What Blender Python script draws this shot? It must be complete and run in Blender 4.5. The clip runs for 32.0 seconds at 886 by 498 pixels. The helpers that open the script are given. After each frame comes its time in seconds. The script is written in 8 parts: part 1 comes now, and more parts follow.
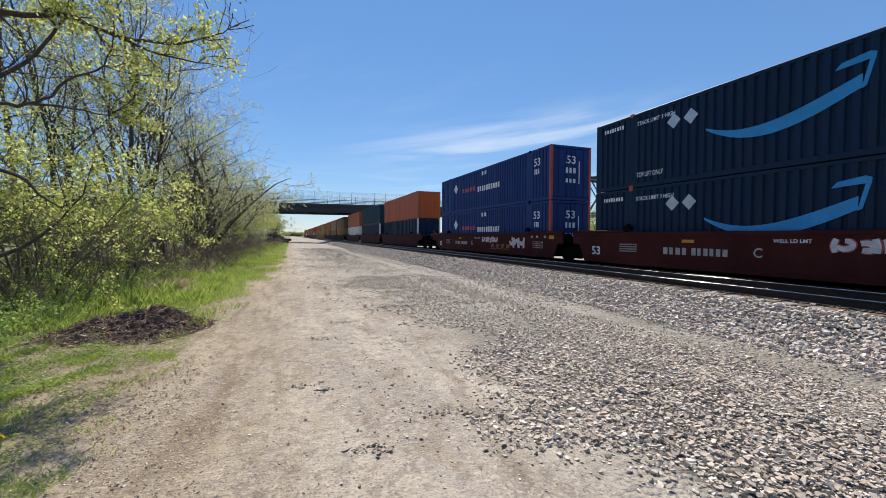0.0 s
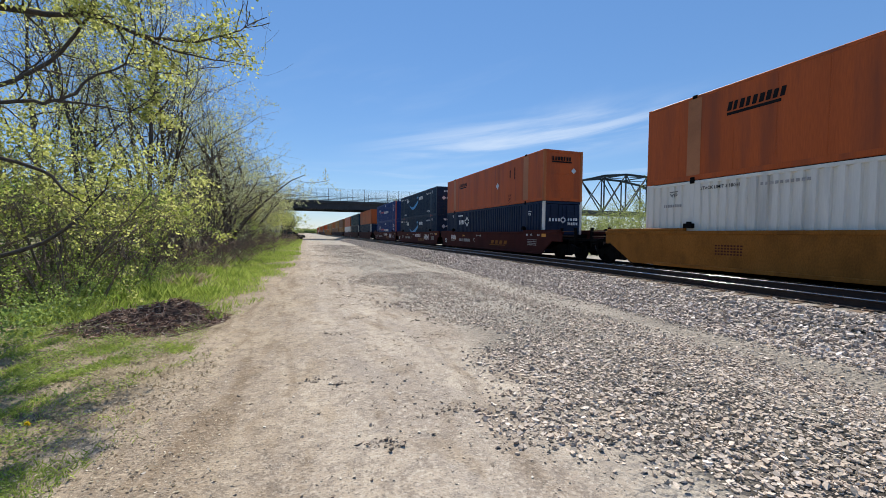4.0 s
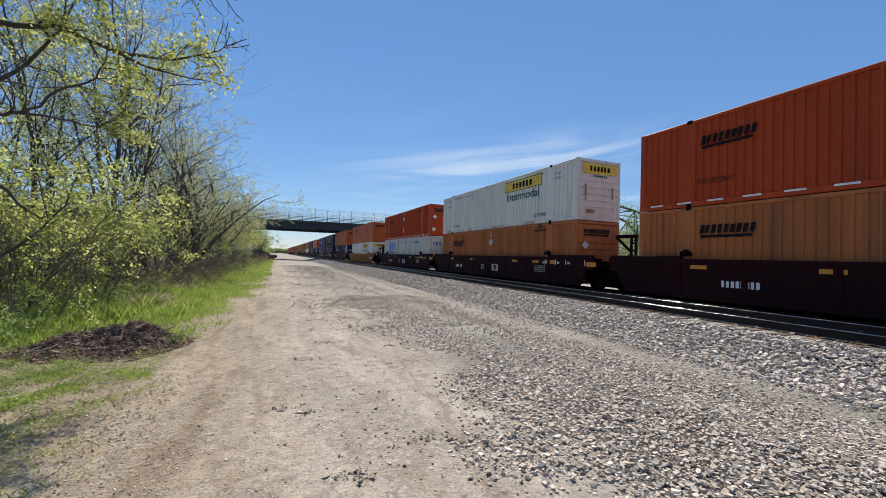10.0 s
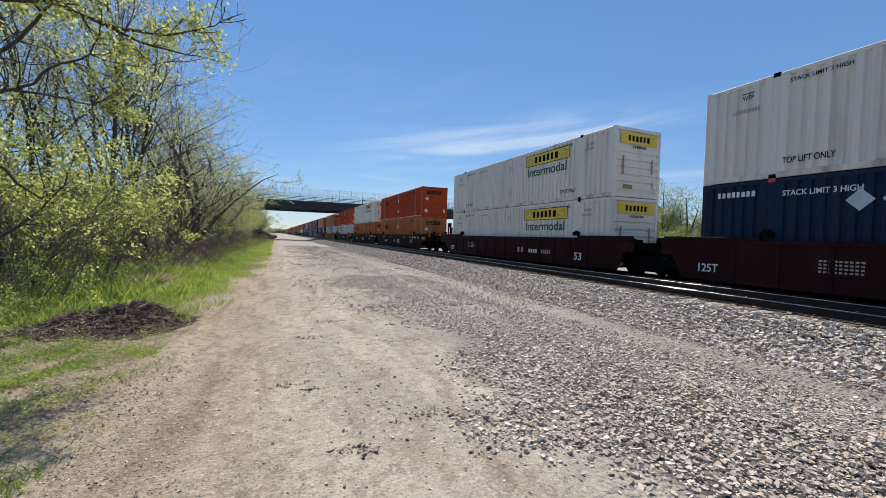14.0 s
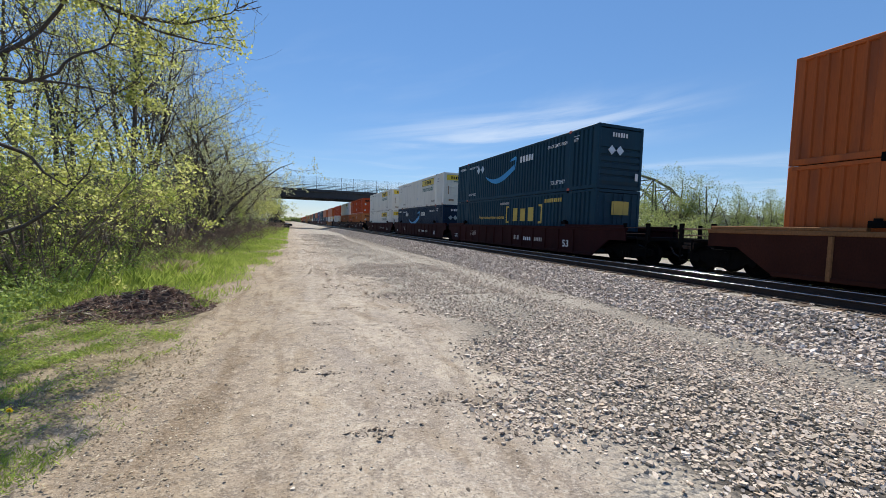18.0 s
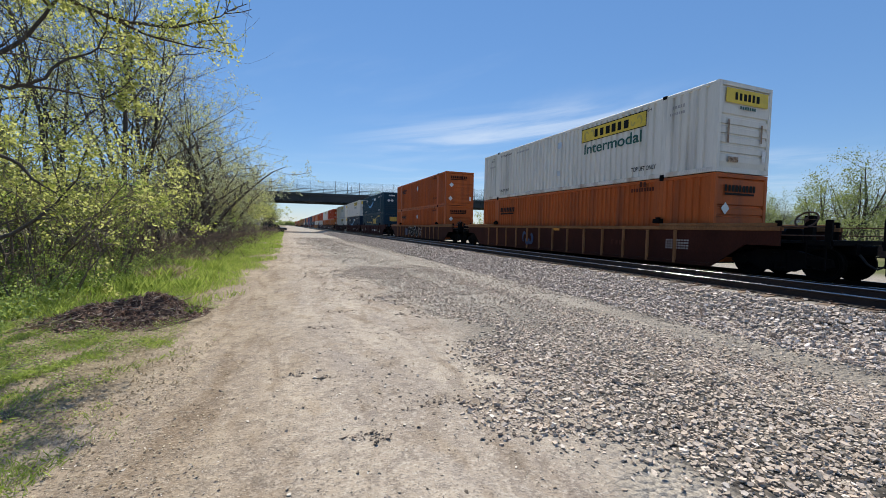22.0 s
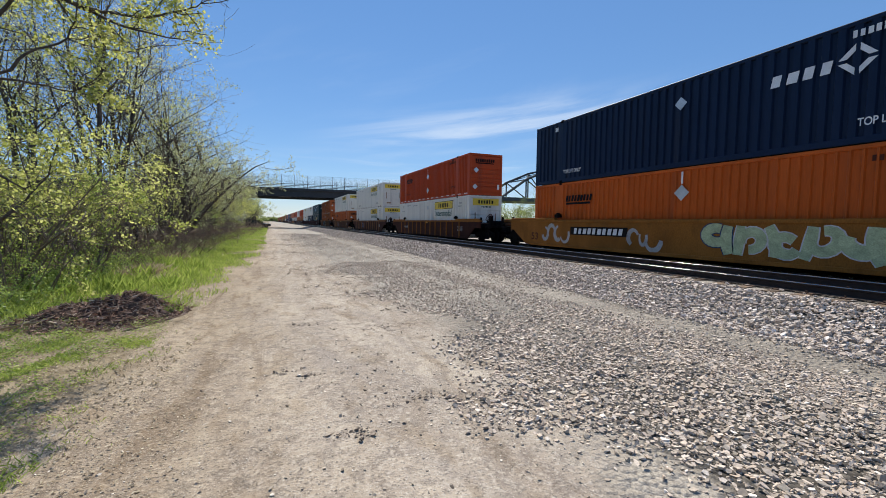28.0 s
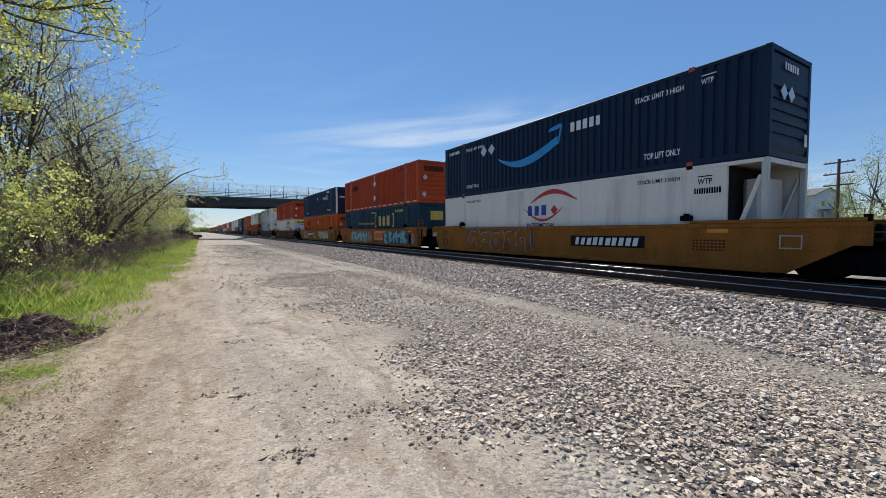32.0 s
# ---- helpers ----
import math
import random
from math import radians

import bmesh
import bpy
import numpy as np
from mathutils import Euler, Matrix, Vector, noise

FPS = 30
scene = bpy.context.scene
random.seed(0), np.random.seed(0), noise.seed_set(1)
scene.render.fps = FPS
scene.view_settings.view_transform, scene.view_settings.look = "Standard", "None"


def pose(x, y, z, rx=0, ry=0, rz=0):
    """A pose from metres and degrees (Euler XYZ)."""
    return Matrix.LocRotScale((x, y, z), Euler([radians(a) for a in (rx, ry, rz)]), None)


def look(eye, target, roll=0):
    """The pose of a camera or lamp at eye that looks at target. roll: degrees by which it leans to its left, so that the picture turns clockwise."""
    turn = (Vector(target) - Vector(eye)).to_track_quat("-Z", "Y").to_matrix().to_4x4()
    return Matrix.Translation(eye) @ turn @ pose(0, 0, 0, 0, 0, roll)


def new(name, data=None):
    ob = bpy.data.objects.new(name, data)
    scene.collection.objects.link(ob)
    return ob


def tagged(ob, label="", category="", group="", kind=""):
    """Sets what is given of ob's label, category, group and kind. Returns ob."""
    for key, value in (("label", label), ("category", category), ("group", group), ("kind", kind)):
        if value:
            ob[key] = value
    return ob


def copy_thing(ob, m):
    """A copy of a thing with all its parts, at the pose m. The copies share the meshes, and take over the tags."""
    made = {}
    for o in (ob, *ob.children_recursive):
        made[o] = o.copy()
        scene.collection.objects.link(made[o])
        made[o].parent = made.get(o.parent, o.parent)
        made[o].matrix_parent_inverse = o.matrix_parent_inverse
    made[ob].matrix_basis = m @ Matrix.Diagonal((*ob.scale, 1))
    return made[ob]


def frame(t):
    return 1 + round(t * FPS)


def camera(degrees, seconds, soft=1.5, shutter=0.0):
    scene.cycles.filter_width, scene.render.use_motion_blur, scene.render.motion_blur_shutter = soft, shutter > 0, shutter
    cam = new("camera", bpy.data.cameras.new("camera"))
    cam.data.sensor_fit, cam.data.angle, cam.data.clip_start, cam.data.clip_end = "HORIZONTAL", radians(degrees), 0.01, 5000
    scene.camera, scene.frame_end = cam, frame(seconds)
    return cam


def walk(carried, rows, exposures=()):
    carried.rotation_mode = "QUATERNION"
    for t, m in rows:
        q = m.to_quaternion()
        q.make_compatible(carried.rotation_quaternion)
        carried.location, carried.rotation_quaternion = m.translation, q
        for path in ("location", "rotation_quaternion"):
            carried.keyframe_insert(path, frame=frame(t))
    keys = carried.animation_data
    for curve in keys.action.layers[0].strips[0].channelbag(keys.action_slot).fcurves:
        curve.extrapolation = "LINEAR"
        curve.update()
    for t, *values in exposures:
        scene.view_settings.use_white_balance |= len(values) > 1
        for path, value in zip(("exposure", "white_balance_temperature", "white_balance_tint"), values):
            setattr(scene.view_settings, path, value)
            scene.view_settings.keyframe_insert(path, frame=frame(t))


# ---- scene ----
# ---- camera ----
cam = camera(95.1, 32.0, soft=0.45)
# seconds, place, then turn from the track's line, tilt and lean in degrees
PATH = [
    (0, 0.015, -0.003, 1.600, 20.66, -1.80, 0.18), (0.5, 0.004, 0.013, 1.598, 18.68, -2.16, -0.25), (1, -0.012, 0.014, 1.594, 18.19, -2.34, -0.03),
    (1.5, -0.013, 0.005, 1.586, 18.24, -2.42, 0.30), (2, -0.013, 0.001, 1.584, 18.38, -2.35, 0.56), (2.5, -0.005, 0.004, 1.583, 18.54, -2.33, 0.51),
    (3, 0.002, 0.007, 1.582, 18.69, -2.21, 0.59), (3.5, 0.007, 0.007, 1.586, 18.82, -2.15, 0.58), (5.5, 0.004, 0.003, 1.585, 19.57, -2.02, 0.99),
    (6, 0.003, 0.000, 1.586, 20.19, -1.97, 0.98), (6.5, 0.004, -0.002, 1.594, 20.86, -1.85, 0.90), (7, 0.002, -0.003, 1.602, 21.42, -1.48, 0.65),
    (7.5, 0.006, -0.011, 1.606, 21.84, -0.87, 0.30), (8, 0.005, -0.012, 1.607, 22.06, -0.40, 0.03), (8.5, -0.002, -0.014, 1.605, 22.21, 0.01, 0.27),
    (9, 0.002, -0.009, 1.606, 22.29, 0.29, 0.67), (9.5, -0.003, -0.007, 1.604, 22.31, 0.72, 1.40), (10, -0.000, -0.006, 1.614, 22.38, 1.15, 1.66),
    (10.5, -0.004, -0.019, 1.618, 22.39, 1.58, 1.64), (11, -0.007, -0.033, 1.624, 22.35, 1.50, 1.41), (11.5, -0.014, -0.047, 1.625, 22.34, 1.10, 1.31),
    (12, -0.015, -0.043, 1.614, 22.31, 0.72, 1.41), (12.5, -0.012, -0.018, 1.622, 22.41, 0.16, 1.42), (13, -0.013, 0.000, 1.619, 22.52, -0.41, 1.50),
    (13.5, -0.015, -0.005, 1.609, 22.55, -1.10, 1.62), (15.5, -0.021, -0.028, 1.609, 21.43, -2.35, 1.68), (16, -0.027, -0.024, 1.608, 21.03, -2.55, 1.69),
    (16.5, -0.027, -0.019, 1.599, 20.71, -2.84, 1.76), (17, -0.027, -0.011, 1.600, 20.52, -3.16, 1.78), (17.5, -0.027, -0.007, 1.598, 20.53, -3.27, 1.86),
    (18, -0.027, -0.007, 1.597, 20.63, -3.25, 1.89), (18.5, -0.025, 0.003, 1.597, 20.70, -3.26, 1.92), (19, -0.027, 0.001, 1.595, 20.74, -3.14, 1.87),
    (19.5, -0.023, -0.008, 1.597, 20.72, -3.18, 1.56), (20, -0.025, -0.018, 1.601, 20.79, -3.11, 1.32), (20.5, -0.016, -0.017, 1.597, 20.87, -3.02, 1.03),
    (21, -0.016, -0.017, 1.595, 21.03, -2.92, 0.90), (21.5, -0.015, -0.002, 1.595, 21.22, -2.96, 0.89), (22, -0.013, 0.007, 1.589, 21.25, -3.01, 0.99),
    (22.5, -0.006, 0.020, 1.593, 21.25, -3.26, 1.04), (23, 0.003, 0.032, 1.589, 21.32, -3.34, 1.11), (23.5, 0.007, 0.045, 1.593, 21.56, -3.43, 1.09),
    (24, 0.006, 0.045, 1.593, 21.92, -3.30, 1.15), (24.5, 0.010, 0.038, 1.592, 22.35, -3.13, 1.14), (25, 0.015, 0.032, 1.591, 22.76, -2.98, 1.10),
    (25.5, 0.020, 0.038, 1.593, 23.01, -2.98, 1.14), (27.5, 0.011, 0.022, 1.591, 23.17, -3.43, 0.84), (28, 0.013, 0.017, 1.591, 23.16, -3.72, 0.58),
    (28.5, 0.008, 0.015, 1.585, 23.60, -3.81, 0.61), (29, 0.013, 0.024, 1.586, 25.28, -3.94, 0.58), (29.5, 0.015, 0.030, 1.593, 28.43, -3.88, 0.59),
    (30, 0.048, 0.022, 1.589, 32.44, -3.68, 0.75), (30.5, 0.064, -0.006, 1.590, 35.72, -3.20, 0.52), (31, 0.061, -0.009, 1.598, 36.54, -2.84, 0.20),
    (31.5, 0.067, -0.017, 1.601, 34.60, -2.67, -0.25), (32, 0.053, -0.010, 1.598, 30.85, -2.54, -0.16)]
walk(cam, [(t, pose(x, y, z, 90 + tilt, 0, -turn) @ pose(0, 0, 0, 0, 0, lean)) for t, x, y, z, turn, tilt, lean in PATH],
     exposures=[(0, 0.29), (6, 0.26), (11.6, 0.20), (17, 0.27), (23, 0.21), (28, 0.25), (31, 0.17), (32, 0.17)])

# ---- daylight ----
SUN = Vector((0.125, 0.60, 0.79)).normalized()
world = bpy.data.worlds.new("sky")
scene.world = world
world.use_nodes = True
wn, wl = world.node_tree.nodes, world.node_tree.links
wn.clear()
w_out, w_bg = wn.new("ShaderNodeOutputWorld"), wn.new("ShaderNodeBackground")
w_sky = wn.new("ShaderNodeTexSky")
w_sky.sky_type, w_sky.sun_disc = "NISHITA", False
w_sky.sun_elevation, w_sky.sun_rotation = math.asin(SUN.z), math.atan2(SUN.x, SUN.y)
w_sky.air_density, w_sky.dust_density, w_sky.ozone_density = 1.0, 0.0, 2.2
# thin cirrus low in the sky, by compass and height


def w_put(sock, val):
    if isinstance(val, (int, float)):
        sock.default_value = val
    else:
        wl.new(val, sock)


def w_calc(op, a, c=0.0, e=0.0, clamp=False):
    m = wn.new("ShaderNodeMath")
    m.operation, m.use_clamp = op, clamp
    for k, val in enumerate((a, c, e)):
        w_put(m.inputs[k], val)
    return m.outputs[0]


def w_span(src, a0, a1, b0=0.0, b1=1.0):
    r = wn.new("ShaderNodeMapRange")
    r.interpolation_type = "SMOOTHSTEP"
    for k, val in enumerate((src, a0, a1, b0, b1)):
        w_put(r.inputs[k], val)
    return r.outputs[0]


w_co, w_sep = wn.new("ShaderNodeTexCoord"), wn.new("ShaderNodeSeparateXYZ")
wl.new(w_co.outputs["Generated"], w_sep.inputs[0])
w_az = w_calc("ARCTAN2", w_sep.outputs[0], w_sep.outputs[1])
w_up = w_sep.outputs[2]


def w_wisps(lean, along, across, scale, low, high, seed):
    """Streaked noise, drawn out along the compass and leaning upwards."""
    p, t = wn.new("ShaderNodeCombineXYZ"), wn.new("ShaderNodeTexNoise")
    w_put(p.inputs[0], w_calc("MULTIPLY", w_az, along))
    w_put(p.inputs[1], w_calc("MULTIPLY", w_calc("MULTIPLY_ADD", w_az, -lean, w_up), across))
    w_put(p.inputs[2], seed)
    t.inputs["Scale"].default_value, t.inputs["Detail"].default_value, t.inputs["Roughness"].default_value, t.inputs["Distortion"].default_value = scale, 7.0, 0.58, 0.5
    wl.new(p.outputs[0], t.inputs[0])
    return w_span(t.outputs[0], low, high)


def w_bank(az0, az1, soft, mid, slope, half):
    """Where a bank of cloud lies: between two bearings, about a height that climbs along it."""
    off = w_calc("ABSOLUTE", w_calc("SUBTRACT", w_up, w_calc("MULTIPLY_ADD", w_az, slope, mid)))
    side = w_calc("MULTIPLY", w_span(w_az, az0, az0 + soft), w_span(w_az, az1, az1 - soft))
    return w_calc("MULTIPLY", side, w_span(off, half, 0.0))


w_main = w_calc("MULTIPLY", w_bank(0.02, 1.05, 0.45, 0.185, 0.075, 0.075), w_wisps(0.11, 2.2, 26.0, 1.0, 0.36, 0.66, 3.0))
w_lowb = w_calc("MULTIPLY", w_bank(-0.25, 2.2, 0.4, 0.115, 0.0, 0.065), w_wisps(0.02, 2.0, 22.0, 1.0, 0.42, 0.70, 8.0))
w_thin = w_calc("MULTIPLY", w_span(w_up, 0.75, 0.2), w_wisps(0.25, 1.6, 7.0, 1.0, 0.55, 0.85, 15.0))
w_cover = w_calc("ADD", w_calc("MULTIPLY", w_main, 0.52), w_calc("ADD", w_calc("MULTIPLY", w_lowb, 0.5), w_calc("MULTIPLY", w_thin, 0.16)), clamp=True)
w_mix = wn.new("ShaderNodeMix")
w_mix.data_type = "RGBA"
w_mix.inputs[7].default_value = (7.2, 8.0, 9.0, 1)
wl.new(w_cover, w_mix.inputs[0])
w_hue = wn.new("ShaderNodeHueSaturation")
w_hue.inputs["Saturation"].default_value = 1.18
wl.new(w_sky.outputs[0], w_hue.inputs["Color"])
w_even = wn.new("ShaderNodeMix")  # evens out the sky towards the blue overhead
w_even.data_type = "RGBA"
w_even.inputs[0].default_value = 0.45
w_even.inputs[7].default_value = (1.5, 3.15, 6.75, 1)
wl.new(w_hue.outputs[0], w_even.inputs[6])
wl.new(w_even.outputs[2], w_mix.inputs[6])
wl.new(w_mix.outputs[2], w_bg.inputs[0])
wl.new(w_bg.outputs[0], w_out.inputs[0])
w_bg.inputs[1].default_value = 0.095
sun = new("sun", bpy.data.lights.new("sun", "SUN"))
sun.data.energy, sun.data.angle, sun.data.color = 5.0, radians(0.55), (1.0, 0.94, 0.84)
sun.matrix_world = look((0, 0, 60), Vector((0, 0, 60)) - SUN)

# ---- helpers of this place ----
class Mesh:
    """Collects corners and faces of one mesh."""

    def __init__(self):
        self.v, self.f = [], []

    def add(self, verts, faces, m=None):
        n = len(self.v)
        self.v += [tuple(m @ Vector(p)) for p in verts] if m is not None else [tuple(p) for p in verts]
        self.f += [tuple(i + n for i in f) for f in faces]
        return self

    def box(self, x0, x1, y0, y1, z0, z1, m=None, c=0.0):
        """A box; c chamfers the four long edges along its longest side."""
        if c <= 0:
            v = [(x, y, z) for x in (x0, x1) for y in (y0, y1) for z in (z0, z1)]
            return self.add(v, [(0, 1, 3, 2), (4, 6, 7, 5), (0, 4, 5, 1), (2, 3, 7, 6), (0, 2, 6, 4), (1, 5, 7, 3)], m)
        d = (x1 - x0, y1 - y0, z1 - z0)
        k = d.index(max(d))
        lo, hi = (x0, y0, z0), (x1, y1, z1)
        a, b = [i for i in range(3) if i != k]
        ring = [(lo[a] + c, lo[b]), (hi[a] - c, lo[b]), (hi[a], lo[b] + c), (hi[a], hi[b] - c), (hi[a] - c, hi[b]), (lo[a] + c, hi[b]), (lo[a], hi[b] - c), (lo[a], lo[b] + c)]
        if k == 1:
            ring = ring[::-1]
        v = []
        for end in (lo[k], hi[k]):
            for p, q in ring:
                w = [0, 0, 0]
                w[k], w[a], w[b] = end, p, q
                v.append(tuple(w))
        return self.add(v, [(i, (i + 1) % 8, (i + 1) % 8 + 8, i + 8) for i in range(8)] + [tuple(range(7, -1, -1)), tuple(range(8, 16))], m)

    def prism(self, outline, a0, a1, axis="x", m=None):
        """An outline of (p, q) pushed out along an axis from a0 to a1."""
        n = len(outline)
        put = {"x": lambda a, p, q: (a, p, q), "y": lambda a, p, q: (p, a, q), "z": lambda a, p, q: (p, q, a)}[axis]
        v = [put(a0, p, q) for p, q in outline] + [put(a1, p, q) for p, q in outline]
        return self.add(v, [tuple(range(n - 1, -1, -1)), tuple(range(n, 2 * n))] + [(i, (i + 1) % n, (i + 1) % n + n, i + n) for i in range(n)], m)

    def tube(self, p0, p1, r0, r1=None, n=8, m=None, caps=True):
        p0, p1 = Vector(p0), Vector(p1)
        r1 = r0 if r1 is None else r1
        q = (p1 - p0).to_track_quat("Z", "Y")
        v = [p + q @ Vector((r * math.cos(k * math.tau / n), r * math.sin(k * math.tau / n), 0)) for p, r in ((p0, r0), (p1, r1)) for k in range(n)]
        f = [(i, (i + 1) % n, (i + 1) % n + n, i + n) for i in range(n)]
        return self.add(v, f + ([tuple(range(n - 1, -1, -1)), tuple(range(n, 2 * n))] if caps else []), m)

    def turned(self, profile, n=20, m=None):
        """A profile of (radius, height) turned about z."""
        v = [(r * math.cos(k * math.tau / n), r * math.sin(k * math.tau / n), z) for r, z in profile for k in range(n)]
        f = [(j * n + i, j * n + (i + 1) % n, (j + 1) * n + (i + 1) % n, (j + 1) * n + i) for j in range(len(profile) - 1) for i in range(n)]
        f += [tuple(range(n - 1, -1, -1)), tuple(range((len(profile) - 1) * n, len(profile) * n))]
        return self.add(v, f, m)

    def ring(self, radius, thick, n=20, k=6, m=None):
        v = [((radius + thick * math.cos(b)) * math.cos(a), (radius + thick * math.cos(b)) * math.sin(a), thick * math.sin(b))
             for a in [i * math.tau / n for i in range(n)] for b in [j * math.tau / k for j in range(k)]]
        return self.add(v, [(i * k + j, ((i + 1) % n) * k + j, ((i + 1) % n) * k + (j + 1) % k, i * k + (j + 1) % k) for i in range(n) for j in range(k)], m)

    def data(self, name, material, smooth=False):
        me = bpy.data.meshes.new(name)
        me.from_pydata(self.v, [], self.f)
        if material:
            me.materials.append(material)
        if smooth:
            me.shade_smooth()
        me.update()
        return me


def bulk(name, verts, faces, material, smooth=False):
    """A mesh straight from arrays, for what has very many faces of one size."""
    me = bpy.data.meshes.new(name)
    verts, faces = np.asarray(verts, np.float32), np.asarray(faces, np.int32)
    k = faces.shape[1]
    me.vertices.add(len(verts))
    me.vertices.foreach_set("co", verts.ravel())
    me.loops.add(faces.size)
    me.loops.foreach_set("vertex_index", faces.ravel())
    me.polygons.add(len(faces))
    me.polygons.foreach_set("loop_start", np.arange(0, faces.size, k, dtype=np.int32))
    me.materials.append(material)
    me.update(calc_edges=True)
    if smooth:
        me.shade_smooth()
    else:
        me.shade_flat()
    return me


def part(name, me, material=None, parent=None, label="", m=None):
    """Links one mesh as a part under a thing or a part."""
    if isinstance(me, Mesh):
        me = me.data(name, material)
    ob = new(name, me)
    ob.parent = parent
    if m is not None:
        ob.matrix_basis = m
    if label:
        ob["label"] = label
    return ob


def thing(name, label, category, m=None, group="", kind=""):
    ob = new(name)
    ob.empty_display_size = 0.1
    if m is not None:
        ob.matrix_basis = m
    return tagged(ob, label, category, group, kind)


# ---- materials ----
def surface(name, color, rough=0.6, metal=0.0, vary=0.15, scale=3.0, fine=40.0, bump=0.15, dirt=None, dirty=0.0, stretch=(1, 1, 1),
            island=0.0, each=0.0, spec=0.5, hue=None, mixed=()):
    """Painted, worn or natural surface: broad and fine variation, stains in a second colour, fine relief."""
    mat = bpy.data.materials.new(name)
    mat.use_nodes = True
    n, l = mat.node_tree.nodes, mat.node_tree.links
    b = n["Principled BSDF"]
    co, mp, info = n.new("ShaderNodeTexCoord"), n.new("ShaderNodeMapping"), n.new("ShaderNodeObjectInfo")
    l.new(co.outputs["Object"], mp.inputs[0])
    shift = n.new("ShaderNodeMath")
    shift.operation, shift.inputs[1].default_value = "MULTIPLY", 37.0
    l.new(info.outputs["Random"], shift.inputs[0])
    l.new(shift.outputs[0], mp.inputs["Location"])
    mp.inputs["Scale"].default_value = stretch

    def noise_node(s, d):
        t = n.new("ShaderNodeTexNoise")
        t.inputs["Scale"].default_value, t.inputs["Detail"].default_value = s, d
        l.new(mp.outputs[0], t.inputs[0])
        return t.outputs[0]

    def blend(kind, fac, a, bb):
        m = n.new("ShaderNodeMix")
        m.data_type, m.blend_type = "RGBA", kind
        for sock, val in ((0, fac), (6, a), (7, bb)):
            if isinstance(val, (int, float)):
                m.inputs[sock].default_value = val
            elif isinstance(val, tuple):
                m.inputs[sock].default_value = (*val[:3], 1)
            else:
                l.new(val, m.inputs[sock])
        return m.outputs[2]

    def span(src, a0, a1, b0, b1):
        r = n.new("ShaderNodeMapRange")
        for k, val in enumerate((a0, a1, b0, b1)):
            r.inputs[k + 1].default_value = val
        l.new(src, r.inputs[0])
        return r.outputs[0]

    broad, small = noise_node(scale, 5), noise_node(fine, 3)
    col = blend("MIX", span(broad, 0.3, 0.7, 0, 1), tuple(c * (1 - vary) for c in color), tuple(c * (1 + vary) for c in color))
    if hue:
        col = blend("MIX", span(noise_node(scale * 2.3, 4), 0.42, 0.62, 0, 1), col, hue)
    col = blend("MULTIPLY", 1.0, col, blend("MIX", span(small, 0.3, 0.7, 0, 1), (1 - vary, 1 - vary, 1 - vary), (1 + vary * 0.6, 1 + vary * 0.6, 1 + vary * 0.6)))
    if dirt:
        stain = noise_node(scale * 1.7, 7)
        col = blend("MIX", span(stain, 0.62 - dirty * 0.3, 0.8 - dirty * 0.25, 0, min(1, 0.35 + dirty)), col, dirt)
    if island:
        geo = n.new("ShaderNodeNewGeometry")
        col = blend("MULTIPLY", 1.0, col, blend("MIX", geo.outputs["Random Per Island"], (1 - island,) * 3, (1 + island,) * 3))
    if mixed:  # stones of several kinds, piece by piece
        geo, ramp = n.new("ShaderNodeNewGeometry"), n.new("ShaderNodeValToRGB")
        for k, c in enumerate(mixed):
            e = ramp.color_ramp.elements[k] if k < 2 else ramp.color_ramp.elements.new(k / (len(mixed) - 1))
            e.position, e.color = k / (len(mixed) - 1), (*c, 1)
        l.new(geo.outputs["Random Per Island"], ramp.inputs[0])
        col = blend("MULTIPLY", 1.0, col, ramp.outputs[0])
    if each:
        col = blend("MULTIPLY", 1.0, col, blend("MIX", info.outputs["Random"], (1 - each,) * 3, (1 + each,) * 3))
    l.new(col, b.inputs["Base Color"])
    l.new(span(small, 0.2, 0.8, max(0.03, rough - 0.12), min(1, rough + 0.12)), b.inputs["Roughness"])
    b.inputs["Metallic"].default_value = metal
    b.inputs["Specular IOR Level"].default_value = spec
    if bump:
        bp = n.new("ShaderNodeBump")
        bp.inputs["Strength"].default_value, bp.inputs["Distance"].default_value = bump, 0.02
        l.new(small, bp.inputs["Height"])
        l.new(bp.outputs[0], b.inputs["Normal"])
    return mat


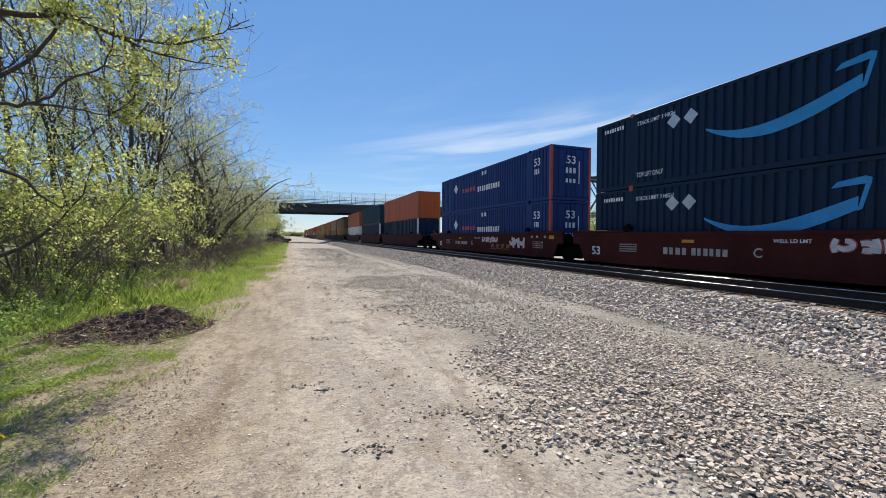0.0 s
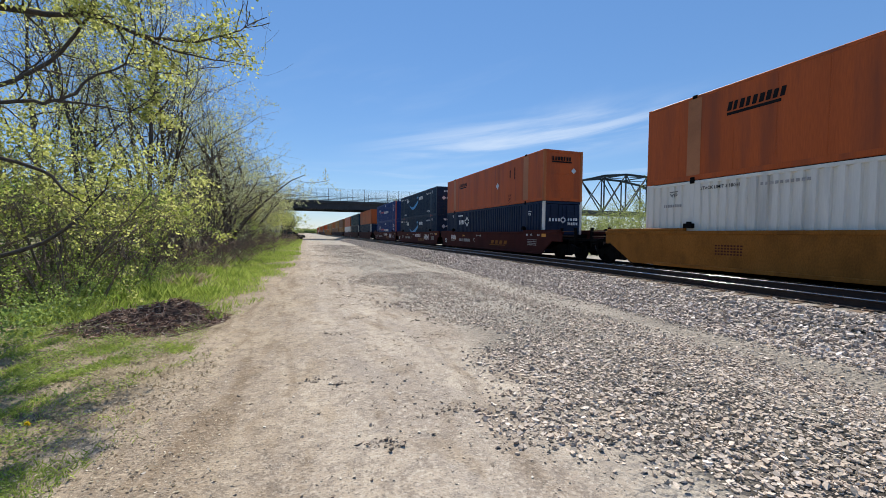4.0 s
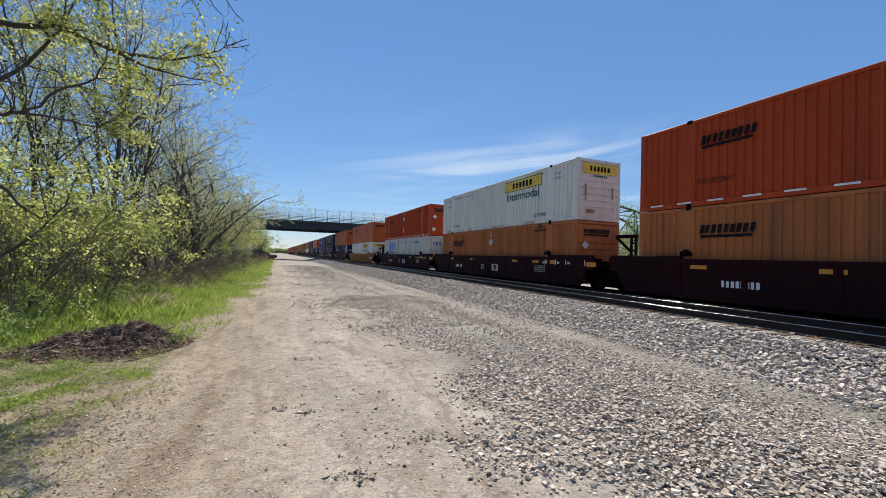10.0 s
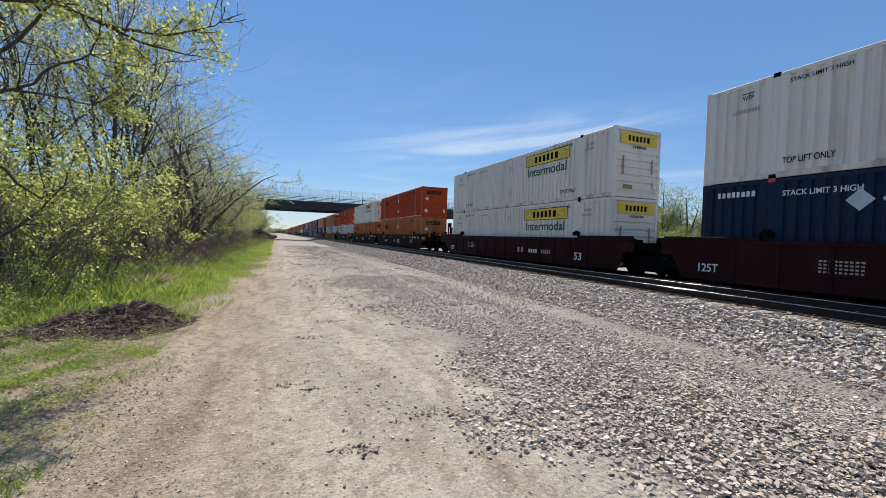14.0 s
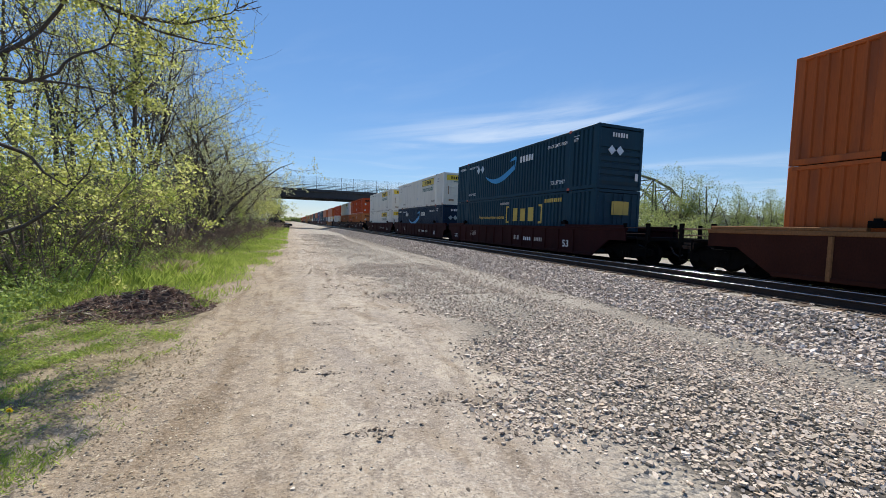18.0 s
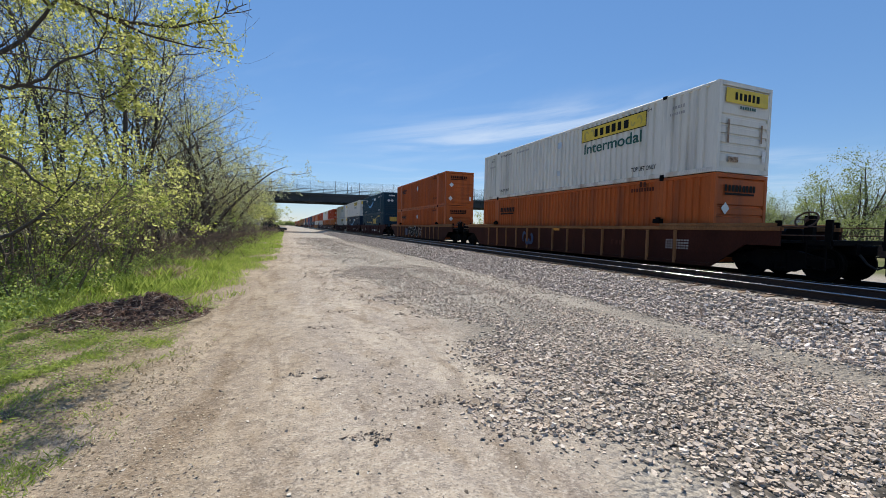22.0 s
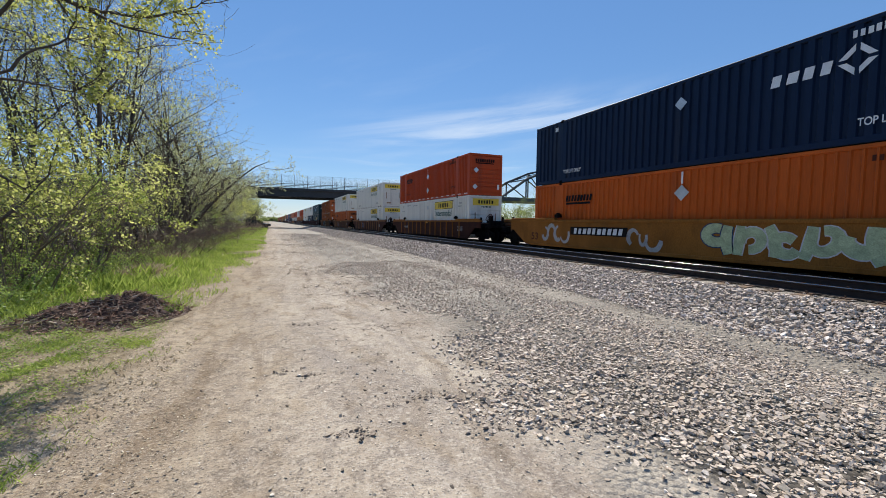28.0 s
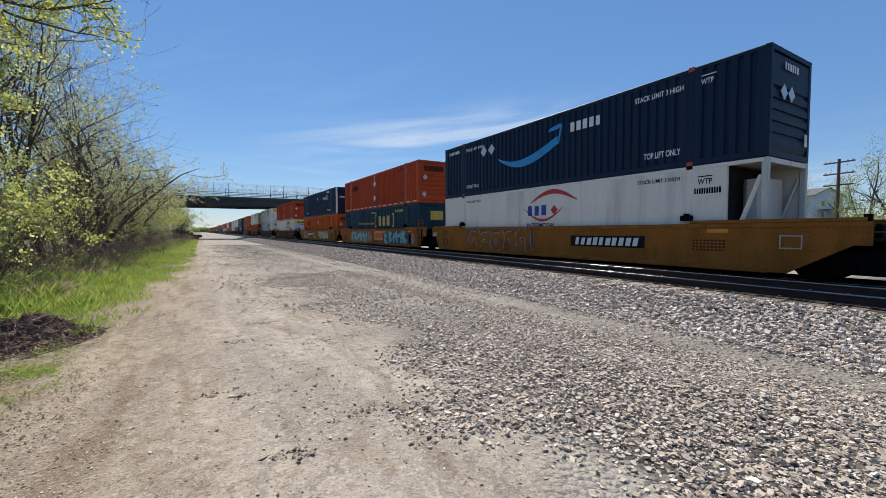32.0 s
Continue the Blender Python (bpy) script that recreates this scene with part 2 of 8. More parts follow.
def leafy(name, color, tip, through_part=0.55):
    """Thin leaves: colour varies leaf by leaf and from spray to spray, some light passes through."""
    mat = bpy.data.materials.new(name)
    mat.use_nodes = True
    n, l = mat.node_tree.nodes, mat.node_tree.links
    b, out = n["Principled BSDF"], n["Material Output"]
    geo, mix, tr, add = n.new("ShaderNodeNewGeometry"), n.new("ShaderNodeMix"), n.new("ShaderNodeBsdfTranslucent"), n.new("ShaderNodeMixShader")
    co, patch, both = n.new("ShaderNodeTexCoord"), n.new("ShaderNodeTexNoise"), n.new("ShaderNodeMath")
    patch.inputs["Scale"].default_value, patch.inputs["Detail"].default_value = 1.6, 3.0
    l.new(co.outputs["Object"], patch.inputs[0])
    spread = n.new("ShaderNodeMapRange")
    spread.inputs[1].default_value, spread.inputs[2].default_value, spread.inputs[3].default_value, spread.inputs[4].default_value = 0.3, 0.7, -0.35, 0.35
    l.new(patch.outputs[0], spread.inputs[0])
    both.operation, both.use_clamp = "ADD", True
    l.new(geo.outputs["Random Per Island"], both.inputs[0])
    l.new(spread.outputs[0], both.inputs[1])
    mix.data_type = "RGBA"
    mix.inputs[6].default_value, mix.inputs[7].default_value = (*color, 1), (*tip, 1)
    l.new(both.outputs[0], mix.inputs[0])
    l.new(mix.outputs[2], b.inputs["Base Color"])
    l.new(mix.outputs[2], tr.inputs["Color"])
    b.inputs["Roughness"].default_value = 0.5
    b.inputs["Specular IOR Level"].default_value = 0.35
    add.inputs[0].default_value = through_part
    l.new(b.outputs[0], add.inputs[1])
    l.new(tr.outputs[0], add.inputs[2])
    l.new(add.outputs[0], out.inputs[0])
    return mat


M = {}
# container paints
for key, c in (("orange", (0.50, 0.098, 0.014)), ("flat_orange", (0.45, 0.096, 0.025)), ("faded_tan", (0.40, 0.165, 0.075)), ("red_orange", (0.42, 0.060, 0.015)), ("tan_orange", (0.43, 0.145, 0.048)), ("worn_orange", (0.44, 0.105, 0.026)), ("white", (0.71, 0.675, 0.60)),
               ("dull_white", (0.56, 0.55, 0.50)), ("dark_navy", (0.008, 0.023, 0.050)), ("navy", (0.006, 0.017, 0.046)), ("blue", (0.016, 0.040, 0.15)),
               ("teal_navy", (0.008, 0.038, 0.062)), ("brown", (0.20, 0.10, 0.05)), ("yellow", (0.30, 0.155, 0.05))):
    M[key] = surface(key + " container paint", c, 0.52, 0.0, 0.05 if key == "white" else 0.12, 0.7, 22, 0.05, spec=0.16, dirt=tuple(x * 0.45 + 0.02 for x in c), dirty=0.40 if key in ("flat_orange", "tan_orange", "dull_white", "worn_orange") else 0.22 if key == "white" else 0.2, stretch=(1.6, 1.6, 0.16))
M["rusted_white"] = surface("rust-streaked white paint", (0.66, 0.62, 0.55), 0.6, 0, 0.15, 0.5, 22, 0.1, spec=0.16, dirt=(0.26, 0.145, 0.07), dirty=0.45, stretch=(1.6, 1.6, 0.5))
M["red_trim"] = surface("red container trim", (0.42, 0.06, 0.03), 0.45, 0, 0.15, 2, 25, 0.08)
# car paints
for key, c in (("oxide_red", (0.060, 0.0145, 0.012)), ("maroon", (0.021, 0.0052, 0.0072)), ("rust_brown", (0.046, 0.0145, 0.0095)), ("car_yellow", (0.26, 0.103, 0.021)),
               ("chord_brown", (0.24, 0.115, 0.05)), ("dark_brown", (0.032, 0.0085, 0.0085))):
    M[key] = surface(key + " rail car paint", c, 0.7, 0, 0.2, 1.3, 30, 0.2, dirt=tuple(0.5 * v + 0.004 for v in c), dirty=0.25, stretch=(1, 1, 0.5), spec=0.08)
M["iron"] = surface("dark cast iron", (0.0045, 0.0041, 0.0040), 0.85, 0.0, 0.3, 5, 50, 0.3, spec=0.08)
M["rail_head"] = surface("polished rail head", (0.26, 0.26, 0.265), 0.13, 1.0, 0.06, 2, 60, 0.0, stretch=(1, 0.05, 1))
M["rail_side"] = surface("rusty rail side", (0.018, 0.011, 0.009), 0.85, 0.0, 0.3, 6, 60, 0.3)
M["tie"] = surface("weathered timber tie", (0.11, 0.078, 0.055), 0.9, 0, 0.35, 5, 45, 0.5, stretch=(0.3, 3, 3), each=0.35, hue=(0.20, 0.13, 0.075))
M["spike"] = surface("rusty track steel", (0.10, 0.055, 0.035), 0.8, 0.3, 0.3, 9, 70, 0.3)
M["mark_white"] = surface("white paint marking", (0.68, 0.69, 0.70), 0.5, 0, 0.10, 3, 30, 0.05)
M["mark_grey"] = surface("weathered pale marking", (0.36, 0.34, 0.32), 0.6, 0, 0.2, 3, 30, 0.05)
M["mark_black"] = surface("black paint marking", (0.010, 0.009, 0.009), 0.6, 0, 0.2, 3, 30, 0.05, spec=0.1)
M["mark_dark"] = surface("faded dark marking", (0.075, 0.022, 0.013), 0.6, 0, 0.25, 3, 30, 0.05, spec=0.1)
M["mark_rust"] = surface("brown rust stain", (0.26, 0.165, 0.10), 0.8, 0, 0.4, 5, 30, 0.1, spec=0.1, hue=(0.42, 0.33, 0.25))
M["mark_yellow"] = surface("yellow paint marking", (0.72, 0.50, 0.035), 0.5, 0, 0.10, 3, 30, 0.05)
M["mark_gold"] = surface("gold paint marking", (0.50, 0.36, 0.06), 0.5, 0, 0.12, 3, 30, 0.05)
M["mark_green"] = surface("dark green paint marking", (0.012, 0.085, 0.06), 0.5, 0, 0.12, 3, 30, 0.05)
M["mark_sky"] = surface("bright blue paint marking", (0.02, 0.25, 0.52), 0.45, 0, 0.10, 3, 30, 0.05)
M["mark_blue"] = surface("blue paint marking", (0.03, 0.16, 0.42), 0.5, 0, 0.22, 3, 30, 0.05)
M["mark_royal"] = surface("royal blue paint marking", (0.02, 0.045, 0.30), 0.5, 0, 0.1, 3, 30, 0.05)
M["mark_red"] = surface("red paint marking", (0.45, 0.03, 0.03), 0.5, 0, 0.12, 3, 30, 0.05)
M["mark_orange"] = surface("orange paint marking", (0.60, 0.24, 0.02), 0.5, 0, 0.12, 3, 30, 0.05)
M["plate"] = surface("pale aluminium placard", (0.52, 0.54, 0.56), 0.4, 0.5, 0.1, 4, 30, 0.05)
M["reflector"] = surface("white reflective strip", (0.75, 0.73, 0.70), 0.4, 0, 0.1, 4, 30, 0)
M["spray_pink"] = surface("pink spray paint", (0.30, 0.135, 0.10), 0.5, 0, 0.25, 4, 30, 0.05)
M["spray_teal"] = surface("teal spray paint", (0.06, 0.30, 0.33), 0.5, 0, 0.25, 4, 30, 0.05, hue=(0.30, 0.50, 0.48))
M["spray_white"] = surface("white spray paint", (0.55, 0.53, 0.52), 0.5, 0, 0.2, 4, 30, 0.05)
M["spray_lime"] = surface("pale green spray paint", (0.40, 0.46, 0.26), 0.5, 0, 0.25, 4, 30, 0.05)
M["spray_blue"] = surface("blue spray paint", (0.012, 0.038, 0.11), 0.5, 0, 0.25, 4, 30, 0.05)
M["spray_red"] = surface("red spray paint", (0.35, 0.05, 0.04), 0.5, 0, 0.2, 4, 30, 0.05)
# structures and plants
M["girder"] = surface("dark blue-grey painted steel", (0.030, 0.034, 0.042), 0.55, 0, 0.2, 0.6, 12, 0.1)
M["truss"] = surface("dark weathered truss steel", (0.045, 0.052, 0.062), 0.6, 0, 0.2, 0.6, 12, 0.1)
M["fence"] = surface("galvanised blue-grey fence", (0.08, 0.105, 0.15), 0.5, 0.3, 0.1, 3, 20, 0)
M["concrete"] = surface("pale weathered concrete", (0.42, 0.40, 0.37), 0.85, 0, 0.15, 0.8, 25, 0.2, dirt=(0.16, 0.14, 0.12), dirty=0.15)
M["bark"] = surface("grey-brown bark", (0.085, 0.068, 0.054), 0.9, 0, 0.35, 3, 30, 0.5, stretch=(3, 3, 0.6))
M["twig"] = surface("thin brown twigs", (0.15, 0.12, 0.095), 0.9, 0, 0.3, 1.5, 30, 0.0)
M["cane"] = surface("grey-brown bush stems", (0.19, 0.15, 0.115), 0.9, 0, 0.3, 1.5, 30, 0.2)
M["bramble"] = surface("dry bramble stems", (0.17, 0.115, 0.085), 0.9, 0, 0.3, 1.5, 30, 0.0, island=0.4)
M["leaf_young"] = leafy("young yellow-green leaves", (0.24, 0.28, 0.05), (0.68, 0.68, 0.24), 0.6)
M["leaf_fresh"] = leafy("fresh green leaves", (0.16, 0.25, 0.045), (0.52, 0.60, 0.16), 0.6)
M["leaf_pale"] = leafy("pale grey-green opening leaves", (0.30, 0.33, 0.14), (0.62, 0.64, 0.38), 0.6)
M["leaf_far"] = leafy("distant spring foliage", (0.17, 0.22, 0.065), (0.42, 0.46, 0.18))
M["grass_blade"] = leafy("grass blades", (0.19, 0.28, 0.045), (0.45, 0.53, 0.13))
M["grass_dry"] = leafy("dry pale grass", (0.24, 0.19, 0.12), (0.46, 0.39, 0.27))
M["weed"] = leafy("low weeds", (0.13, 0.22, 0.055), (0.38, 0.48, 0.15))
M["petal"] = leafy("yellow flower heads", (0.70, 0.52, 0.02), (0.80, 0.62, 0.04))
M["stone"] = surface("crushed grey stone", (0.97, 0.96, 0.95), 0.9, 0, 0.14, 9, 60, 0.25, spec=0.1,
                     mixed=((0.19, 0.165, 0.135), (0.47, 0.395, 0.325), (0.34, 0.30, 0.245), (0.61, 0.51, 0.42), (0.50, 0.40, 0.31), (0.71, 0.605, 0.50), (0.38, 0.315, 0.255), (0.90, 0.80, 0.69)))
M["ballast"] = surface("crushed ballast stone", (0.94, 0.92, 0.92), 0.9, 0, 0.14, 9, 60, 0.25, spec=0.1,
                       mixed=((0.22, 0.19, 0.16), (0.50, 0.435, 0.37), (0.36, 0.305, 0.255), (0.64, 0.56, 0.48), (0.46, 0.39, 0.325), (0.74, 0.66, 0.575), (0.31, 0.27, 0.23), (0.92, 0.85, 0.77)))
M["pebble"] = surface("tan pebbles", (0.95, 0.95, 0.95), 0.9, 0, 0.14, 9, 60, 0.2, spec=0.1, mixed=((0.24, 0.195, 0.15), (0.44, 0.37, 0.29), (0.36, 0.30, 0.235), (0.54, 0.46, 0.37), (0.76, 0.68, 0.57)))
M["clod"] = surface("earth clods and pebbles", (0.27, 0.215, 0.165), 0.95, 0, 0.25, 9, 60, 0.4, island=0.6)
M["litter"] = leafy("dry leaf litter", (0.13, 0.095, 0.06), (0.56, 0.48, 0.33), 0.3)
M["mulch"] = surface("dark shredded bark mulch", (0.070, 0.040, 0.027), 0.95, 0, 0.35, 7, 45, 0.6, hue=(0.14, 0.08, 0.05))
M["chip"] = surface("loose bark and twig chips", (1, 1, 1), 0.9, 0, 0.2, 7, 45, 0.3, mixed=((0.07, 0.045, 0.033), (0.22, 0.12, 0.08), (0.13, 0.085, 0.062), (0.34, 0.19, 0.13), (0.25, 0.17, 0.12), (0.45, 0.30, 0.21), (0.18, 0.125, 0.095), (0.62, 0.52, 0.40)))
M["siding"] = surface("white house siding", (0.62, 0.64, 0.66), 0.7, 0, 0.06, 1, 20, 0.05)
M["shingle"] = surface("grey roof shingles", (0.13, 0.13, 0.135), 0.85, 0, 0.15, 1, 25, 0.2)
M["pane"] = surface("dark window pane", (0.02, 0.025, 0.03), 0.08, 0, 0.1, 1, 10, 0)
M["pole"] = surface("weathered utility pole", (0.10, 0.078, 0.06), 0.9, 0, 0.25, 2, 20, 0.2)
M["truck_paint"] = surface("black vehicle paint", (0.012, 0.013, 0.015), 0.25, 0, 0.1, 2, 20, 0)
M["tyre"] = surface("black tyre rubber", (0.02, 0.02, 0.02), 0.8, 0, 0.1, 8, 40, 0.1)


def ground_material():
    """Dirt track, verge and stone strip, told apart by their place across the track with broken edges."""
    mat = bpy.data.materials.new("dirt road, verge and gravel")
    mat.use_nodes = True
    n, l = mat.node_tree.nodes, mat.node_tree.links
    b = n["Principled BSDF"]
    co, sep = n.new("ShaderNodeTexCoord"), n.new("ShaderNodeSeparateXYZ")
    l.new(co.outputs["Object"], sep.inputs[0])

    def noise_node(s, d=6, stretch=None, dist=0.0):
        t = n.new("ShaderNodeTexNoise")
        t.inputs["Scale"].default_value, t.inputs["Detail"].default_value, t.inputs["Distortion"].default_value = s, d, dist
        if stretch:
            mp = n.new("ShaderNodeMapping")
            mp.inputs["Scale"].default_value = stretch
            l.new(co.outputs["Object"], mp.inputs[0])
            l.new(mp.outputs[0], t.inputs[0])
        else:
            l.new(co.outputs["Object"], t.inputs[0])
        return t.outputs[0]

    def put(sock, val):
        if isinstance(val, (int, float)):
            sock.default_value = val
        elif isinstance(val, tuple):
            sock.default_value = (*val[:3], 1)
        else:
            l.new(val, sock)

    def calc(op, a, c, e=0.0):
        m = n.new("ShaderNodeMath")
        m.operation = op
        for k, val in enumerate((a, c, e)):
            put(m.inputs[k], val)
        return m.outputs[0]

    def blend(fac, a, c, kind="MIX"):
        m = n.new("ShaderNodeMix")
        m.data_type, m.blend_type = "RGBA", kind
        for sock, val in ((0, fac), (6, a), (7, c)):
            put(m.inputs[sock], val)
        return m.outputs[2]

    def span(src, a0, a1, b0=0.0, b1=1.0):
        r = n.new("ShaderNodeMapRange")
        r.interpolation_type = "SMOOTHSTEP"
        for k, val in enumerate((a0, a1, b0, b1)):
            r.inputs[k + 1].default_value = val
        l.new(src, r.inputs[0])
        return r.outputs[0]

    x, y = sep.outputs[0], sep.outputs[1]
    edge = noise_node(0.9, 6)
    fine, mid, grit = noise_node(55, 4), noise_node(6, 6), noise_node(160, 2)
    # dirt: two wheel lines, damp and pale patches, grit
    dirt = blend(span(noise_node(1.1, 7, (1, 0.35, 1)), 0.35, 0.68), (0.31, 0.255, 0.20), (0.45, 0.38, 0.295))
    ruts = noise_node(1.0, 6, (2.0, 0.22, 1), 1.6)
    dirt = blend(calc("MULTIPLY", span(ruts, 0.50, 0.66), 0.55), dirt, (0.235, 0.185, 0.14))
    dirt = blend(calc("MULTIPLY", span(noise_node(1.3, 6, (2.0, 0.25, 1), 1.6), 0.52, 0.68), 0.5), dirt, (0.43, 0.375, 0.30))
    brown = span(calc("ADD", x, calc("MULTIPLY", calc("SUBTRACT", edge, 0.5), 1.5)), 0.9, -0.9)
    dirt = blend(calc("MULTIPLY", span(noise_node(7, 8), 0.46, 0.62), 0.6), dirt, (0.21, 0.175, 0.145))
    dirt = blend(calc("MULTIPLY", span(noise_node(24, 6), 0.50, 0.66), 0.6), dirt, (0.52, 0.455, 0.375))
    dirt = blend(calc("MULTIPLY", span(noise_node(2.2, 6, (1.0, 0.3, 1), 0.6), 0.52, 0.72), 0.6), dirt, (0.27, 0.232, 0.20))
    dirt = blend(calc("MULTIPLY", span(fine, 0.53, 0.66), 0.7), dirt, (0.13, 0.112, 0.095))
    dirt = blend(calc("MULTIPLY", span(grit, 0.58, 0.68), 0.85), dirt, (0.60, 0.55, 0.48))
    dirt = blend(calc("MULTIPLY", brown, 0.8), dirt, (0.85, 0.79, 0.69), "MULTIPLY")
    dirt = blend(calc("MULTIPLY", span(ruts, 0.48, 0.68), 0.6), dirt, (0.76, 0.71, 0.65), "MULTIPLY")
    dirt = blend(calc("MULTIPLY", span(noise_node(3.2, 6, (1, 0.5, 1), 0.5), 0.52, 0.64), 0.5), dirt, (0.70, 0.64, 0.56), "MULTIPLY")
    # crushed stone: cells of grey, darkened to paint in shade between loose stones
    cells = n.new("ShaderNodeTexVoronoi")
    cells.inputs["Scale"].default_value = 17
    l.new(co.outputs["Object"], cells.inputs[0])
    cell_value = n.new("ShaderNodeSeparateColor")
    l.new(cells.outputs["Color"], cell_value.inputs[0])
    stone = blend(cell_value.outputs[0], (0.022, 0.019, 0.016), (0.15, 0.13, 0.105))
    # cell rims darker still: crevice shade put into the colour
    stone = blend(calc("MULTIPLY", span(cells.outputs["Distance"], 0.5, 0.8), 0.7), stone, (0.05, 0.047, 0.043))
    dust = blend(span(fine, 0.35, 0.65), (0.30, 0.265, 0.22), (0.47, 0.42, 0.35))
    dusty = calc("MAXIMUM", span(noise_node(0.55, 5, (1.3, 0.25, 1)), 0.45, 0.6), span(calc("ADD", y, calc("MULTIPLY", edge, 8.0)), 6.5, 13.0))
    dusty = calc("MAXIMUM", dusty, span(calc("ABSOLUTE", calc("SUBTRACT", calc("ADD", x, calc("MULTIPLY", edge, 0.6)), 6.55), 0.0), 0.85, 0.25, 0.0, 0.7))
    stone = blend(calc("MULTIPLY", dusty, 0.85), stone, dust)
    # verge soil under the grass
    soil = blend(span(mid, 0.35, 0.65), (0.16, 0.125, 0.075), (0.29, 0.235, 0.15))
    soil = blend(calc("MULTIPLY", span(fine, 0.5, 0.66), 0.75), soil, (0.30, 0.245, 0.165))
    far_field = blend(span(noise_node(0.05, 6), 0.35, 0.65), (0.10, 0.12, 0.035), (0.20, 0.18, 0.09))
    # where each lies
    verge_at = calc("ADD", calc("MINIMUM", calc("MULTIPLY", y, 0.045), 1.35), -1.75)
    verge = span(calc("ADD", calc("SUBTRACT", x, verge_at), calc("MULTIPLY", calc("SUBTRACT", edge, 0.5), 1.6)), 0.25, -0.35)
    stone_at = calc("MINIMUM", calc("ADD", calc("MULTIPLY", y, 0.14), 1.78), calc("MAXIMUM", calc("ADD", calc("MULTIPLY", y, -0.065), 2.95), calc("ADD", calc("MULTIPLY", y, 0.012), 1.7)))
    gravel = span(calc("ADD", calc("SUBTRACT", x, stone_at), calc("MULTIPLY", calc("SUBTRACT", edge, 0.5), 3.2)), -0.35, 0.6)
    beyond = span(x, 26.0, 30.0)
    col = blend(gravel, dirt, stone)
    col = blend(verge, col, soil)
    col = blend(beyond, col, far_field)
    col = blend(span(x, -9.0, -12.0), col, far_field)
    l.new(col, b.inputs["Base Color"])
    b.inputs["Roughness"].default_value = 0.95
    b.inputs["Specular IOR Level"].default_value = 0.2
    height = calc("ADD", calc("MULTIPLY", fine, 0.5), calc("MULTIPLY", mid, 1.0))
    height = calc("ADD", height, calc("MULTIPLY", calc("MULTIPLY", gravel, calc("SUBTRACT", 0.7, cells.outputs["Distance"])), 1.6))
    bp = n.new("ShaderNodeBump")
    bp.inputs["Strength"].default_value, bp.inputs["Distance"].default_value = 0.9, 0.028
    l.new(height, bp.inputs["Height"])
    l.new(bp.outputs[0], b.inputs["Normal"])
    return mat


M["ground"] = ground_material()

# ---- ground ----
NEAR_TRACK, TRAIN_TRACK = 10.30, 14.015  # centre lines
NEAR_RAIL, TRAIN_RAIL = 0.50, 0.33  # rail tops
GAUGE = 0.7525

PROFILE_X = [-3000, -14, -7, -3.5, -1.6, 0.2, 2.4, 5.0, 6.6, 7.15, 8.75, 9.2, 11.5, 12.3, 15.7, 17.6, 24, 60, 112, 300, 3000]
PROFILE_Z = [0.3, 0.3, 0.28, 0.10, 0.0, 0.0, -0.02, -0.07, -0.13, -0.10, 0.27, 0.29, 0.29, 0.11, 0.11, -0.45, -0.5, 0.0, 3.4, 5.0, 5.0]


def ground_z(x, y):
    """Height of the ground: its profile across the track, ruts and unevenness."""
    x, y = np.asarray(x, float), np.asarray(y, float)
    z = np.interp(x, PROFILE_X, PROFILE_Z)
    road = np.clip((x + 2.5) / 1.5, 0, 1) * np.clip((7.0 - x) / 1.5, 0, 1)
    z = z + road * (0.018 * np.sin(x * 2.9 + 0.35 * np.sin(y * 0.23)) + 0.012 * np.sin(y * 0.9 + x * 1.3) + 0.010 * np.sin(y * 2.3 - x * 2.1))
    wild = np.clip((-1.4 - x) / 2.0, 0, 1)
    z = z + wild * (0.05 * np.sin(x * 1.7 + y * 0.8) + 0.04 * np.sin(y * 1.9 - x * 2.3))
    return z


def ground_sheet():
    xs = np.unique(np.round(np.concatenate([np.geomspace(-3000, -14, 26), np.arange(-14, -7, 0.5), np.arange(-7, 9.3, 0.12), np.arange(9.3, 20, 0.25),
                                            np.geomspace(20, 3000, 34)]), 3))
    ys = np.unique(np.round(np.concatenate([-np.geomspace(3000, 4, 22), np.arange(-4, 0, 0.5), np.arange(0, 14, 0.14), np.arange(14, 24, 0.25), np.arange(24, 60, 0.8),
                                            np.geomspace(60, 4000, 50)]), 3))
    gx, gy = np.meshgrid(xs, ys)
    v = np.stack([gx, gy, ground_z(gx, gy)], -1).reshape(-1, 3)
    nx, ny = len(xs), len(ys)
    i, j = np.meshgrid(np.arange(nx - 1), np.arange(ny - 1))
    a = (j * nx + i).ravel()
    ob = new("ground", bulk("ground", v, np.stack([a, a + 1, a + nx + 1, a + nx], 1), M["ground"], True))
    return tagged(ob, "pale dirt track with grassy verge and grey crushed stone", "ground", kind="structure")


ground_sheet()


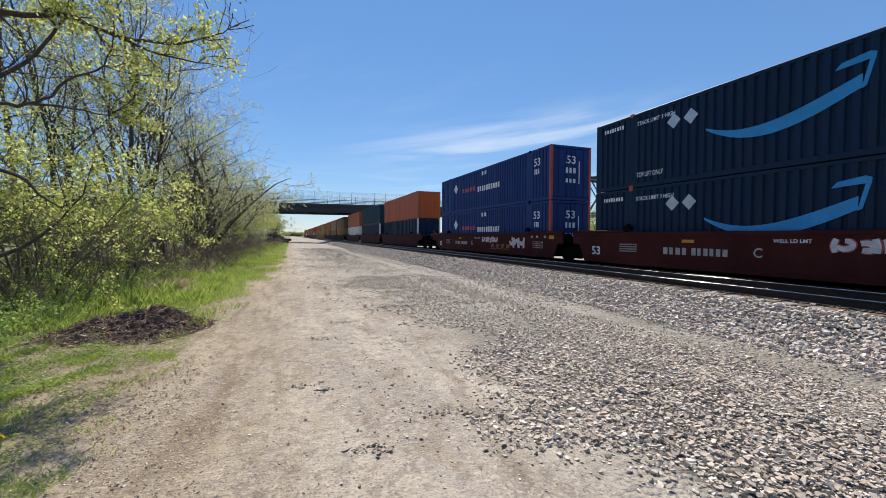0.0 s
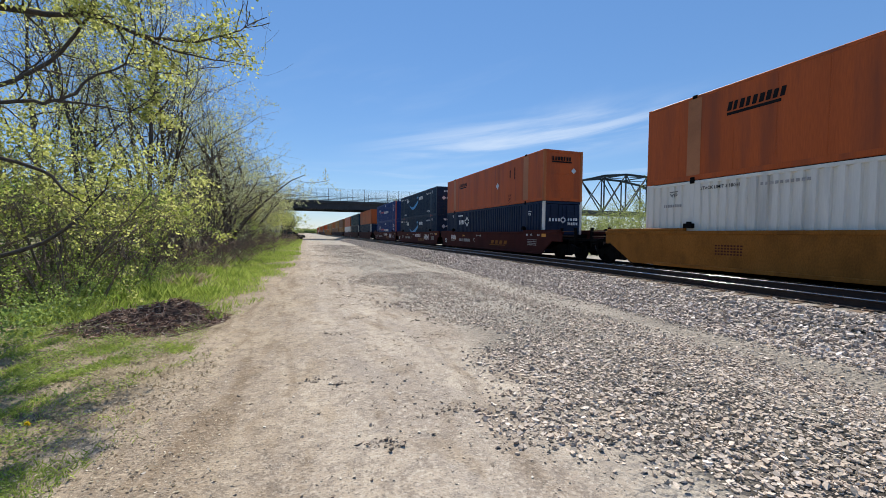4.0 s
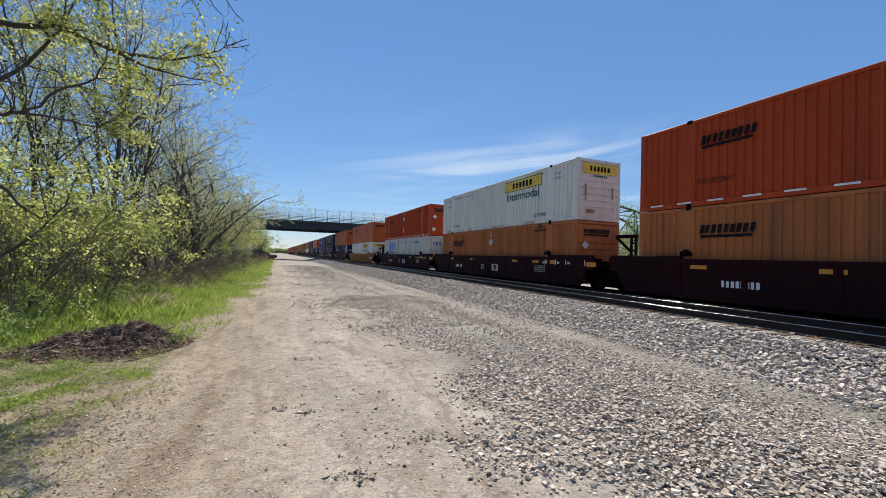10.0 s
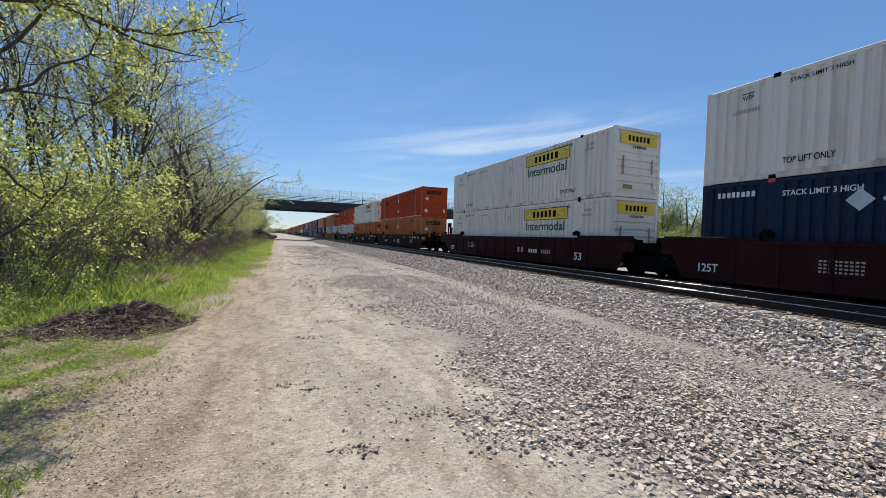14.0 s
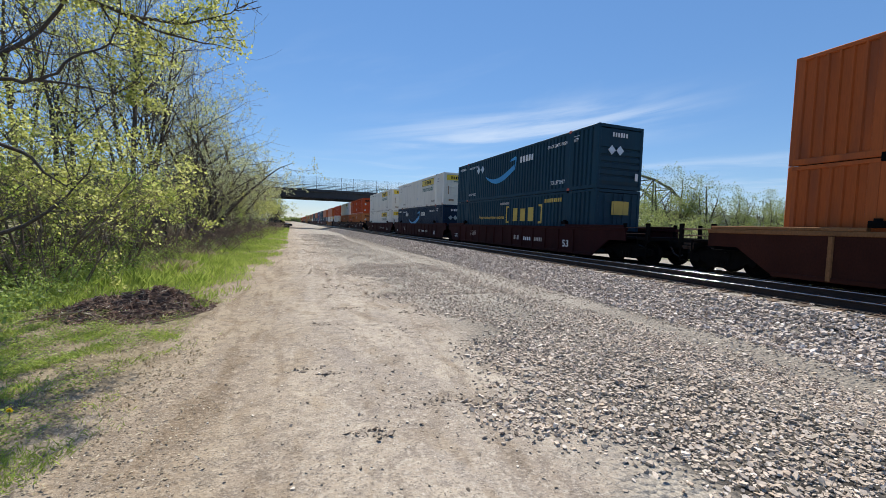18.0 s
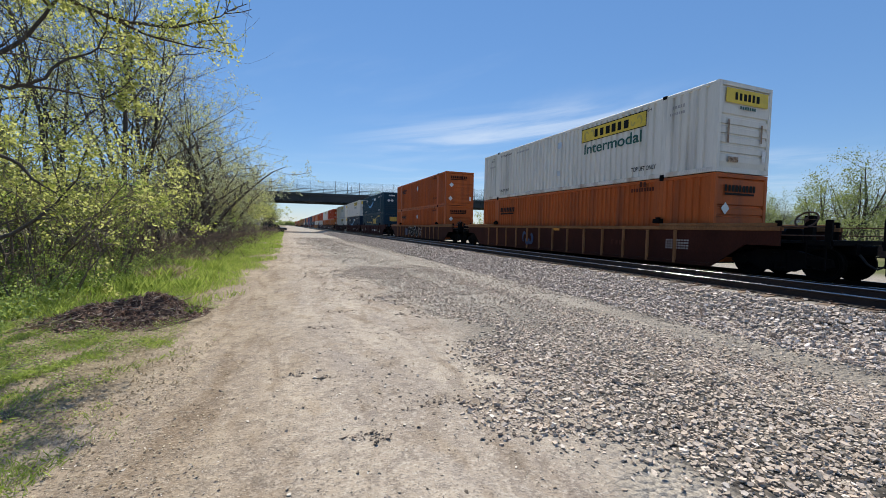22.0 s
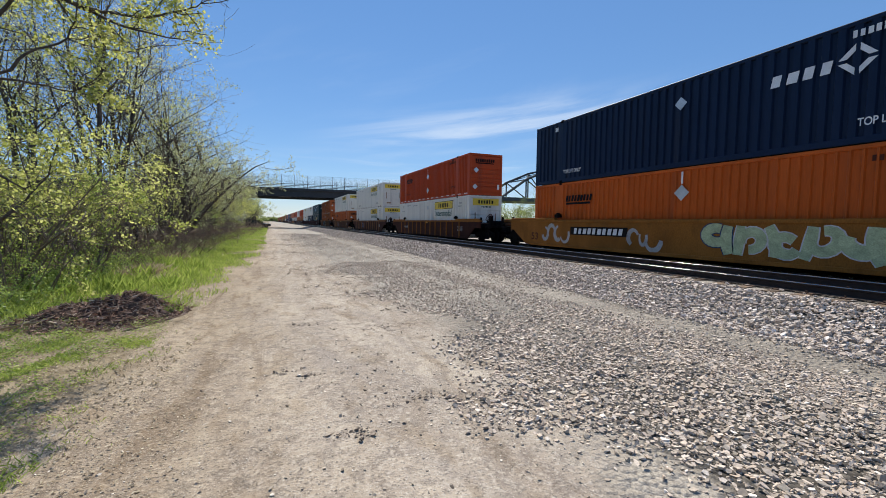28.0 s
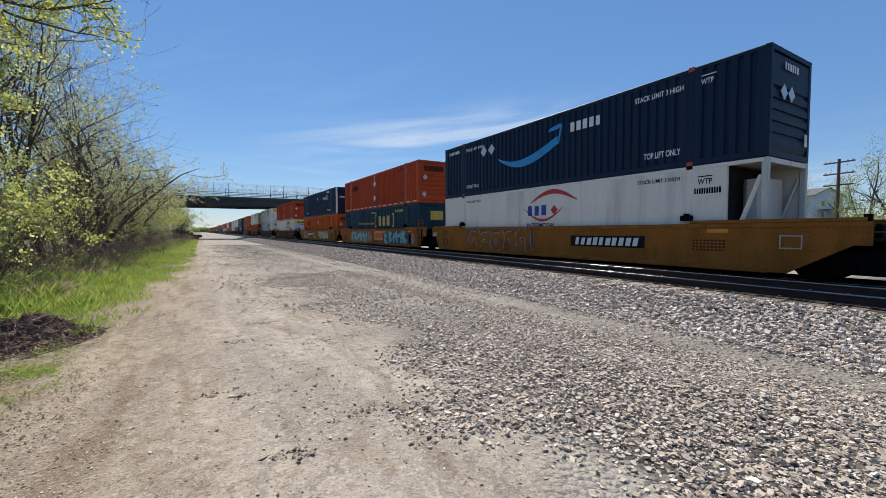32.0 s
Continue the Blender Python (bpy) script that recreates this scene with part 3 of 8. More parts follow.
# ---- rails ----
def rail_mesh(y0, y1):
    side, head = Mesh(), Mesh()
    side.prism([(-0.076, 0), (0.076, 0), (0.076, 0.012), (0.016, 0.035), (0.011, 0.13), (0.034, 0.142), (0.036, 0.165), (-0.036, 0.165), (-0.034, 0.142), (-0.011, 0.13), (-0.016, 0.035), (-0.076, 0.012)], y0, y1, "y")
    head_o = ([(-0.036, 0.165), (0.036, 0.165), (0.036, 0.171), (0.032, 0.178), (0.024, 0.1825), (0.010, 0.1855), (-0.010, 0.1855), (-0.024, 0.1825), (-0.032, 0.178), (-0.036, 0.171)])
    n = len(head_o)
    head.add([(p, y, q) for y in (y0, y1) for p, q in head_o], [(i, (i + 1) % n, (i + 1) % n + n, i + n) for i in range(n)])
    return side.data("rail", M["rail_side"]), head.data("rail_head", M["rail_head"], True)


RAIL_SIDE, RAIL_HEAD = rail_mesh(-120, 1500)
TRACKS = []
for title, cx, top in (("empty railway track on timber ties beside the road", NEAR_TRACK, NEAR_RAIL), ("railway track carrying the freight train", TRAIN_TRACK, TRAIN_RAIL)):
    track = thing("railway_track", title, "track", pose(cx, 0, top - 0.1855), kind="structure")
    for sx in (-1, 1):
        r = part("rail", RAIL_SIDE, None, track, "rusty steel rail", pose(sx * GAUGE, 0, 0))
        part("rail_head", RAIL_HEAD, None, r, "polished bright running surface")
    TRACKS.append(track)


# ---- overpass ----
def overpass():
    y0, y1, soffit, deck = 101.5, 113.5, 7.25, 9.2
    b = thing("overpass", "dark steel girder road bridge with tall mesh fence", "bridge", kind="structure")
    for y in (y0, y0 + 3.9, y0 + 7.8, y1 - 0.35):
        g = Mesh().box(-7.5, 60, y, y + 0.04, soffit, deck - 0.35).box(-7.5, 60, y - 0.2, y + 0.24, soffit, soffit + 0.05).box(-7.5, 60, y - 0.2, y + 0.24, deck - 0.4, deck - 0.35)
        for k in range(27):
            g.box(-7.2 + k * 2.5, -7.17 + k * 2.5, y - 0.16, y, soffit + 0.05, deck - 0.4)
        part("girder", g, M["girder"], b, "dark painted plate girder")
    part("deck", Mesh().box(-90, 60, y0 - 0.5, y1 + 0.5, deck - 0.35, deck - 0.05).box(-90, 60, y0 - 0.55, y0 - 0.2, deck - 0.45, deck + 0.12), M["girder"], b, "bridge deck with edge beam")
    for y in (y0 - 0.35, y1 + 0.3):
        for z in (deck + 0.30, deck + 0.62, deck + 0.95):
            part("rail_bar", Mesh().box(-60, 60, y - 0.04, y + 0.04, z, z + 0.10), M["girder"], b)
        post = Mesh().box(-0.06, 0.06, y - 0.08, y + 0.08, deck, deck + 1.15).tube((0, y, deck + 1.1), (0, y, deck + 3.1), 0.035, n=6).data("fence_post", M["girder"])
        for k in range(42):
            part("fence_post", post, None, b, m=pose(-60 + 2.85 * k, 0, 0))
        mesh = Mesh()
        for k in range(600):  # upright wires of the mesh panels
            x = -60 + 0.2 * k
            mesh.box(x, x + 0.016, y - 0.01, y + 0.01, deck + 1.05, deck + 3.05)
        for k in range(11):
            z = deck + 1.05 + 0.2 * k
            mesh.box(-60, 60, y - 0.008, y + 0.008, z, z + 0.014)
        part("fence_mesh", mesh, M["fence"], b, "tall blue-grey wire mesh")["kind"] = "stuff"
    # left abutment with its wing wall, and a pier beyond the train
    part("abutment", Mesh().box(-9.5, -6.0, y0 - 0.2, y1 + 0.2, -0.5, soffit - 0.15).prism([(-9.5, -0.5), (-6.0, -0.5), (-6.0, soffit - 0.3), (-6.4, deck - 0.5), (-9.5, deck - 0.5)], y0 - 1.2, y0 - 0.25, "y"), M["concrete"], b, "pale concrete abutment")
    part("embankment", Mesh().prism([(-90, -0.6), (-7.0, -0.6), (-9.0, 3.5), (-14, 8.6), (-90, 8.6)], y0 - 1.0, y1 + 1.0, "y"), M["bark"], b, "earth bank behind the abutment")
    for x in (22.0, 60.0):
        pier = Mesh().box(x - 0.7, x + 0.7, y0 - 0.3, y1 + 0.3, soffit - 1.2, soffit - 0.02)
        for y in (y0 + 0.8, (y0 + y1) / 2, y1 - 0.8):
            pier.tube((x, y, -0.6), (x, y, soffit - 1.15), 0.6, n=14)
        part("pier", pier, M["concrete"], b, "concrete pier")
    return b


def truss_bridge():
    y0, y1, deck, n = 102.0, 113.0, 9.2, 8
    xs = [62 + 8.3 * k for k in range(n + 1)]
    tops = [None, 14.6, 17.9, 19.9, 20.7, 20.4, 19.2, 16.4, None]
    b = thing("truss_bridge", "dark steel through-truss road bridge with arched top chord", "bridge", kind="structure")
    part("deck", Mesh().box(60, 130, y0 - 0.3, y1 + 0.3, deck - 1.1, deck), M["truss"], b)
    part("approach", Mesh().prism([(130, -0.8), (230, -0.8), (230, 8.5), (130, deck - 0.1)], y0, y1, "y"), M["concrete"], b)

    def bar(p, q, w, name):
        p, q = Vector(p), Vector(q)
        m = Matrix.Translation(p) @ (q - p).to_track_quat("Z", "Y").to_matrix().to_4x4()
        d = (q - p).length
        part(name, Mesh().box(-w, -w * 0.55, -w, w, 0, d, m).box(w * 0.55, w, -w, w, 0, d, m).box(-w, w, -w * 0.2, w * 0.2, 0, d, m), M["truss"], b)

    for y in (y0, y1):
        for k in range(n):
            a = (xs[k], y, tops[k] or deck)
            c = (xs[k + 1], y, tops[k + 1] or deck)
            bar(a, c, 0.30, "top_chord")
        for k in range(1, n):
            bar((xs[k], y, deck), (xs[k], y, tops[k]), 0.16, "upright")
        for k in range(1, n - 1):
            up = (xs[k], y, tops[k]), (xs[k + 1], y, deck)
            dn = (xs[k], y, deck), (xs[k + 1], y, tops[k + 1])
            bar(*(up if k < n // 2 else dn), 0.14, "diagonal")
            if k in (3, 4):
                bar(*(dn if k < n // 2 else up), 0.12, "diagonal")
    for k in range(1, n):
        bar((xs[k], y0, tops[k]), (xs[k], y1, tops[k]), 0.16, "cross_strut")
        if k < n - 1:
            bar((xs[k], y0, tops[k]), (xs[k + 1], y1, tops[k + 1]), 0.09, "sway_brace")
            bar((xs[k], y1, tops[k]), (xs[k + 1], y0, tops[k + 1]), 0.09, "sway_brace")
    for x in (128.4,):
        part("pier", Mesh().box(x - 0.8, x + 0.8, y0, y1, -0.6, deck - 1.1), M["concrete"], b, "concrete pier")


overpass()
truss_bridge()

# ---- the train ----
LENGTH, WIDTH, HEIGHT = 16.154, 2.60, 2.896
FACE = WIDTH / 2
_kept = {}


def once(key, make):
    """A mesh made once and shared by all that look the same."""
    if key not in _kept:
        _kept[key] = make()
    return _kept[key]


def sheet_outline(span, pitch, depth, lean, flat):
    """Points along a ribbed sheet: (place, depth)."""
    pts, p = [(0.0, 0.0)], 0.06
    if flat == 0:  # smooth panels with a narrow groove between
        while p + pitch < span:
            p += pitch
            pts += [(p, 0.0), (p + 0.004, depth), (p + 0.016, depth), (p + 0.020, 0.0)]
        return pts + [(span, 0.0)]
    while p + pitch < span:
        pts += [(p + flat, 0.0), (p + flat + lean, depth), (p + pitch - lean, depth), (p + pitch, 0.0)]
        p += pitch
    return pts + [(span, 0.0)]


def ribbed_side(u0, u1, v0, v1, pitch, depth, style):
    """One ribbed side sheet between two posts, outer face towards -x; u runs from the far end to the near end."""
    me = Mesh()
    pts = sheet_outline(u1 - u0, pitch, depth, pitch * 0.10, pitch * (0.0 if style == "flat" else 0.5 if style == "even" else 0.18))
    ring = [(-FACE + 0.004 + d, LENGTH / 2 - u0 - p) for p, d in pts]
    ring += [(-FACE + depth + 0.03, LENGTH / 2 - u1), (-FACE + depth + 0.03, LENGTH / 2 - u0)]
    n = len(ring)
    v = [(x, y, z) for z in (v0, v1) for x, y in ring]
    me.add(v, [(i, (i + 1) % n, (i + 1) % n + n, i + n) for i in range(n)])
    return me


def far_side(pitch, depth):
    return Mesh().box(FACE - 0.05, FACE - 0.01, -LENGTH / 2 + 0.1, LENGTH / 2 - 0.1, 0.16, HEIGHT - 0.1)


def lettering(text, height, width=None):
    """Built-in letters as a flat mesh, left edge at 0, foot at 0."""
    def make():
        cu = bpy.data.curves.new("letters", "FONT")
        cu.body, cu.size, cu.offset = text, 1.0, 0.016
        ob = new("letters", cu)
        dg = bpy.context.evaluated_depsgraph_get()
        me = bpy.data.meshes.new_from_object(ob.evaluated_get(dg))
        bpy.data.objects.remove(ob)
        co = np.array([v.co[:2] for v in me.vertices])
        lo, hi = co.min(0), co.max(0)
        fx = (width or (hi[0] - lo[0]) * height / (hi[1] - lo[1])) / (hi[0] - lo[0])
        fy = height / (hi[1] - lo[1])
        for v in me.vertices:
            v.co = ((v.co.x - lo[0]) * fx, (v.co.y - lo[1]) * fy, 0)
        return me
    return once(("letters", text, height, width), make)


def with_paint(me, material):
    key = ("painted", me.name, material.name)

    def make():
        c = me.copy()
        c.materials.clear()
        c.materials.append(material)
        return c
    return once(key, make)


SIDE_TURN = Matrix(((0, 0, -1, 0), (-1, 0, 0, 0), (0, 1, 0, 0), (0, 0, 0, 1)))  # x of a flat mark runs to the near end, y up, it faces -x
END_TURN = Matrix(((1, 0, 0, 0), (0, 0, -1, 0), (0, 1, 0, 0), (0, 0, 0, 1)))  # on the near end, it faces -y


def on_side(u, v, out=0.0):
    return Matrix.Translation((-FACE - 0.002 - out, LENGTH / 2 - u, v)) @ SIDE_TURN


def on_end(u, v, out=0.0):
    return Matrix.Translation((-FACE + u, -LENGTH / 2 - 0.012 - out, v)) @ END_TURN


def flat(outlines):
    """Flat plates, 3 mm thick, from outlines of (x, y)."""
    me, seen, joined = Mesh(), {}, Mesh()
    for o in outlines:
        me.prism(o, 0.0, 0.003, "z")
    for f in me.f:  # corners that meet become one
        joined.f.append(tuple(seen.setdefault(tuple(round(c, 4) for c in me.v[i]), len(seen)) for i in f))
    joined.v = list(seen)
    return joined


def rect(x0, y0, x1, y1, lean=0.0):
    return [(x0, y0), (x1, y0), (x1 + lean, y1), (x0 + lean, y1)]


def word_bars(width, height, letters, lean=0.0, seed=1):
    """A word that stays unlettered: blocks of its letters' size."""
    rng = random.Random(seed)
    w = width / letters
    return [rect(k * w + w * 0.09, 0, k * w + w * rng.uniform(0.64, 0.82), height * rng.choice((1, 1, 1, 0.94)), lean) for k in range(letters)]


def crescent(width, drop, thick):
    """A smile-shaped band with an arrow head at its end."""
    up, lo, n = [], [], 22
    for k in range(n + 1):
        a = k / n
        x = a * width * 0.94
        base = -drop * math.sin(math.pi * (0.10 + 0.80 * a) ** 0.92) * (1 - 0.22 * a) + 0.12 * drop * a
        t = thick * math.sin(math.pi * min(1, 0.06 + a * 0.62))
        up.append((x, base + t * 0.5))
        lo.append((x, base - t * 0.5))
    band = [[lo[k], lo[k + 1], up[k + 1], up[k]] for k in range(n)]
    tx, ty = width * 0.94, up[-1][1]
    head = [[(tx - width * 0.13, ty + thick * 0.62), (tx - width * 0.10, ty + thick * 1.0), (tx + width * 0.03, ty + thick * 1.25), (tx + width * 0.03, ty + thick * 0.75)],
            [(tx + width * 0.03, ty + thick * 1.25), (tx + width * 0.06, ty + thick * 1.1), (tx + width * 0.055, ty + thick * 0.7), (tx + width * 0.03, ty + thick * 0.75)][::-1],
            [(tx + width * 0.03, ty + thick * 0.75), (tx + width * 0.055, ty + thick * 0.75), (tx + width * 0.02, ty - thick * 0.8), (tx - width * 0.005, ty - thick * 0.95)][::-1]]
    return band + head


def arc_band(width, rise, thick, up=1, a0=0.0, a1=1.0):
    n, out = 14, []
    for k in range(n):
        q = []
        for a in (a0 + (a1 - a0) * k / n, a0 + (a1 - a0) * (k + 1) / n):
            x, y = a * width, up * rise * math.sin(math.pi * a)
            t = thick * (0.25 + math.sin(math.pi * a))
            q.append((x, y - t / 2, y + t / 2))
        out.append([(q[0][0], q[0][1]), (q[1][0], q[1][1]), (q[1][0], q[1][2]), (q[0][0], q[0][2])])
    return out


def marking(name, kind, args, mk, parent, place):
    """A painted mark; name blocks, strips and sprayed strokes are pieces of their own."""
    pieces = [SHAPES[kind](*args)]
    if name in ("name_mark", "reflector_strip"):
        pieces = [[p] for p in pieces[0]]
    elif kind == "swirl" and "graffiti" in name:
        pieces = [pieces[0][k:k + 9] for k in range(0, len(pieces[0]), 9)]
    elif kind == "bubble":
        pieces = [pieces[0][k:k + 12] for k in range(0, len(pieces[0]), 12)]
    for k, shape in enumerate(pieces):
        if kind in ("swirl", "bubble"):  # each stroke lies on the one before
            extra = args[4] if kind == "bubble" else 0.0
            lift = (0.001 if extra > 0.05 else 0.008 if extra > 0 else 0.015) if kind == "bubble" else 0.0
            here = place @ pose(0, 0, lift + 0.0005 * k)
        else:
            here = place
        ob = part(name, once((kind, args, mk, k), lambda: flat(shape).data(name, M[mk])), None, parent, m=here)
        if name in ("number_mark", "small_writing", "word_mark", "sign_mark"):
            ob["kind"] = "stuff"


def container(spec, detail=True):
    """A 53-foot container: frame, ribbed sheets, ends, castings and its markings. It stands on z = 0, near end towards -y."""
    paint, style, end, marks = spec["paint"], spec.get("style", "even"), spec.get("end", "ribs"), spec.get("marks", ())
    box = thing("shipping_container", spec["label"], "container", group="containers on the train")
    mt, post_mt = M[paint], M[spec.get("posts", paint)]
    pitch, depth = {"even": (0.30, 0.062), "close": (0.25, 0.055), "flat": (1.22 if paint == "flat_orange" else 1.24, 0.006), "wide": (0.62, 0.022)}[style]
    cast_u = (LENGTH / 2 - 6.1, LENGTH / 2 + 6.1)
    spans = ((0.12, cast_u[0] - 0.09), (cast_u[0] + 0.09, cast_u[1] - 0.09), (cast_u[1] + 0.09, LENGTH - 0.12))
    if end == "open":  # the bay at the near end has no side sheet
        spans = (*spans[:2], (spans[2][0], LENGTH - 1.02))
    if detail:
        for k, (u0, u1) in enumerate(spans):
            part("side_sheet", once(("side", style, paint, end == "open", k), lambda: ribbed_side(u0, u1, 0.17, HEIGHT - 0.11, pitch, depth, style).data("side_sheet", mt)), None, box)
        for u in cast_u:
            part("side_post", once(("mid", paint, round(u)), lambda: Mesh().box(-FACE, -FACE + 0.10, LENGTH / 2 - u - 0.09, LENGTH / 2 - u + 0.09, 0.15, HEIGHT - 0.09, c=0.012).data("side_post", mt)), None, box)
    else:
        part("side_sheet", once(("side1", style, paint), lambda: ribbed_side(0.12, LENGTH - 0.12, 0.17, HEIGHT - 0.11, 0.62, depth, style).data("side_sheet", mt)), None, box)
    part("far_side_sheet", once(("far", paint), lambda: far_side(pitch, depth).data("side_sheet", mt)), None, box)
    part("roof", once(("roof", paint), lambda: Mesh().box(-FACE + 0.05, FACE - 0.05, -LENGTH / 2 + 0.05, LENGTH / 2 - 0.05, HEIGHT - 0.06, HEIGHT - 0.015).data("roof", mt)), None, box)
    part("floor", once(("floor",), lambda: Mesh().box(-FACE + 0.05, FACE - 0.05, -LENGTH / 2 + 0.05, LENGTH / 2 - 0.05, 0.05, 0.15).data("floor", M["iron"])), None, box)
    top, low = spec.get("top_rail", paint), spec.get("low_rail", paint)
    for sx in (-1, 1):
        part("top_rail", once(("top", top), lambda: Mesh().box(-0.05, 0.05, -LENGTH / 2 + 0.1, LENGTH / 2 - 0.1, HEIGHT - 0.12, HEIGHT - 0.005, c=0.018).data("top_rail", M[top])), None, box, m=pose(sx * (FACE - 0.048), 0, 0))
        part("bottom_rail", once(("low", low), lambda: Mesh().box(-0.05, 0.05, -LENGTH / 2 + 0.1, LENGTH / 2 - 0.1, 0.02, 0.19, c=0.015).data("bottom_rail", M[low])), None, box, m=pose(sx * (FACE - 0.048), 0, 0))
        for sy in (-1, 1):
            pm = post_mt if sy < 0 else mt
            part("corner_post", once(("post", pm.name), lambda: Mesh().box(-0.08, 0.08, -0.075, 0.075, 0.02, HEIGHT - 0.005, c=0.02).data("corner_post", pm)), None, box, m=pose(sx * (FACE - 0.08), sy * (LENGTH / 2 - 0.075), 0))
    casting = once(("cast", spec.get("cast", "dark")), lambda: Mesh().box(-0.09, 0.09, -0.09, 0.09, 0, 0.12, c=0.015).box(-0.095, -0.088, -0.035, 0.035, 0.03, 0.09).data("corner_casting", M[spec.get("cast", "iron")]))
    for sx in (-1, 1):
        for u in cast_u:
            for z in (0.0, HEIGHT - 0.10):
                part("corner_casting", casting, None, box, m=pose(sx * (FACE - 0.082), LENGTH / 2 - u, z))
    # ends
    e0 = -LENGTH / 2
    part("far_end_sheet", once(("farend", paint), lambda: Mesh().box(-FACE + 0.12, FACE - 0.12, LENGTH / 2 - 0.06, LENGTH / 2 - 0.02, 0.1, HEIGHT - 0.1).data("end_sheet", mt)), None, box)
    part("end_sill", once(("sill", paint), lambda: Mesh().box(-FACE + 0.12, FACE - 0.12, e0, e0 + 0.1, 0.02, 0.18).data("end_sill", mt)), None, box)
    part("end_header", once(("header", paint), lambda: Mesh().box(-FACE + 0.12, FACE - 0.12, e0, e0 + 0.1, HEIGHT - 0.14, HEIGHT - 0.01).data("end_header", mt)), None, box)
    if end == "ribs":
        def ribs():
            pts, z = [(e0 + 0.07, 0.17)], 0.42
            while z + 0.2 < HEIGHT - 0.9:
                pts += [(e0 + 0.02, z - 0.05), (e0 + 0.02, z + 0.14), (e0 + 0.065, z + 0.17), (e0 + 0.065, z + 0.24)]
                z += 0.30
            pts += [(e0 + 0.02, z - 0.03), (e0 + 0.02, HEIGHT - 0.2), (e0 + 0.07, HEIGHT - 0.14), (e0 + 0.12, HEIGHT - 0.14), (e0 + 0.12, 0.17)]
            return Mesh().prism(pts, -FACE + 0.15, FACE - 0.15, "x").data("end_sheet", mt)
        part("end_sheet", once(("ribs", paint), ribs), None, box)
        part("paper_box", once(("paper",), lambda: flat([rect(0, 0, 0.17, 0.34)]).data("paper_box", M["reflector"])), None, box, "white document holder", on_end(FACE * 2 - 0.42, 0.45, 0.01))
    elif end == "doors":
        for sx in (-1, 1):
            def leaf():
                me = Mesh().box(-0.56, 0.56, e0 + 0.03, e0 + 0.09, 0.2, HEIGHT - 0.17)
                for z in (0.35, 1.05, 1.75, 2.45):
                    me.box(-0.50, 0.50, e0 + 0.018, e0 + 0.03, z - 0.12, z + 0.14)
                return me.data("door", mt)
            door = part("door", once(("door", paint), leaf), None, box, m=pose(sx * 0.575, 0, 0))
            for dx in (-0.3, 0.22):
                part("locking_bar", once(("bar", paint), lambda: Mesh().tube((0, e0 - 0.012, 0.2), (0, e0 - 0.012, HEIGHT - 0.16), 0.018, n=8).box(-0.04, 0.04, e0 - 0.02, e0 + 0.03, 0.30, 0.36).box(-0.04, 0.04, e0 - 0.02, e0 + 0.03, 1.2, 1.26).box(-0.04, 0.04, e0 - 0.02, e0 + 0.03, HEIGHT - 0.4, HEIGHT - 0.34).box(-0.02, 0.22, e0 - 0.02, e0 + 0.0, 1.02, 1.06).data("locking_bar", mt)), None, door, m=pose(dx * sx, 0, 0))
    elif end == "panel":
        def plain():
            me = Mesh().box(-FACE + 0.15, FACE - 0.15, e0 + 0.03, e0 + 0.09, 0.17, HEIGHT - 0.14)
            for z in (0.62, 0.95, 1.25, 1.55):
                me.box(-FACE + 0.5, FACE - 0.3, e0 + 0.015, e0 + 0.03, z, z + 0.04)
            return me.data("end_sheet", mt)
        part("end_sheet", once(("panel", paint), plain), None, box)
    elif end == "open":  # frame for a cooling unit
        part("bulkhead", Mesh().box(-FACE + 0.1, FACE - 0.1, e0 + 1.0, e0 + 1.08, 0.1, HEIGHT - 0.1), M["mark_black"], box, "black bulkhead of the cooling unit bay")
        part("cooling_unit", Mesh().box(-0.35, 1.0, e0 + 0.45, e0 + 1.0, 0.25, 2.45, c=0.14).box(-0.2, 0.8, e0 + 0.42, e0 + 0.46, 0.5, 1.1), M["dull_white"], box, "pale grey cooling unit")
        for sx in (-1, 1):
            part("brace", Mesh().tube((sx * (FACE - 0.1), e0 + 0.95, 0.25), (sx * (FACE - 0.1), e0 + 0.18, HEIGHT - 0.45), 0.06, n=6).box(sx * (FACE - 0.06) - 0.05, sx * (FACE - 0.06) + 0.05, e0 + 0.96, e0 + 1.04, 0.15, HEIGHT - 0.1), mt, box)
    if detail:
        for name, kind, args, u, v, mk, where in marks:
            lift = 0.0035 if name in ("sign_mark", "sign_border", "number_mark", "word_mark") else 0.0
            place = on_side(u, v, lift) if where == "side" else on_end(u, v, 0.012 + lift)
            if kind == "text":
                part(name, with_paint(lettering(*args), M[mk]), None, box, m=place)
            else:
                marking(name, kind, args, mk, box, place)
    return box


def dashes(n, step, w, h):
    return [rect(k * step, 0, k * step + w, h) for k in range(n)]


def diamond(r):
    return [[(0, -r), (r, 0), (0, r), (-r, 0)]]


def hollow_diamond(r, w):
    out = []
    for k in range(4):
        a, b = k * math.tau / 4, (k + 1) * math.tau / 4
        out.append([(r * math.cos(a + 0.12), r * math.sin(a + 0.12)), (r * math.cos(b - 0.12), r * math.sin(b - 0.12)), (w * math.cos(b - 0.2), w * math.sin(b - 0.2)), (w * math.cos(a + 0.2), w * math.sin(a + 0.2))])
    return out


def bracket(w, h, t, way):
    x = 0 if way > 0 else w - t
    return [rect(x, 0, x + t, h), rect(0 if way < 0 else t, 0, w - t if way < 0 else w, t), rect(0 if way < 0 else t, h - t, w - t if way < 0 else w, h)]


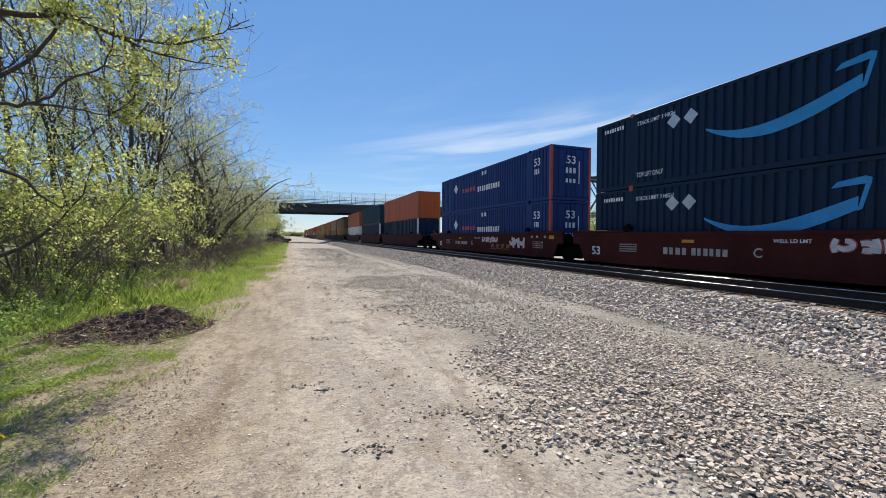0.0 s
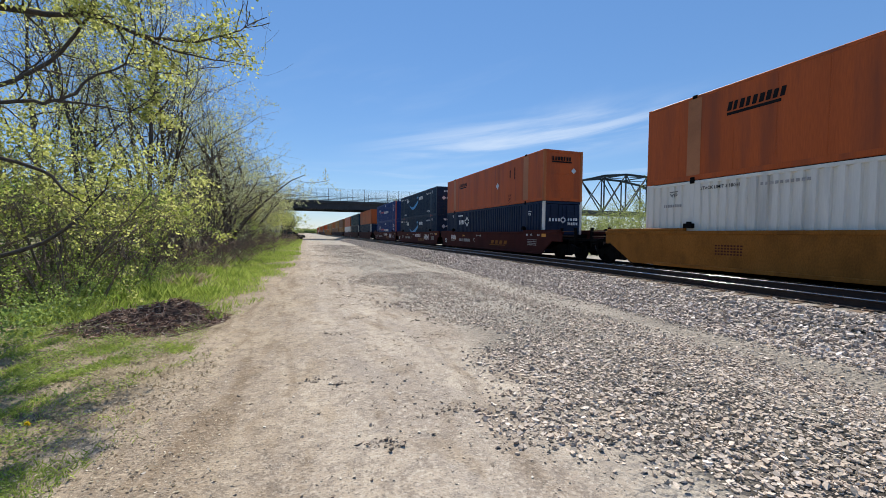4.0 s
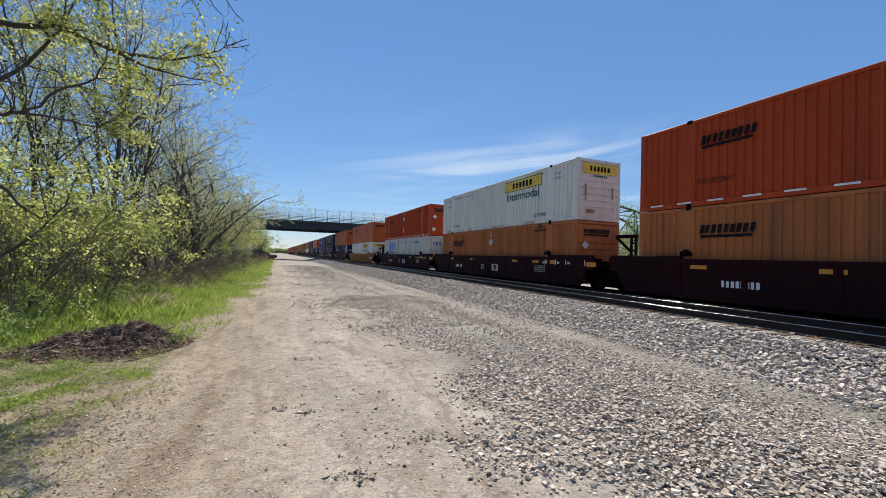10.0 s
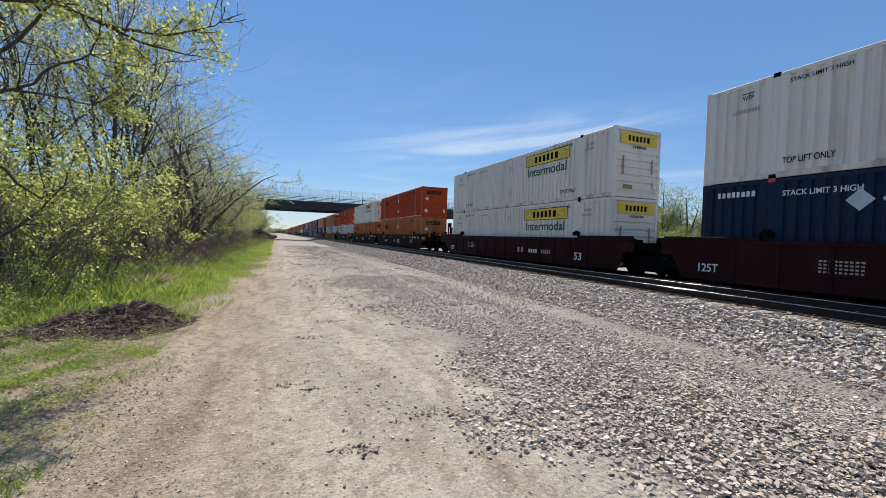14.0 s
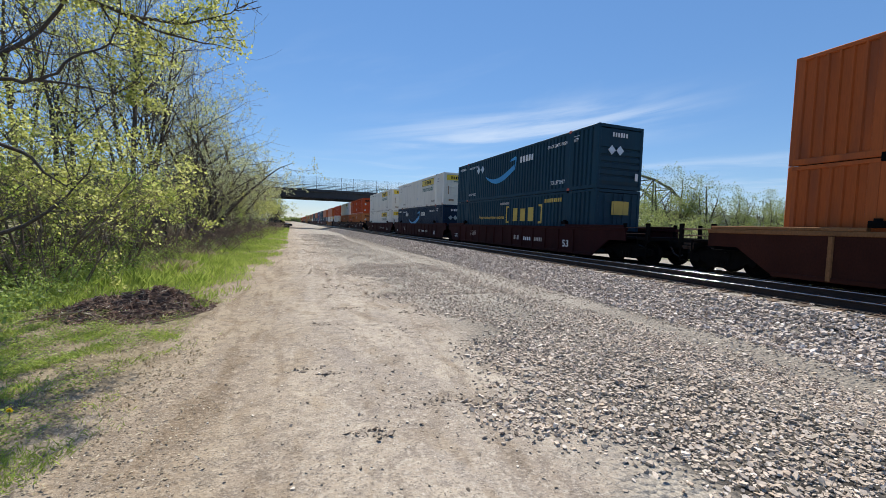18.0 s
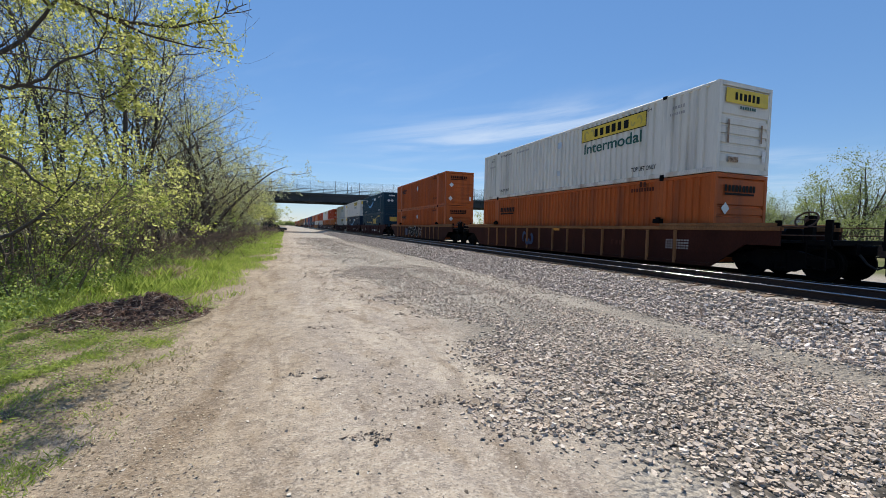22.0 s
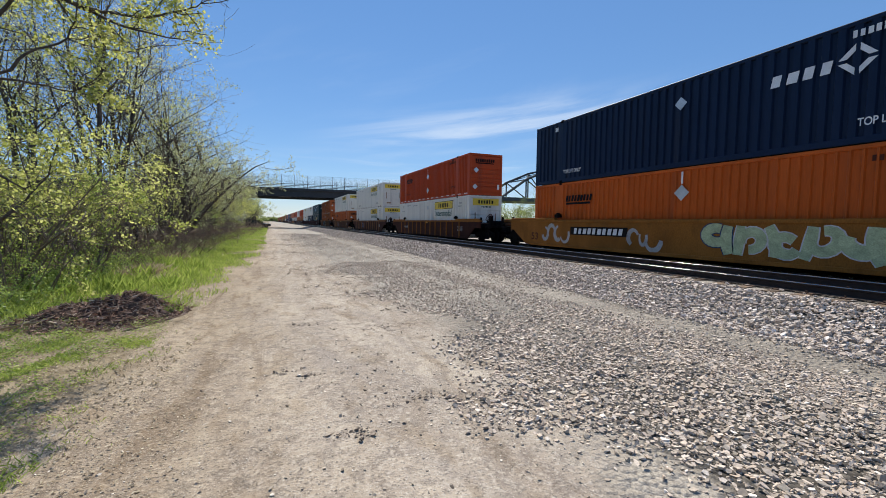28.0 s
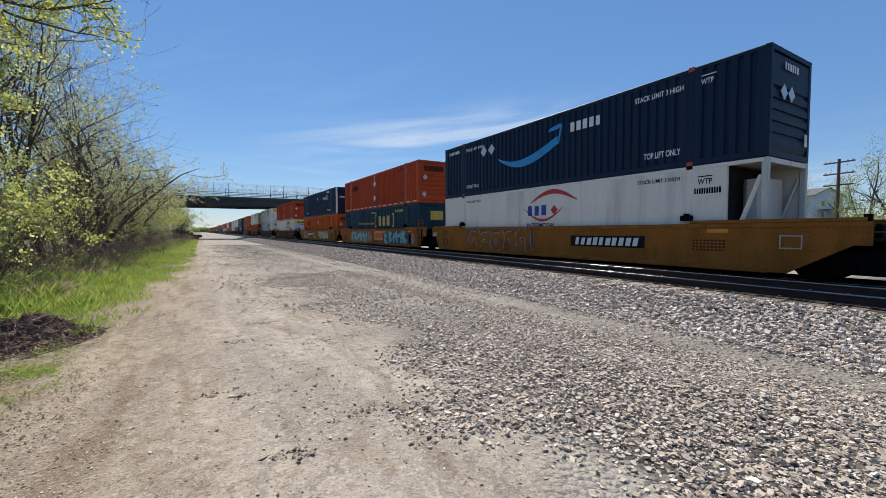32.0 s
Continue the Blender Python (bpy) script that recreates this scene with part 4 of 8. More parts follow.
def swirl(w, h, strokes, seed):
    """Sprayed strokes: fat bent bands, none of them a letter."""
    rng, out = random.Random(seed), []
    for k in range(strokes):
        x0, n = w * (k + 0.5) / strokes, 9
        r, a0, turn = h * rng.uniform(0.26, 0.42), rng.uniform(0, 6.28), rng.choice((-1, 1)) * rng.uniform(2.6, 4.6)
        t, sq = h * rng.uniform(0.17, 0.27), rng.uniform(0.6, 1.0)
        cy = h * rng.uniform(0.42, 0.58)
        pts = [(x0 + sq * r * math.cos(a0 + turn * i / n), cy + r * math.sin(a0 + turn * i / n) * 1.15) for i in range(n + 1)]
        edge = []
        for i in range(n + 1):
            (ax, ay), (bx, by) = pts[max(0, i - 1)], pts[min(n, i + 1)]
            d = math.hypot(bx - ax, by - ay) or 1
            w2 = t / 2 * (0.55 + 0.45 * math.sin(math.pi * min(1, 0.15 + i / n)))
            edge.append(((pts[i][0] - (by - ay) / d * w2, pts[i][1] + (bx - ax) / d * w2), (pts[i][0] + (by - ay) / d * w2, pts[i][1] - (bx - ax) / d * w2)))
        out += [[edge[i][0], edge[i][1], edge[i + 1][1], edge[i + 1][0]] for i in range(n)]
    return out


def bubble(w, h, strokes, seed, extra=0.0):
    """Fat sprayed forms as high as the wall, none of them a letter: a bent bar and a loop each; extra widens them to an outline."""
    rng, out = random.Random(seed), []
    n, clip = 12, lambda q: (q[0], min(h + extra, max(-extra, q[1])))
    for k in range(strokes):
        cx, half_w = w * (k + 0.5) / strokes, w / strokes * 0.40
        t0 = min(h * 0.32, half_w * 0.95) * rng.uniform(0.85, 1.1) + 2 * extra
        lean, way = rng.uniform(-0.2, 0.2), rng.choice((-1, 1))
        bow, a0, turn = rng.uniform(-0.3, 0.3), rng.uniform(-3, 3), rng.choice((-1, 1)) * rng.uniform(3.6, 5.6)
        oy, ry = rng.uniform(-0.16, 0.16) * h, h * rng.uniform(0.20, 0.28)
        bar = [(-way * half_w * 0.75 + half_w * bow * math.sin(math.pi * i / n), h * (0.40 - 0.80 * i / n)) for i in range(n + 1)]
        loop = [(way * half_w * 0.2 + half_w * 0.8 * math.cos(a0 + turn * i / n), oy + ry * math.sin(a0 + turn * i / n)) for i in range(n + 1)]
        for pts in (bar, loop):
            pts = [(cx + p + lean * q, h / 2 + q) for p, q in pts]
            edge = []
            for i in range(n + 1):
                (ax, ay), (bx, by) = pts[max(0, i - 1)], pts[min(n, i + 1)]
                d = math.hypot(bx - ax, by - ay) or 1
                w2 = t0 / 2 * (0.8 + 0.2 * math.sin(math.pi * i / n))
                edge.append((clip((pts[i][0] - (by - ay) / d * w2, pts[i][1] + (bx - ax) / d * w2)), clip((pts[i][0] + (by - ay) / d * w2, pts[i][1] - (bx - ax) / d * w2))))
            out += [[edge[i][0], edge[i][1], edge[i + 1][1], edge[i + 1][0]] for i in range(n)]
    return out


def cloud(w, h, bumps, seed):
    """A sprayed ground with a billowing edge, in one outline."""
    rng, n = random.Random(seed), 10 * bumps
    p, q = rng.uniform(0, 3), rng.uniform(0, 3)
    top = [(w * i / n, h * (0.74 + 0.26 * abs(math.sin(p + math.pi * bumps * i / n))) * (1 - 0.35 * abs(2 * i / n - 1) ** 10)) for i in range(n + 1)]
    foot = [(w * i / n, h * 0.16 * (1 - abs(math.sin(q + math.pi * bumps * 0.8 * i / n))) + h * 0.15 * abs(2 * i / n - 1) ** 10) for i in range(n + 1)]
    return [foot + top[::-1]]


SHAPES = {"bubble": bubble, "cloud": cloud, "bars": lambda w, h, n, lean=0.0, seed=1: word_bars(w, h, n, lean, seed), "plate": lambda w, h: [rect(0, 0, w, h)], "crescent": crescent, "arc": arc_band,
          "dashes": dashes, "diamond": diamond, "hollow": hollow_diamond, "bracket": bracket, "swirl": swirl,
          "frame": lambda w, h, t: [rect(0, 0, w, t), rect(0, h - t, w, h), rect(0, t, t, h - t), rect(w - t, t, w, h - t)]}


def stack_text(mk, u=12.35):
    return [("writing", "text", ("STACK LIMIT 3 HIGH", 0.17, 1.6), u, HEIGHT - 0.58, mk, "side"), ("writing", "text", ("TOP LIFT ONLY", 0.20, 1.2), u + 0.35, 0.40, mk, "side")]


DARK_SMILE = dict(paint="dark_navy", style="even", end="ribs", cast="red_trim", label="dark navy ribbed container with bright blue smile-shaped arrow", marks=tuple(stack_text("mark_white") + [
    ("writing", "text", ("STACK LIMIT 3 HIGH", 0.15, 1.65), 2.25, HEIGHT - 0.50, "mark_white", "side"), ("writing", "text", ("TOP LIFT ONLY", 0.18, 1.2), 2.25, 0.40, "mark_white", "side"),
    ("number_mark", "bars", (1.1, 0.16, 8), 0.5, HEIGHT - 0.45, "mark_white", "side"), ("writing", "text", ("WTP", 0.16, 0.34), 14.45, HEIGHT - 0.58, "mark_white", "side"), ("writing_line", "plate", (0.4, 0.03), 14.46, HEIGHT - 0.34, "mark_white", "side"),
    ("placard", "diamond", (0.27,), 3.85, 2.18, "plate", "side"), ("placard", "diamond", (0.27,), 4.5, 2.18, "plate", "side"),
    ("logo_arrow", "crescent", (4.1, 0.86, 0.38), 5.05, 1.90, "mark_sky", "side"), ("name_mark", "bars", (1.5, 0.36, 5, 0.0, 5), 9.55, 1.98, "mark_white", "side"),
    ("name_mark", "bars", (0.9, 0.2, 6), 0.75, 2.35, "mark_white", "end"), ("placard", "diamond", (0.22,), 0.75, 1.75, "plate", "end"), ("placard", "diamond", (0.22,), 1.22, 1.75, "plate", "end")]))
TEAL_SMILE = dict(DARK_SMILE, paint="teal_navy", label="dark teal ribbed container with bright blue smile-shaped arrow")
SIGNED_WHITE = dict(paint="white", style="even", end="ribs", low_rail="rusted_white", label="white ribbed container with yellow sign and green lettering", marks=tuple([
    ("sign", "plate", (3.6, 0.60), 9.8, 2.05, "mark_yellow", "side"), ("sign_border", "frame", (3.6, 0.60, 0.03), 9.8, 2.05, "mark_black", "side"), ("sign_mark", "bars", (2.0, 0.34, 6), 10.6, 2.18, "mark_black", "side"),
    ("sign_mark", "swirl", (0.7, 0.45, 2, 5), 9.95, 2.12, "mark_gold", "side"), ("sign_mark", "swirl", (0.6, 0.45, 2, 8), 12.6, 2.12, "mark_gold", "side"),
    ("writing", "text", ("Intermodal", 0.46, 3.2), 10.0, 1.50, "mark_green", "side"), ("writing", "text", ("TOP LIFT ONLY", 0.17, 1.15), 12.75, 0.38, "mark_black", "side"),
    ("writing", "text", ("STACK LIMIT 3 HIGH", 0.11, 1.3), 12.3, HEIGHT - 0.33, "mark_black", "side"), ("number_mark", "bars", (0.5, 0.11, 5), 14.5, 2.35, "mark_grey", "side"), ("number_mark", "bars", (0.6, 0.09, 7), 14.4, 2.14, "mark_grey", "side"),
    ("writing", "text", ("STACK LIMIT 3 HIGH", 0.11, 1.3), 2.3, HEIGHT - 0.35, "mark_black", "side"), ("number_mark", "bars", (1.3, 0.09, 10), 4.2, HEIGHT - 0.4, "mark_grey", "side"),
    ("writing", "text", ("WTP", 0.13, 0.30), 1.1, 2.38, "mark_black", "side"), ("writing_line", "plate", (0.34, 0.025), 1.08, 2.56, "mark_black", "side"), ("number_mark", "bars", (0.75, 0.10, 10), 0.85, 2.02, "mark_grey", "side"), ("writing", "text", ("TOP LIFT ONLY", 0.17, 1.15), 2.2, 0.38, "mark_black", "side"),
    ("patch", "plate", (0.3, 0.3), 8.05, 2.1, "plate", "side"), ("patch", "plate", (0.26, 0.26), 8.05, 0.75, "plate", "side"),
    ("sign", "plate", (2.05, 0.46), 0.28, 2.22, "mark_yellow", "end"), ("sign_mark", "bars", (1.25, 0.24, 6), 0.68, 2.33, "mark_black", "end"), ("word_mark", "bars", (0.8, 0.1, 7), 0.95, 2.06, "mark_green", "end"),
    ("rust_stain", "plate", (0.09, 0.75), 0.42, 0.95, "mark_rust", "end"), ("rust_stain", "plate", (0.08, 0.6), 2.05, 1.05, "mark_rust", "end"), ("rust_stain", "plate", (0.5, 0.16), 0.5, 0.36, "mark_rust", "end")]))
BIG_ORANGE_MARKS = tuple([
    ("name_mark", "bars", (1.7, 0.27, 9, 0.05, 2), 2.35, 2.00, "mark_black", "side"), ("logo_bar", "plate", (1.55, 0.09), 2.4, 1.86, "mark_black", "side"),
    ("writing", "text", ("TOP LIFT ONLY", 0.17, 1.2), 2.25, 0.70, "mark_dark", "side"), ("writing", "text", ("TOP LIFT ONLY", 0.17, 1.2), 12.75, 0.65, "mark_dark", "side"),
    ("number_mark", "bars", (1.1, 0.14, 9), 12.8, HEIGHT - 0.42, "mark_dark", "side"), ("number_mark", "bars", (0.35, 0.2, 2), 13.2, HEIGHT - 0.24, "mark_dark", "side"),
    ("placard", "diamond", (0.27,), 8.15, 2.05, "plate", "side"), ("placard", "diamond", (0.27,), 8.12, 0.85, "plate", "side"), ("strip", "plate", (0.07, 0.4), 8.12, 2.35, "reflector", "side"),
    ("reflector_strip", "dashes", (15, 1.06, 0.5, 0.055), 0.5, 0.13, "reflector", "side"),
    ("name_mark", "bars", (1.55, 0.22, 9), 0.42, 2.30, "mark_black", "end"), ("logo_bar", "plate", (1.45, 0.07), 0.44, 2.19, "mark_black", "end"),
    ("placard", "diamond", (0.2,), 0.5, 1.75, "plate", "end"), ("placard", "diamond", (0.2,), 0.42, 0.6, "plate", "end")])
BIG_ORANGE = dict(paint="orange", style="close", end="ribs", label="bright orange ribbed container with black name blocks", marks=BIG_ORANGE_MARKS[:7] + BIG_ORANGE_MARKS[8:])
RED_ORANGE = dict(paint="red_orange", style="close", end="ribs", label="red-orange ribbed container with white reflective strips", marks=BIG_ORANGE_MARKS)
TAN_ORANGE = dict(paint="tan_orange", style="close", end="ribs", label="faded tan-orange ribbed container", marks=BIG_ORANGE_MARKS)
WORN_ORANGE = dict(paint="worn_orange", style="close", end="ribs", label="worn orange ribbed container with dark name blocks", marks=BIG_ORANGE_MARKS[:7] + BIG_ORANGE_MARKS[10:])
FLAT_ORANGE = dict(paint="flat_orange", style="flat", end="panel", posts="tan_orange", label="orange smooth-sided container with faded panels", marks=tuple([("name_mark", "bars", (1.7, 0.27, 9, 0.05, 2), 3.1, 2.05, "mark_black", "side"), ("logo_bar", "plate", (1.55, 0.09), 3.12, 1.91, "mark_black", "side"), ("patch", "plate", (0.5, 2.6), 1.74, 0.19, "faded_tan", "side"),
    ("writing", "text", ("TOP", 0.16, 0.42), 11.97, 0.52, "mark_dark", "side"), ("writing", "text", ("LIFT", 0.16, 0.42), 11.97, 0.30, "mark_dark", "side"), ("writing", "text", ("ONLY", 0.16, 0.42), 11.97, 0.08, "mark_dark", "side"),
    ("patch", "plate", (0.58, 2.6), 13.90, 0.19, "faded_tan", "side"), ("placard", "diamond", (0.24,), 10.4, 1.42, "plate", "side"),
    ("number_mark", "plate", (0.13, 0.5), 12.15, 1.75, "mark_dark", "side"), ("number_mark", "plate", (0.13, 0.75), 12.75, 1.60, "mark_dark", "side"), ("name_mark", "bars", (1.3, 0.22, 7), 0.5, 2.30, "mark_black", "end"), ("logo_bar", "plate", (1.3, 0.08), 0.5, 2.18, "mark_black", "end"), ("placard", "diamond", (0.17,), 1.95, 1.75, "plate", "end")]))
NAVY_DIAMOND = dict(paint="navy", style="even", end="doors", posts="white", label="dark navy ribbed container with white diamond emblem and white corner post", marks=tuple([
    ("name_mark", "bars", (1.45, 0.30, 4, 0.05, 4), 10.6, 1.82, "mark_white", "side"), ("emblem", "hollow", (0.36, 0.20), 12.42, 2.0, "mark_white", "side"),
    ("placard", "diamond", (0.22,), 7.98, 2.12, "plate", "side"), ("writing", "text", ("TOP LIFT ONLY", 0.19, 1.3), 12.5, 0.42, "mark_white", "side"), ("writing", "text", ("TOP LIFT ONLY", 0.17, 1.15), 2.15, 0.42, "mark_white", "side"),
    ("number_mark", "bars", (1.2, 0.17, 9), 12.3, HEIGHT - 0.40, "mark_white", "side"), ("number_mark", "bars", (0.25, 0.2, 2), 1.5, 2.45, "mark_white", "side"),
    ("name_mark", "bars", (0.8, 0.18, 4), 0.35, 1.75, "mark_white", "end"), ("emblem", "hollow", (0.2, 0.1), 1.3, 1.84, "mark_white", "end"), ("number_mark", "bars", (0.7, 0.16, 6), 1.6, 1.55, "mark_white", "end"), ("number_mark", "bars", (0.7, 0.16, 4), 1.6, 1.80, "mark_white", "end")]))
NAVY_DIAMOND_LOW = dict(NAVY_DIAMOND, marks=tuple([("name_mark", "bars", (1.35, 0.36, 4, 0.05, 4), 3.05, 1.80, "mark_white", "side"), ("emblem", "hollow", (0.42, 0.24), 4.9, 2.0, "mark_white", "side"),
    ("number_mark", "bars", (1.15, 0.15, 9), 2.85, 2.45, "mark_white", "side"), ("writing", "text", ("WTP", 0.16, 0.34), 14.5, 2.1, "mark_white", "side"), ("writing_line", "plate", (0.4, 0.03), 14.51, 2.34, "mark_white", "side")]) + NAVY_DIAMOND["marks"][-5:])
TEAL_BRACKET = dict(paint="teal_navy", style="even", end="doors", label="dark teal ribbed container with gold bracketed emblem", marks=tuple([
    ("emblem", "bracket", (0.35, 1.05, 0.12, 1), 8.12, 1.30, "mark_gold", "side"), ("emblem", "bracket", (0.35, 1.05, 0.12, -1), 11.7, 1.30, "mark_gold", "side"), ("name_mark", "bars", (2.5, 0.78, 3, 0.0, 3), 8.92, 1.42, "mark_gold", "side"),
    ("writing", "text", ("How tomorrow moves", 0.24, 3.7), 4.18, 1.55, "mark_gold", "side"), ("number_mark", "bars", (1.5, 0.2, 9), 12.25, 2.40, "mark_gold", "side"), ("number_mark", "bars", (1.2, 0.15, 9), 7.3, 2.45, "mark_grey", "side"),
    ("emblem_plate", "plate", (1.0, 0.62), 0.9, 1.75, "mark_gold", "end")]))
OLD_WHITE = dict(paint="dull_white", style="even", end="doors", label="stained off-white ribbed container with blue emblem and dark lettering", marks=tuple([
    ("name_mark", "bars", (2.9, 0.82, 3, 0.04, 6), 2.4, 1.68, "mark_blue", "side"), ("writing", "text", ("INTERMODAL", 0.26, 2.7), 2.45, 1.28, "mark_royal", "side"), ("writing", "text", ("WARNING HIGH CUBE", 0.15, 2.6), 7.3, 2.35, "mark_grey", "side"),
    ("stain", "swirl", (0.4, 0.5, 2, 2), 7.9, 1.25, "spray_red", "side"), ("stain", "plate", (1.0, 0.24), 10.2, 2.45, "mark_grey", "side"), ("number_mark", "bars", (1.3, 0.18, 9), 12.0, 2.3, "mark_royal", "side"),
    ("name_mark", "bars", (0.8, 0.36, 3), 0.4, 2.05, "mark_blue", "end")]))
BLUE_STACK = dict(paint="blue", style="even", end="doors", posts="red_trim", label="blue ribbed container with red corner posts and white word blocks", marks=tuple([
    ("name_mark", "bars", (3.4, 0.36, 10, 0, 9), 7.35, 1.30, "mark_white", "side"), ("emblem", "diamond", (0.4,), 3.3, 1.9, "mark_white", "side"), ("name_mark", "bars", (2.4, 0.3, 5, 0, 4), 4.6, 1.45, "mark_red", "side"), ("number_mark", "bars", (0.9, 0.28, 2), 8.0, 2.38, "mark_white", "side"),
    ("writing", "text", ("53", 0.42, 0.6), 14.6, 1.95, "mark_white", "side"), ("number_mark", "bars", (0.5, 0.3, 3), 14.65, 1.5, "mark_white", "side"),
    ("writing", "text", ("53", 0.42, 0.6), 0.95, 1.95, "mark_white", "end"), ("number_mark", "bars", (0.7, 0.3, 3), 0.9, 1.45, "mark_white", "end"), ("number_mark", "bars", (0.7, 0.22, 3), 0.9, 0.95, "mark_white", "end"), ("strip", "plate", (0.06, 1.2), 1.75, 0.9, "mark_white", "end")]))
SMOOTH_WHITE = dict(paint="white", style="flat", end="open", posts="dull_white", label="white smooth refrigerated container with open cooling bay", marks=tuple([
    ("emblem", "arc", (2.6, 0.42, 0.16, 1), 7.35, 2.2, "mark_red", "side"), ("emblem", "arc", (2.3, 0.52, 0.09, -1), 6.95, 1.95, "mark_red", "side"), ("name_mark", "bars", (1.25, 0.44, 3, 0, 3), 7.15, 1.64, "mark_royal", "side"),
    ("emblem", "diamond", (0.2,), 8.75, 1.85, "mark_red", "side"), ("writing", "text", ("INTERMODAL", 0.17, 1.7), 7.15, 1.14, "mark_black", "side"), ("number_mark", "bars", (0.74, 0.17, 11), 14.33, 2.05, "mark_black", "side"),
    ("writing", "text", ("STACK LIMIT 3 HIGH", 0.13, 1.4), 12.5, 2.50, "mark_black", "side"), ("writing", "text", ("STACK LIMIT 3 HIGH", 0.12, 1.3), 2.3, 2.50, "mark_black", "side"), ("writing", "text", ("WTP", 0.17, 0.40), 14.42, 2.32, "mark_black", "side"), ("writing_line", "plate", (0.4, 0.03), 14.42, 2.54, "mark_black", "side")]))
PLAIN = {c: dict(paint=c, style="even", end="doors", label=lab) for c, lab in (("brown", "brown ribbed container far along the train"), ("yellow", "ochre-brown ribbed container far along the train"))}


# ---- well cars ----
def truck(m, parent, axles=2):
    """A two-axle truck: side frames, springs, wheels and axles; origin at rail height under its middle."""
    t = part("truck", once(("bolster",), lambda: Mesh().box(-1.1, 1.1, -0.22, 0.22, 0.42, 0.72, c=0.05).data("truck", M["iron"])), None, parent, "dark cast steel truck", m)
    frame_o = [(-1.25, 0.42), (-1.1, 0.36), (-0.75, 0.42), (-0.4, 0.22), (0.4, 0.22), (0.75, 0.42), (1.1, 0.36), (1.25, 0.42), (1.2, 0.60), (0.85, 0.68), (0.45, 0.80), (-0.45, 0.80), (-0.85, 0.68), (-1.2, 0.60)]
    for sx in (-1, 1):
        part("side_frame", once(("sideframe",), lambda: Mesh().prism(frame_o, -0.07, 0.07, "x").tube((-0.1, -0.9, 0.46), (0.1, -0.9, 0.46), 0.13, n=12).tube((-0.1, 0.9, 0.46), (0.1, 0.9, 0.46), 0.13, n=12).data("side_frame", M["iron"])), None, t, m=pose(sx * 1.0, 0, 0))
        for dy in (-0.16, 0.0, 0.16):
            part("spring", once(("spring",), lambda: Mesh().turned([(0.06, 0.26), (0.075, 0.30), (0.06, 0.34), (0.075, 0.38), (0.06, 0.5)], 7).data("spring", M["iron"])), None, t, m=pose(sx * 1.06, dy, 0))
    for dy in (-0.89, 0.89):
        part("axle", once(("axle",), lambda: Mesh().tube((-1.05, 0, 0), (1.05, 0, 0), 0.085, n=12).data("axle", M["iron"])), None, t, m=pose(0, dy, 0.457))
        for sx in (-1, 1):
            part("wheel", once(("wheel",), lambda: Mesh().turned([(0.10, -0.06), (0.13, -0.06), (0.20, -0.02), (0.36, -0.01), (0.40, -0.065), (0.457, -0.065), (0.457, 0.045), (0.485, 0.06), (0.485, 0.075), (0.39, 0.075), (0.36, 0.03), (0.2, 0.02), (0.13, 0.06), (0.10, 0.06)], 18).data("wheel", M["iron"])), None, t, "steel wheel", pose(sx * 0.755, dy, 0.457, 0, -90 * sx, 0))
    return t


SILL_X = 1.50  # half width over the side sills


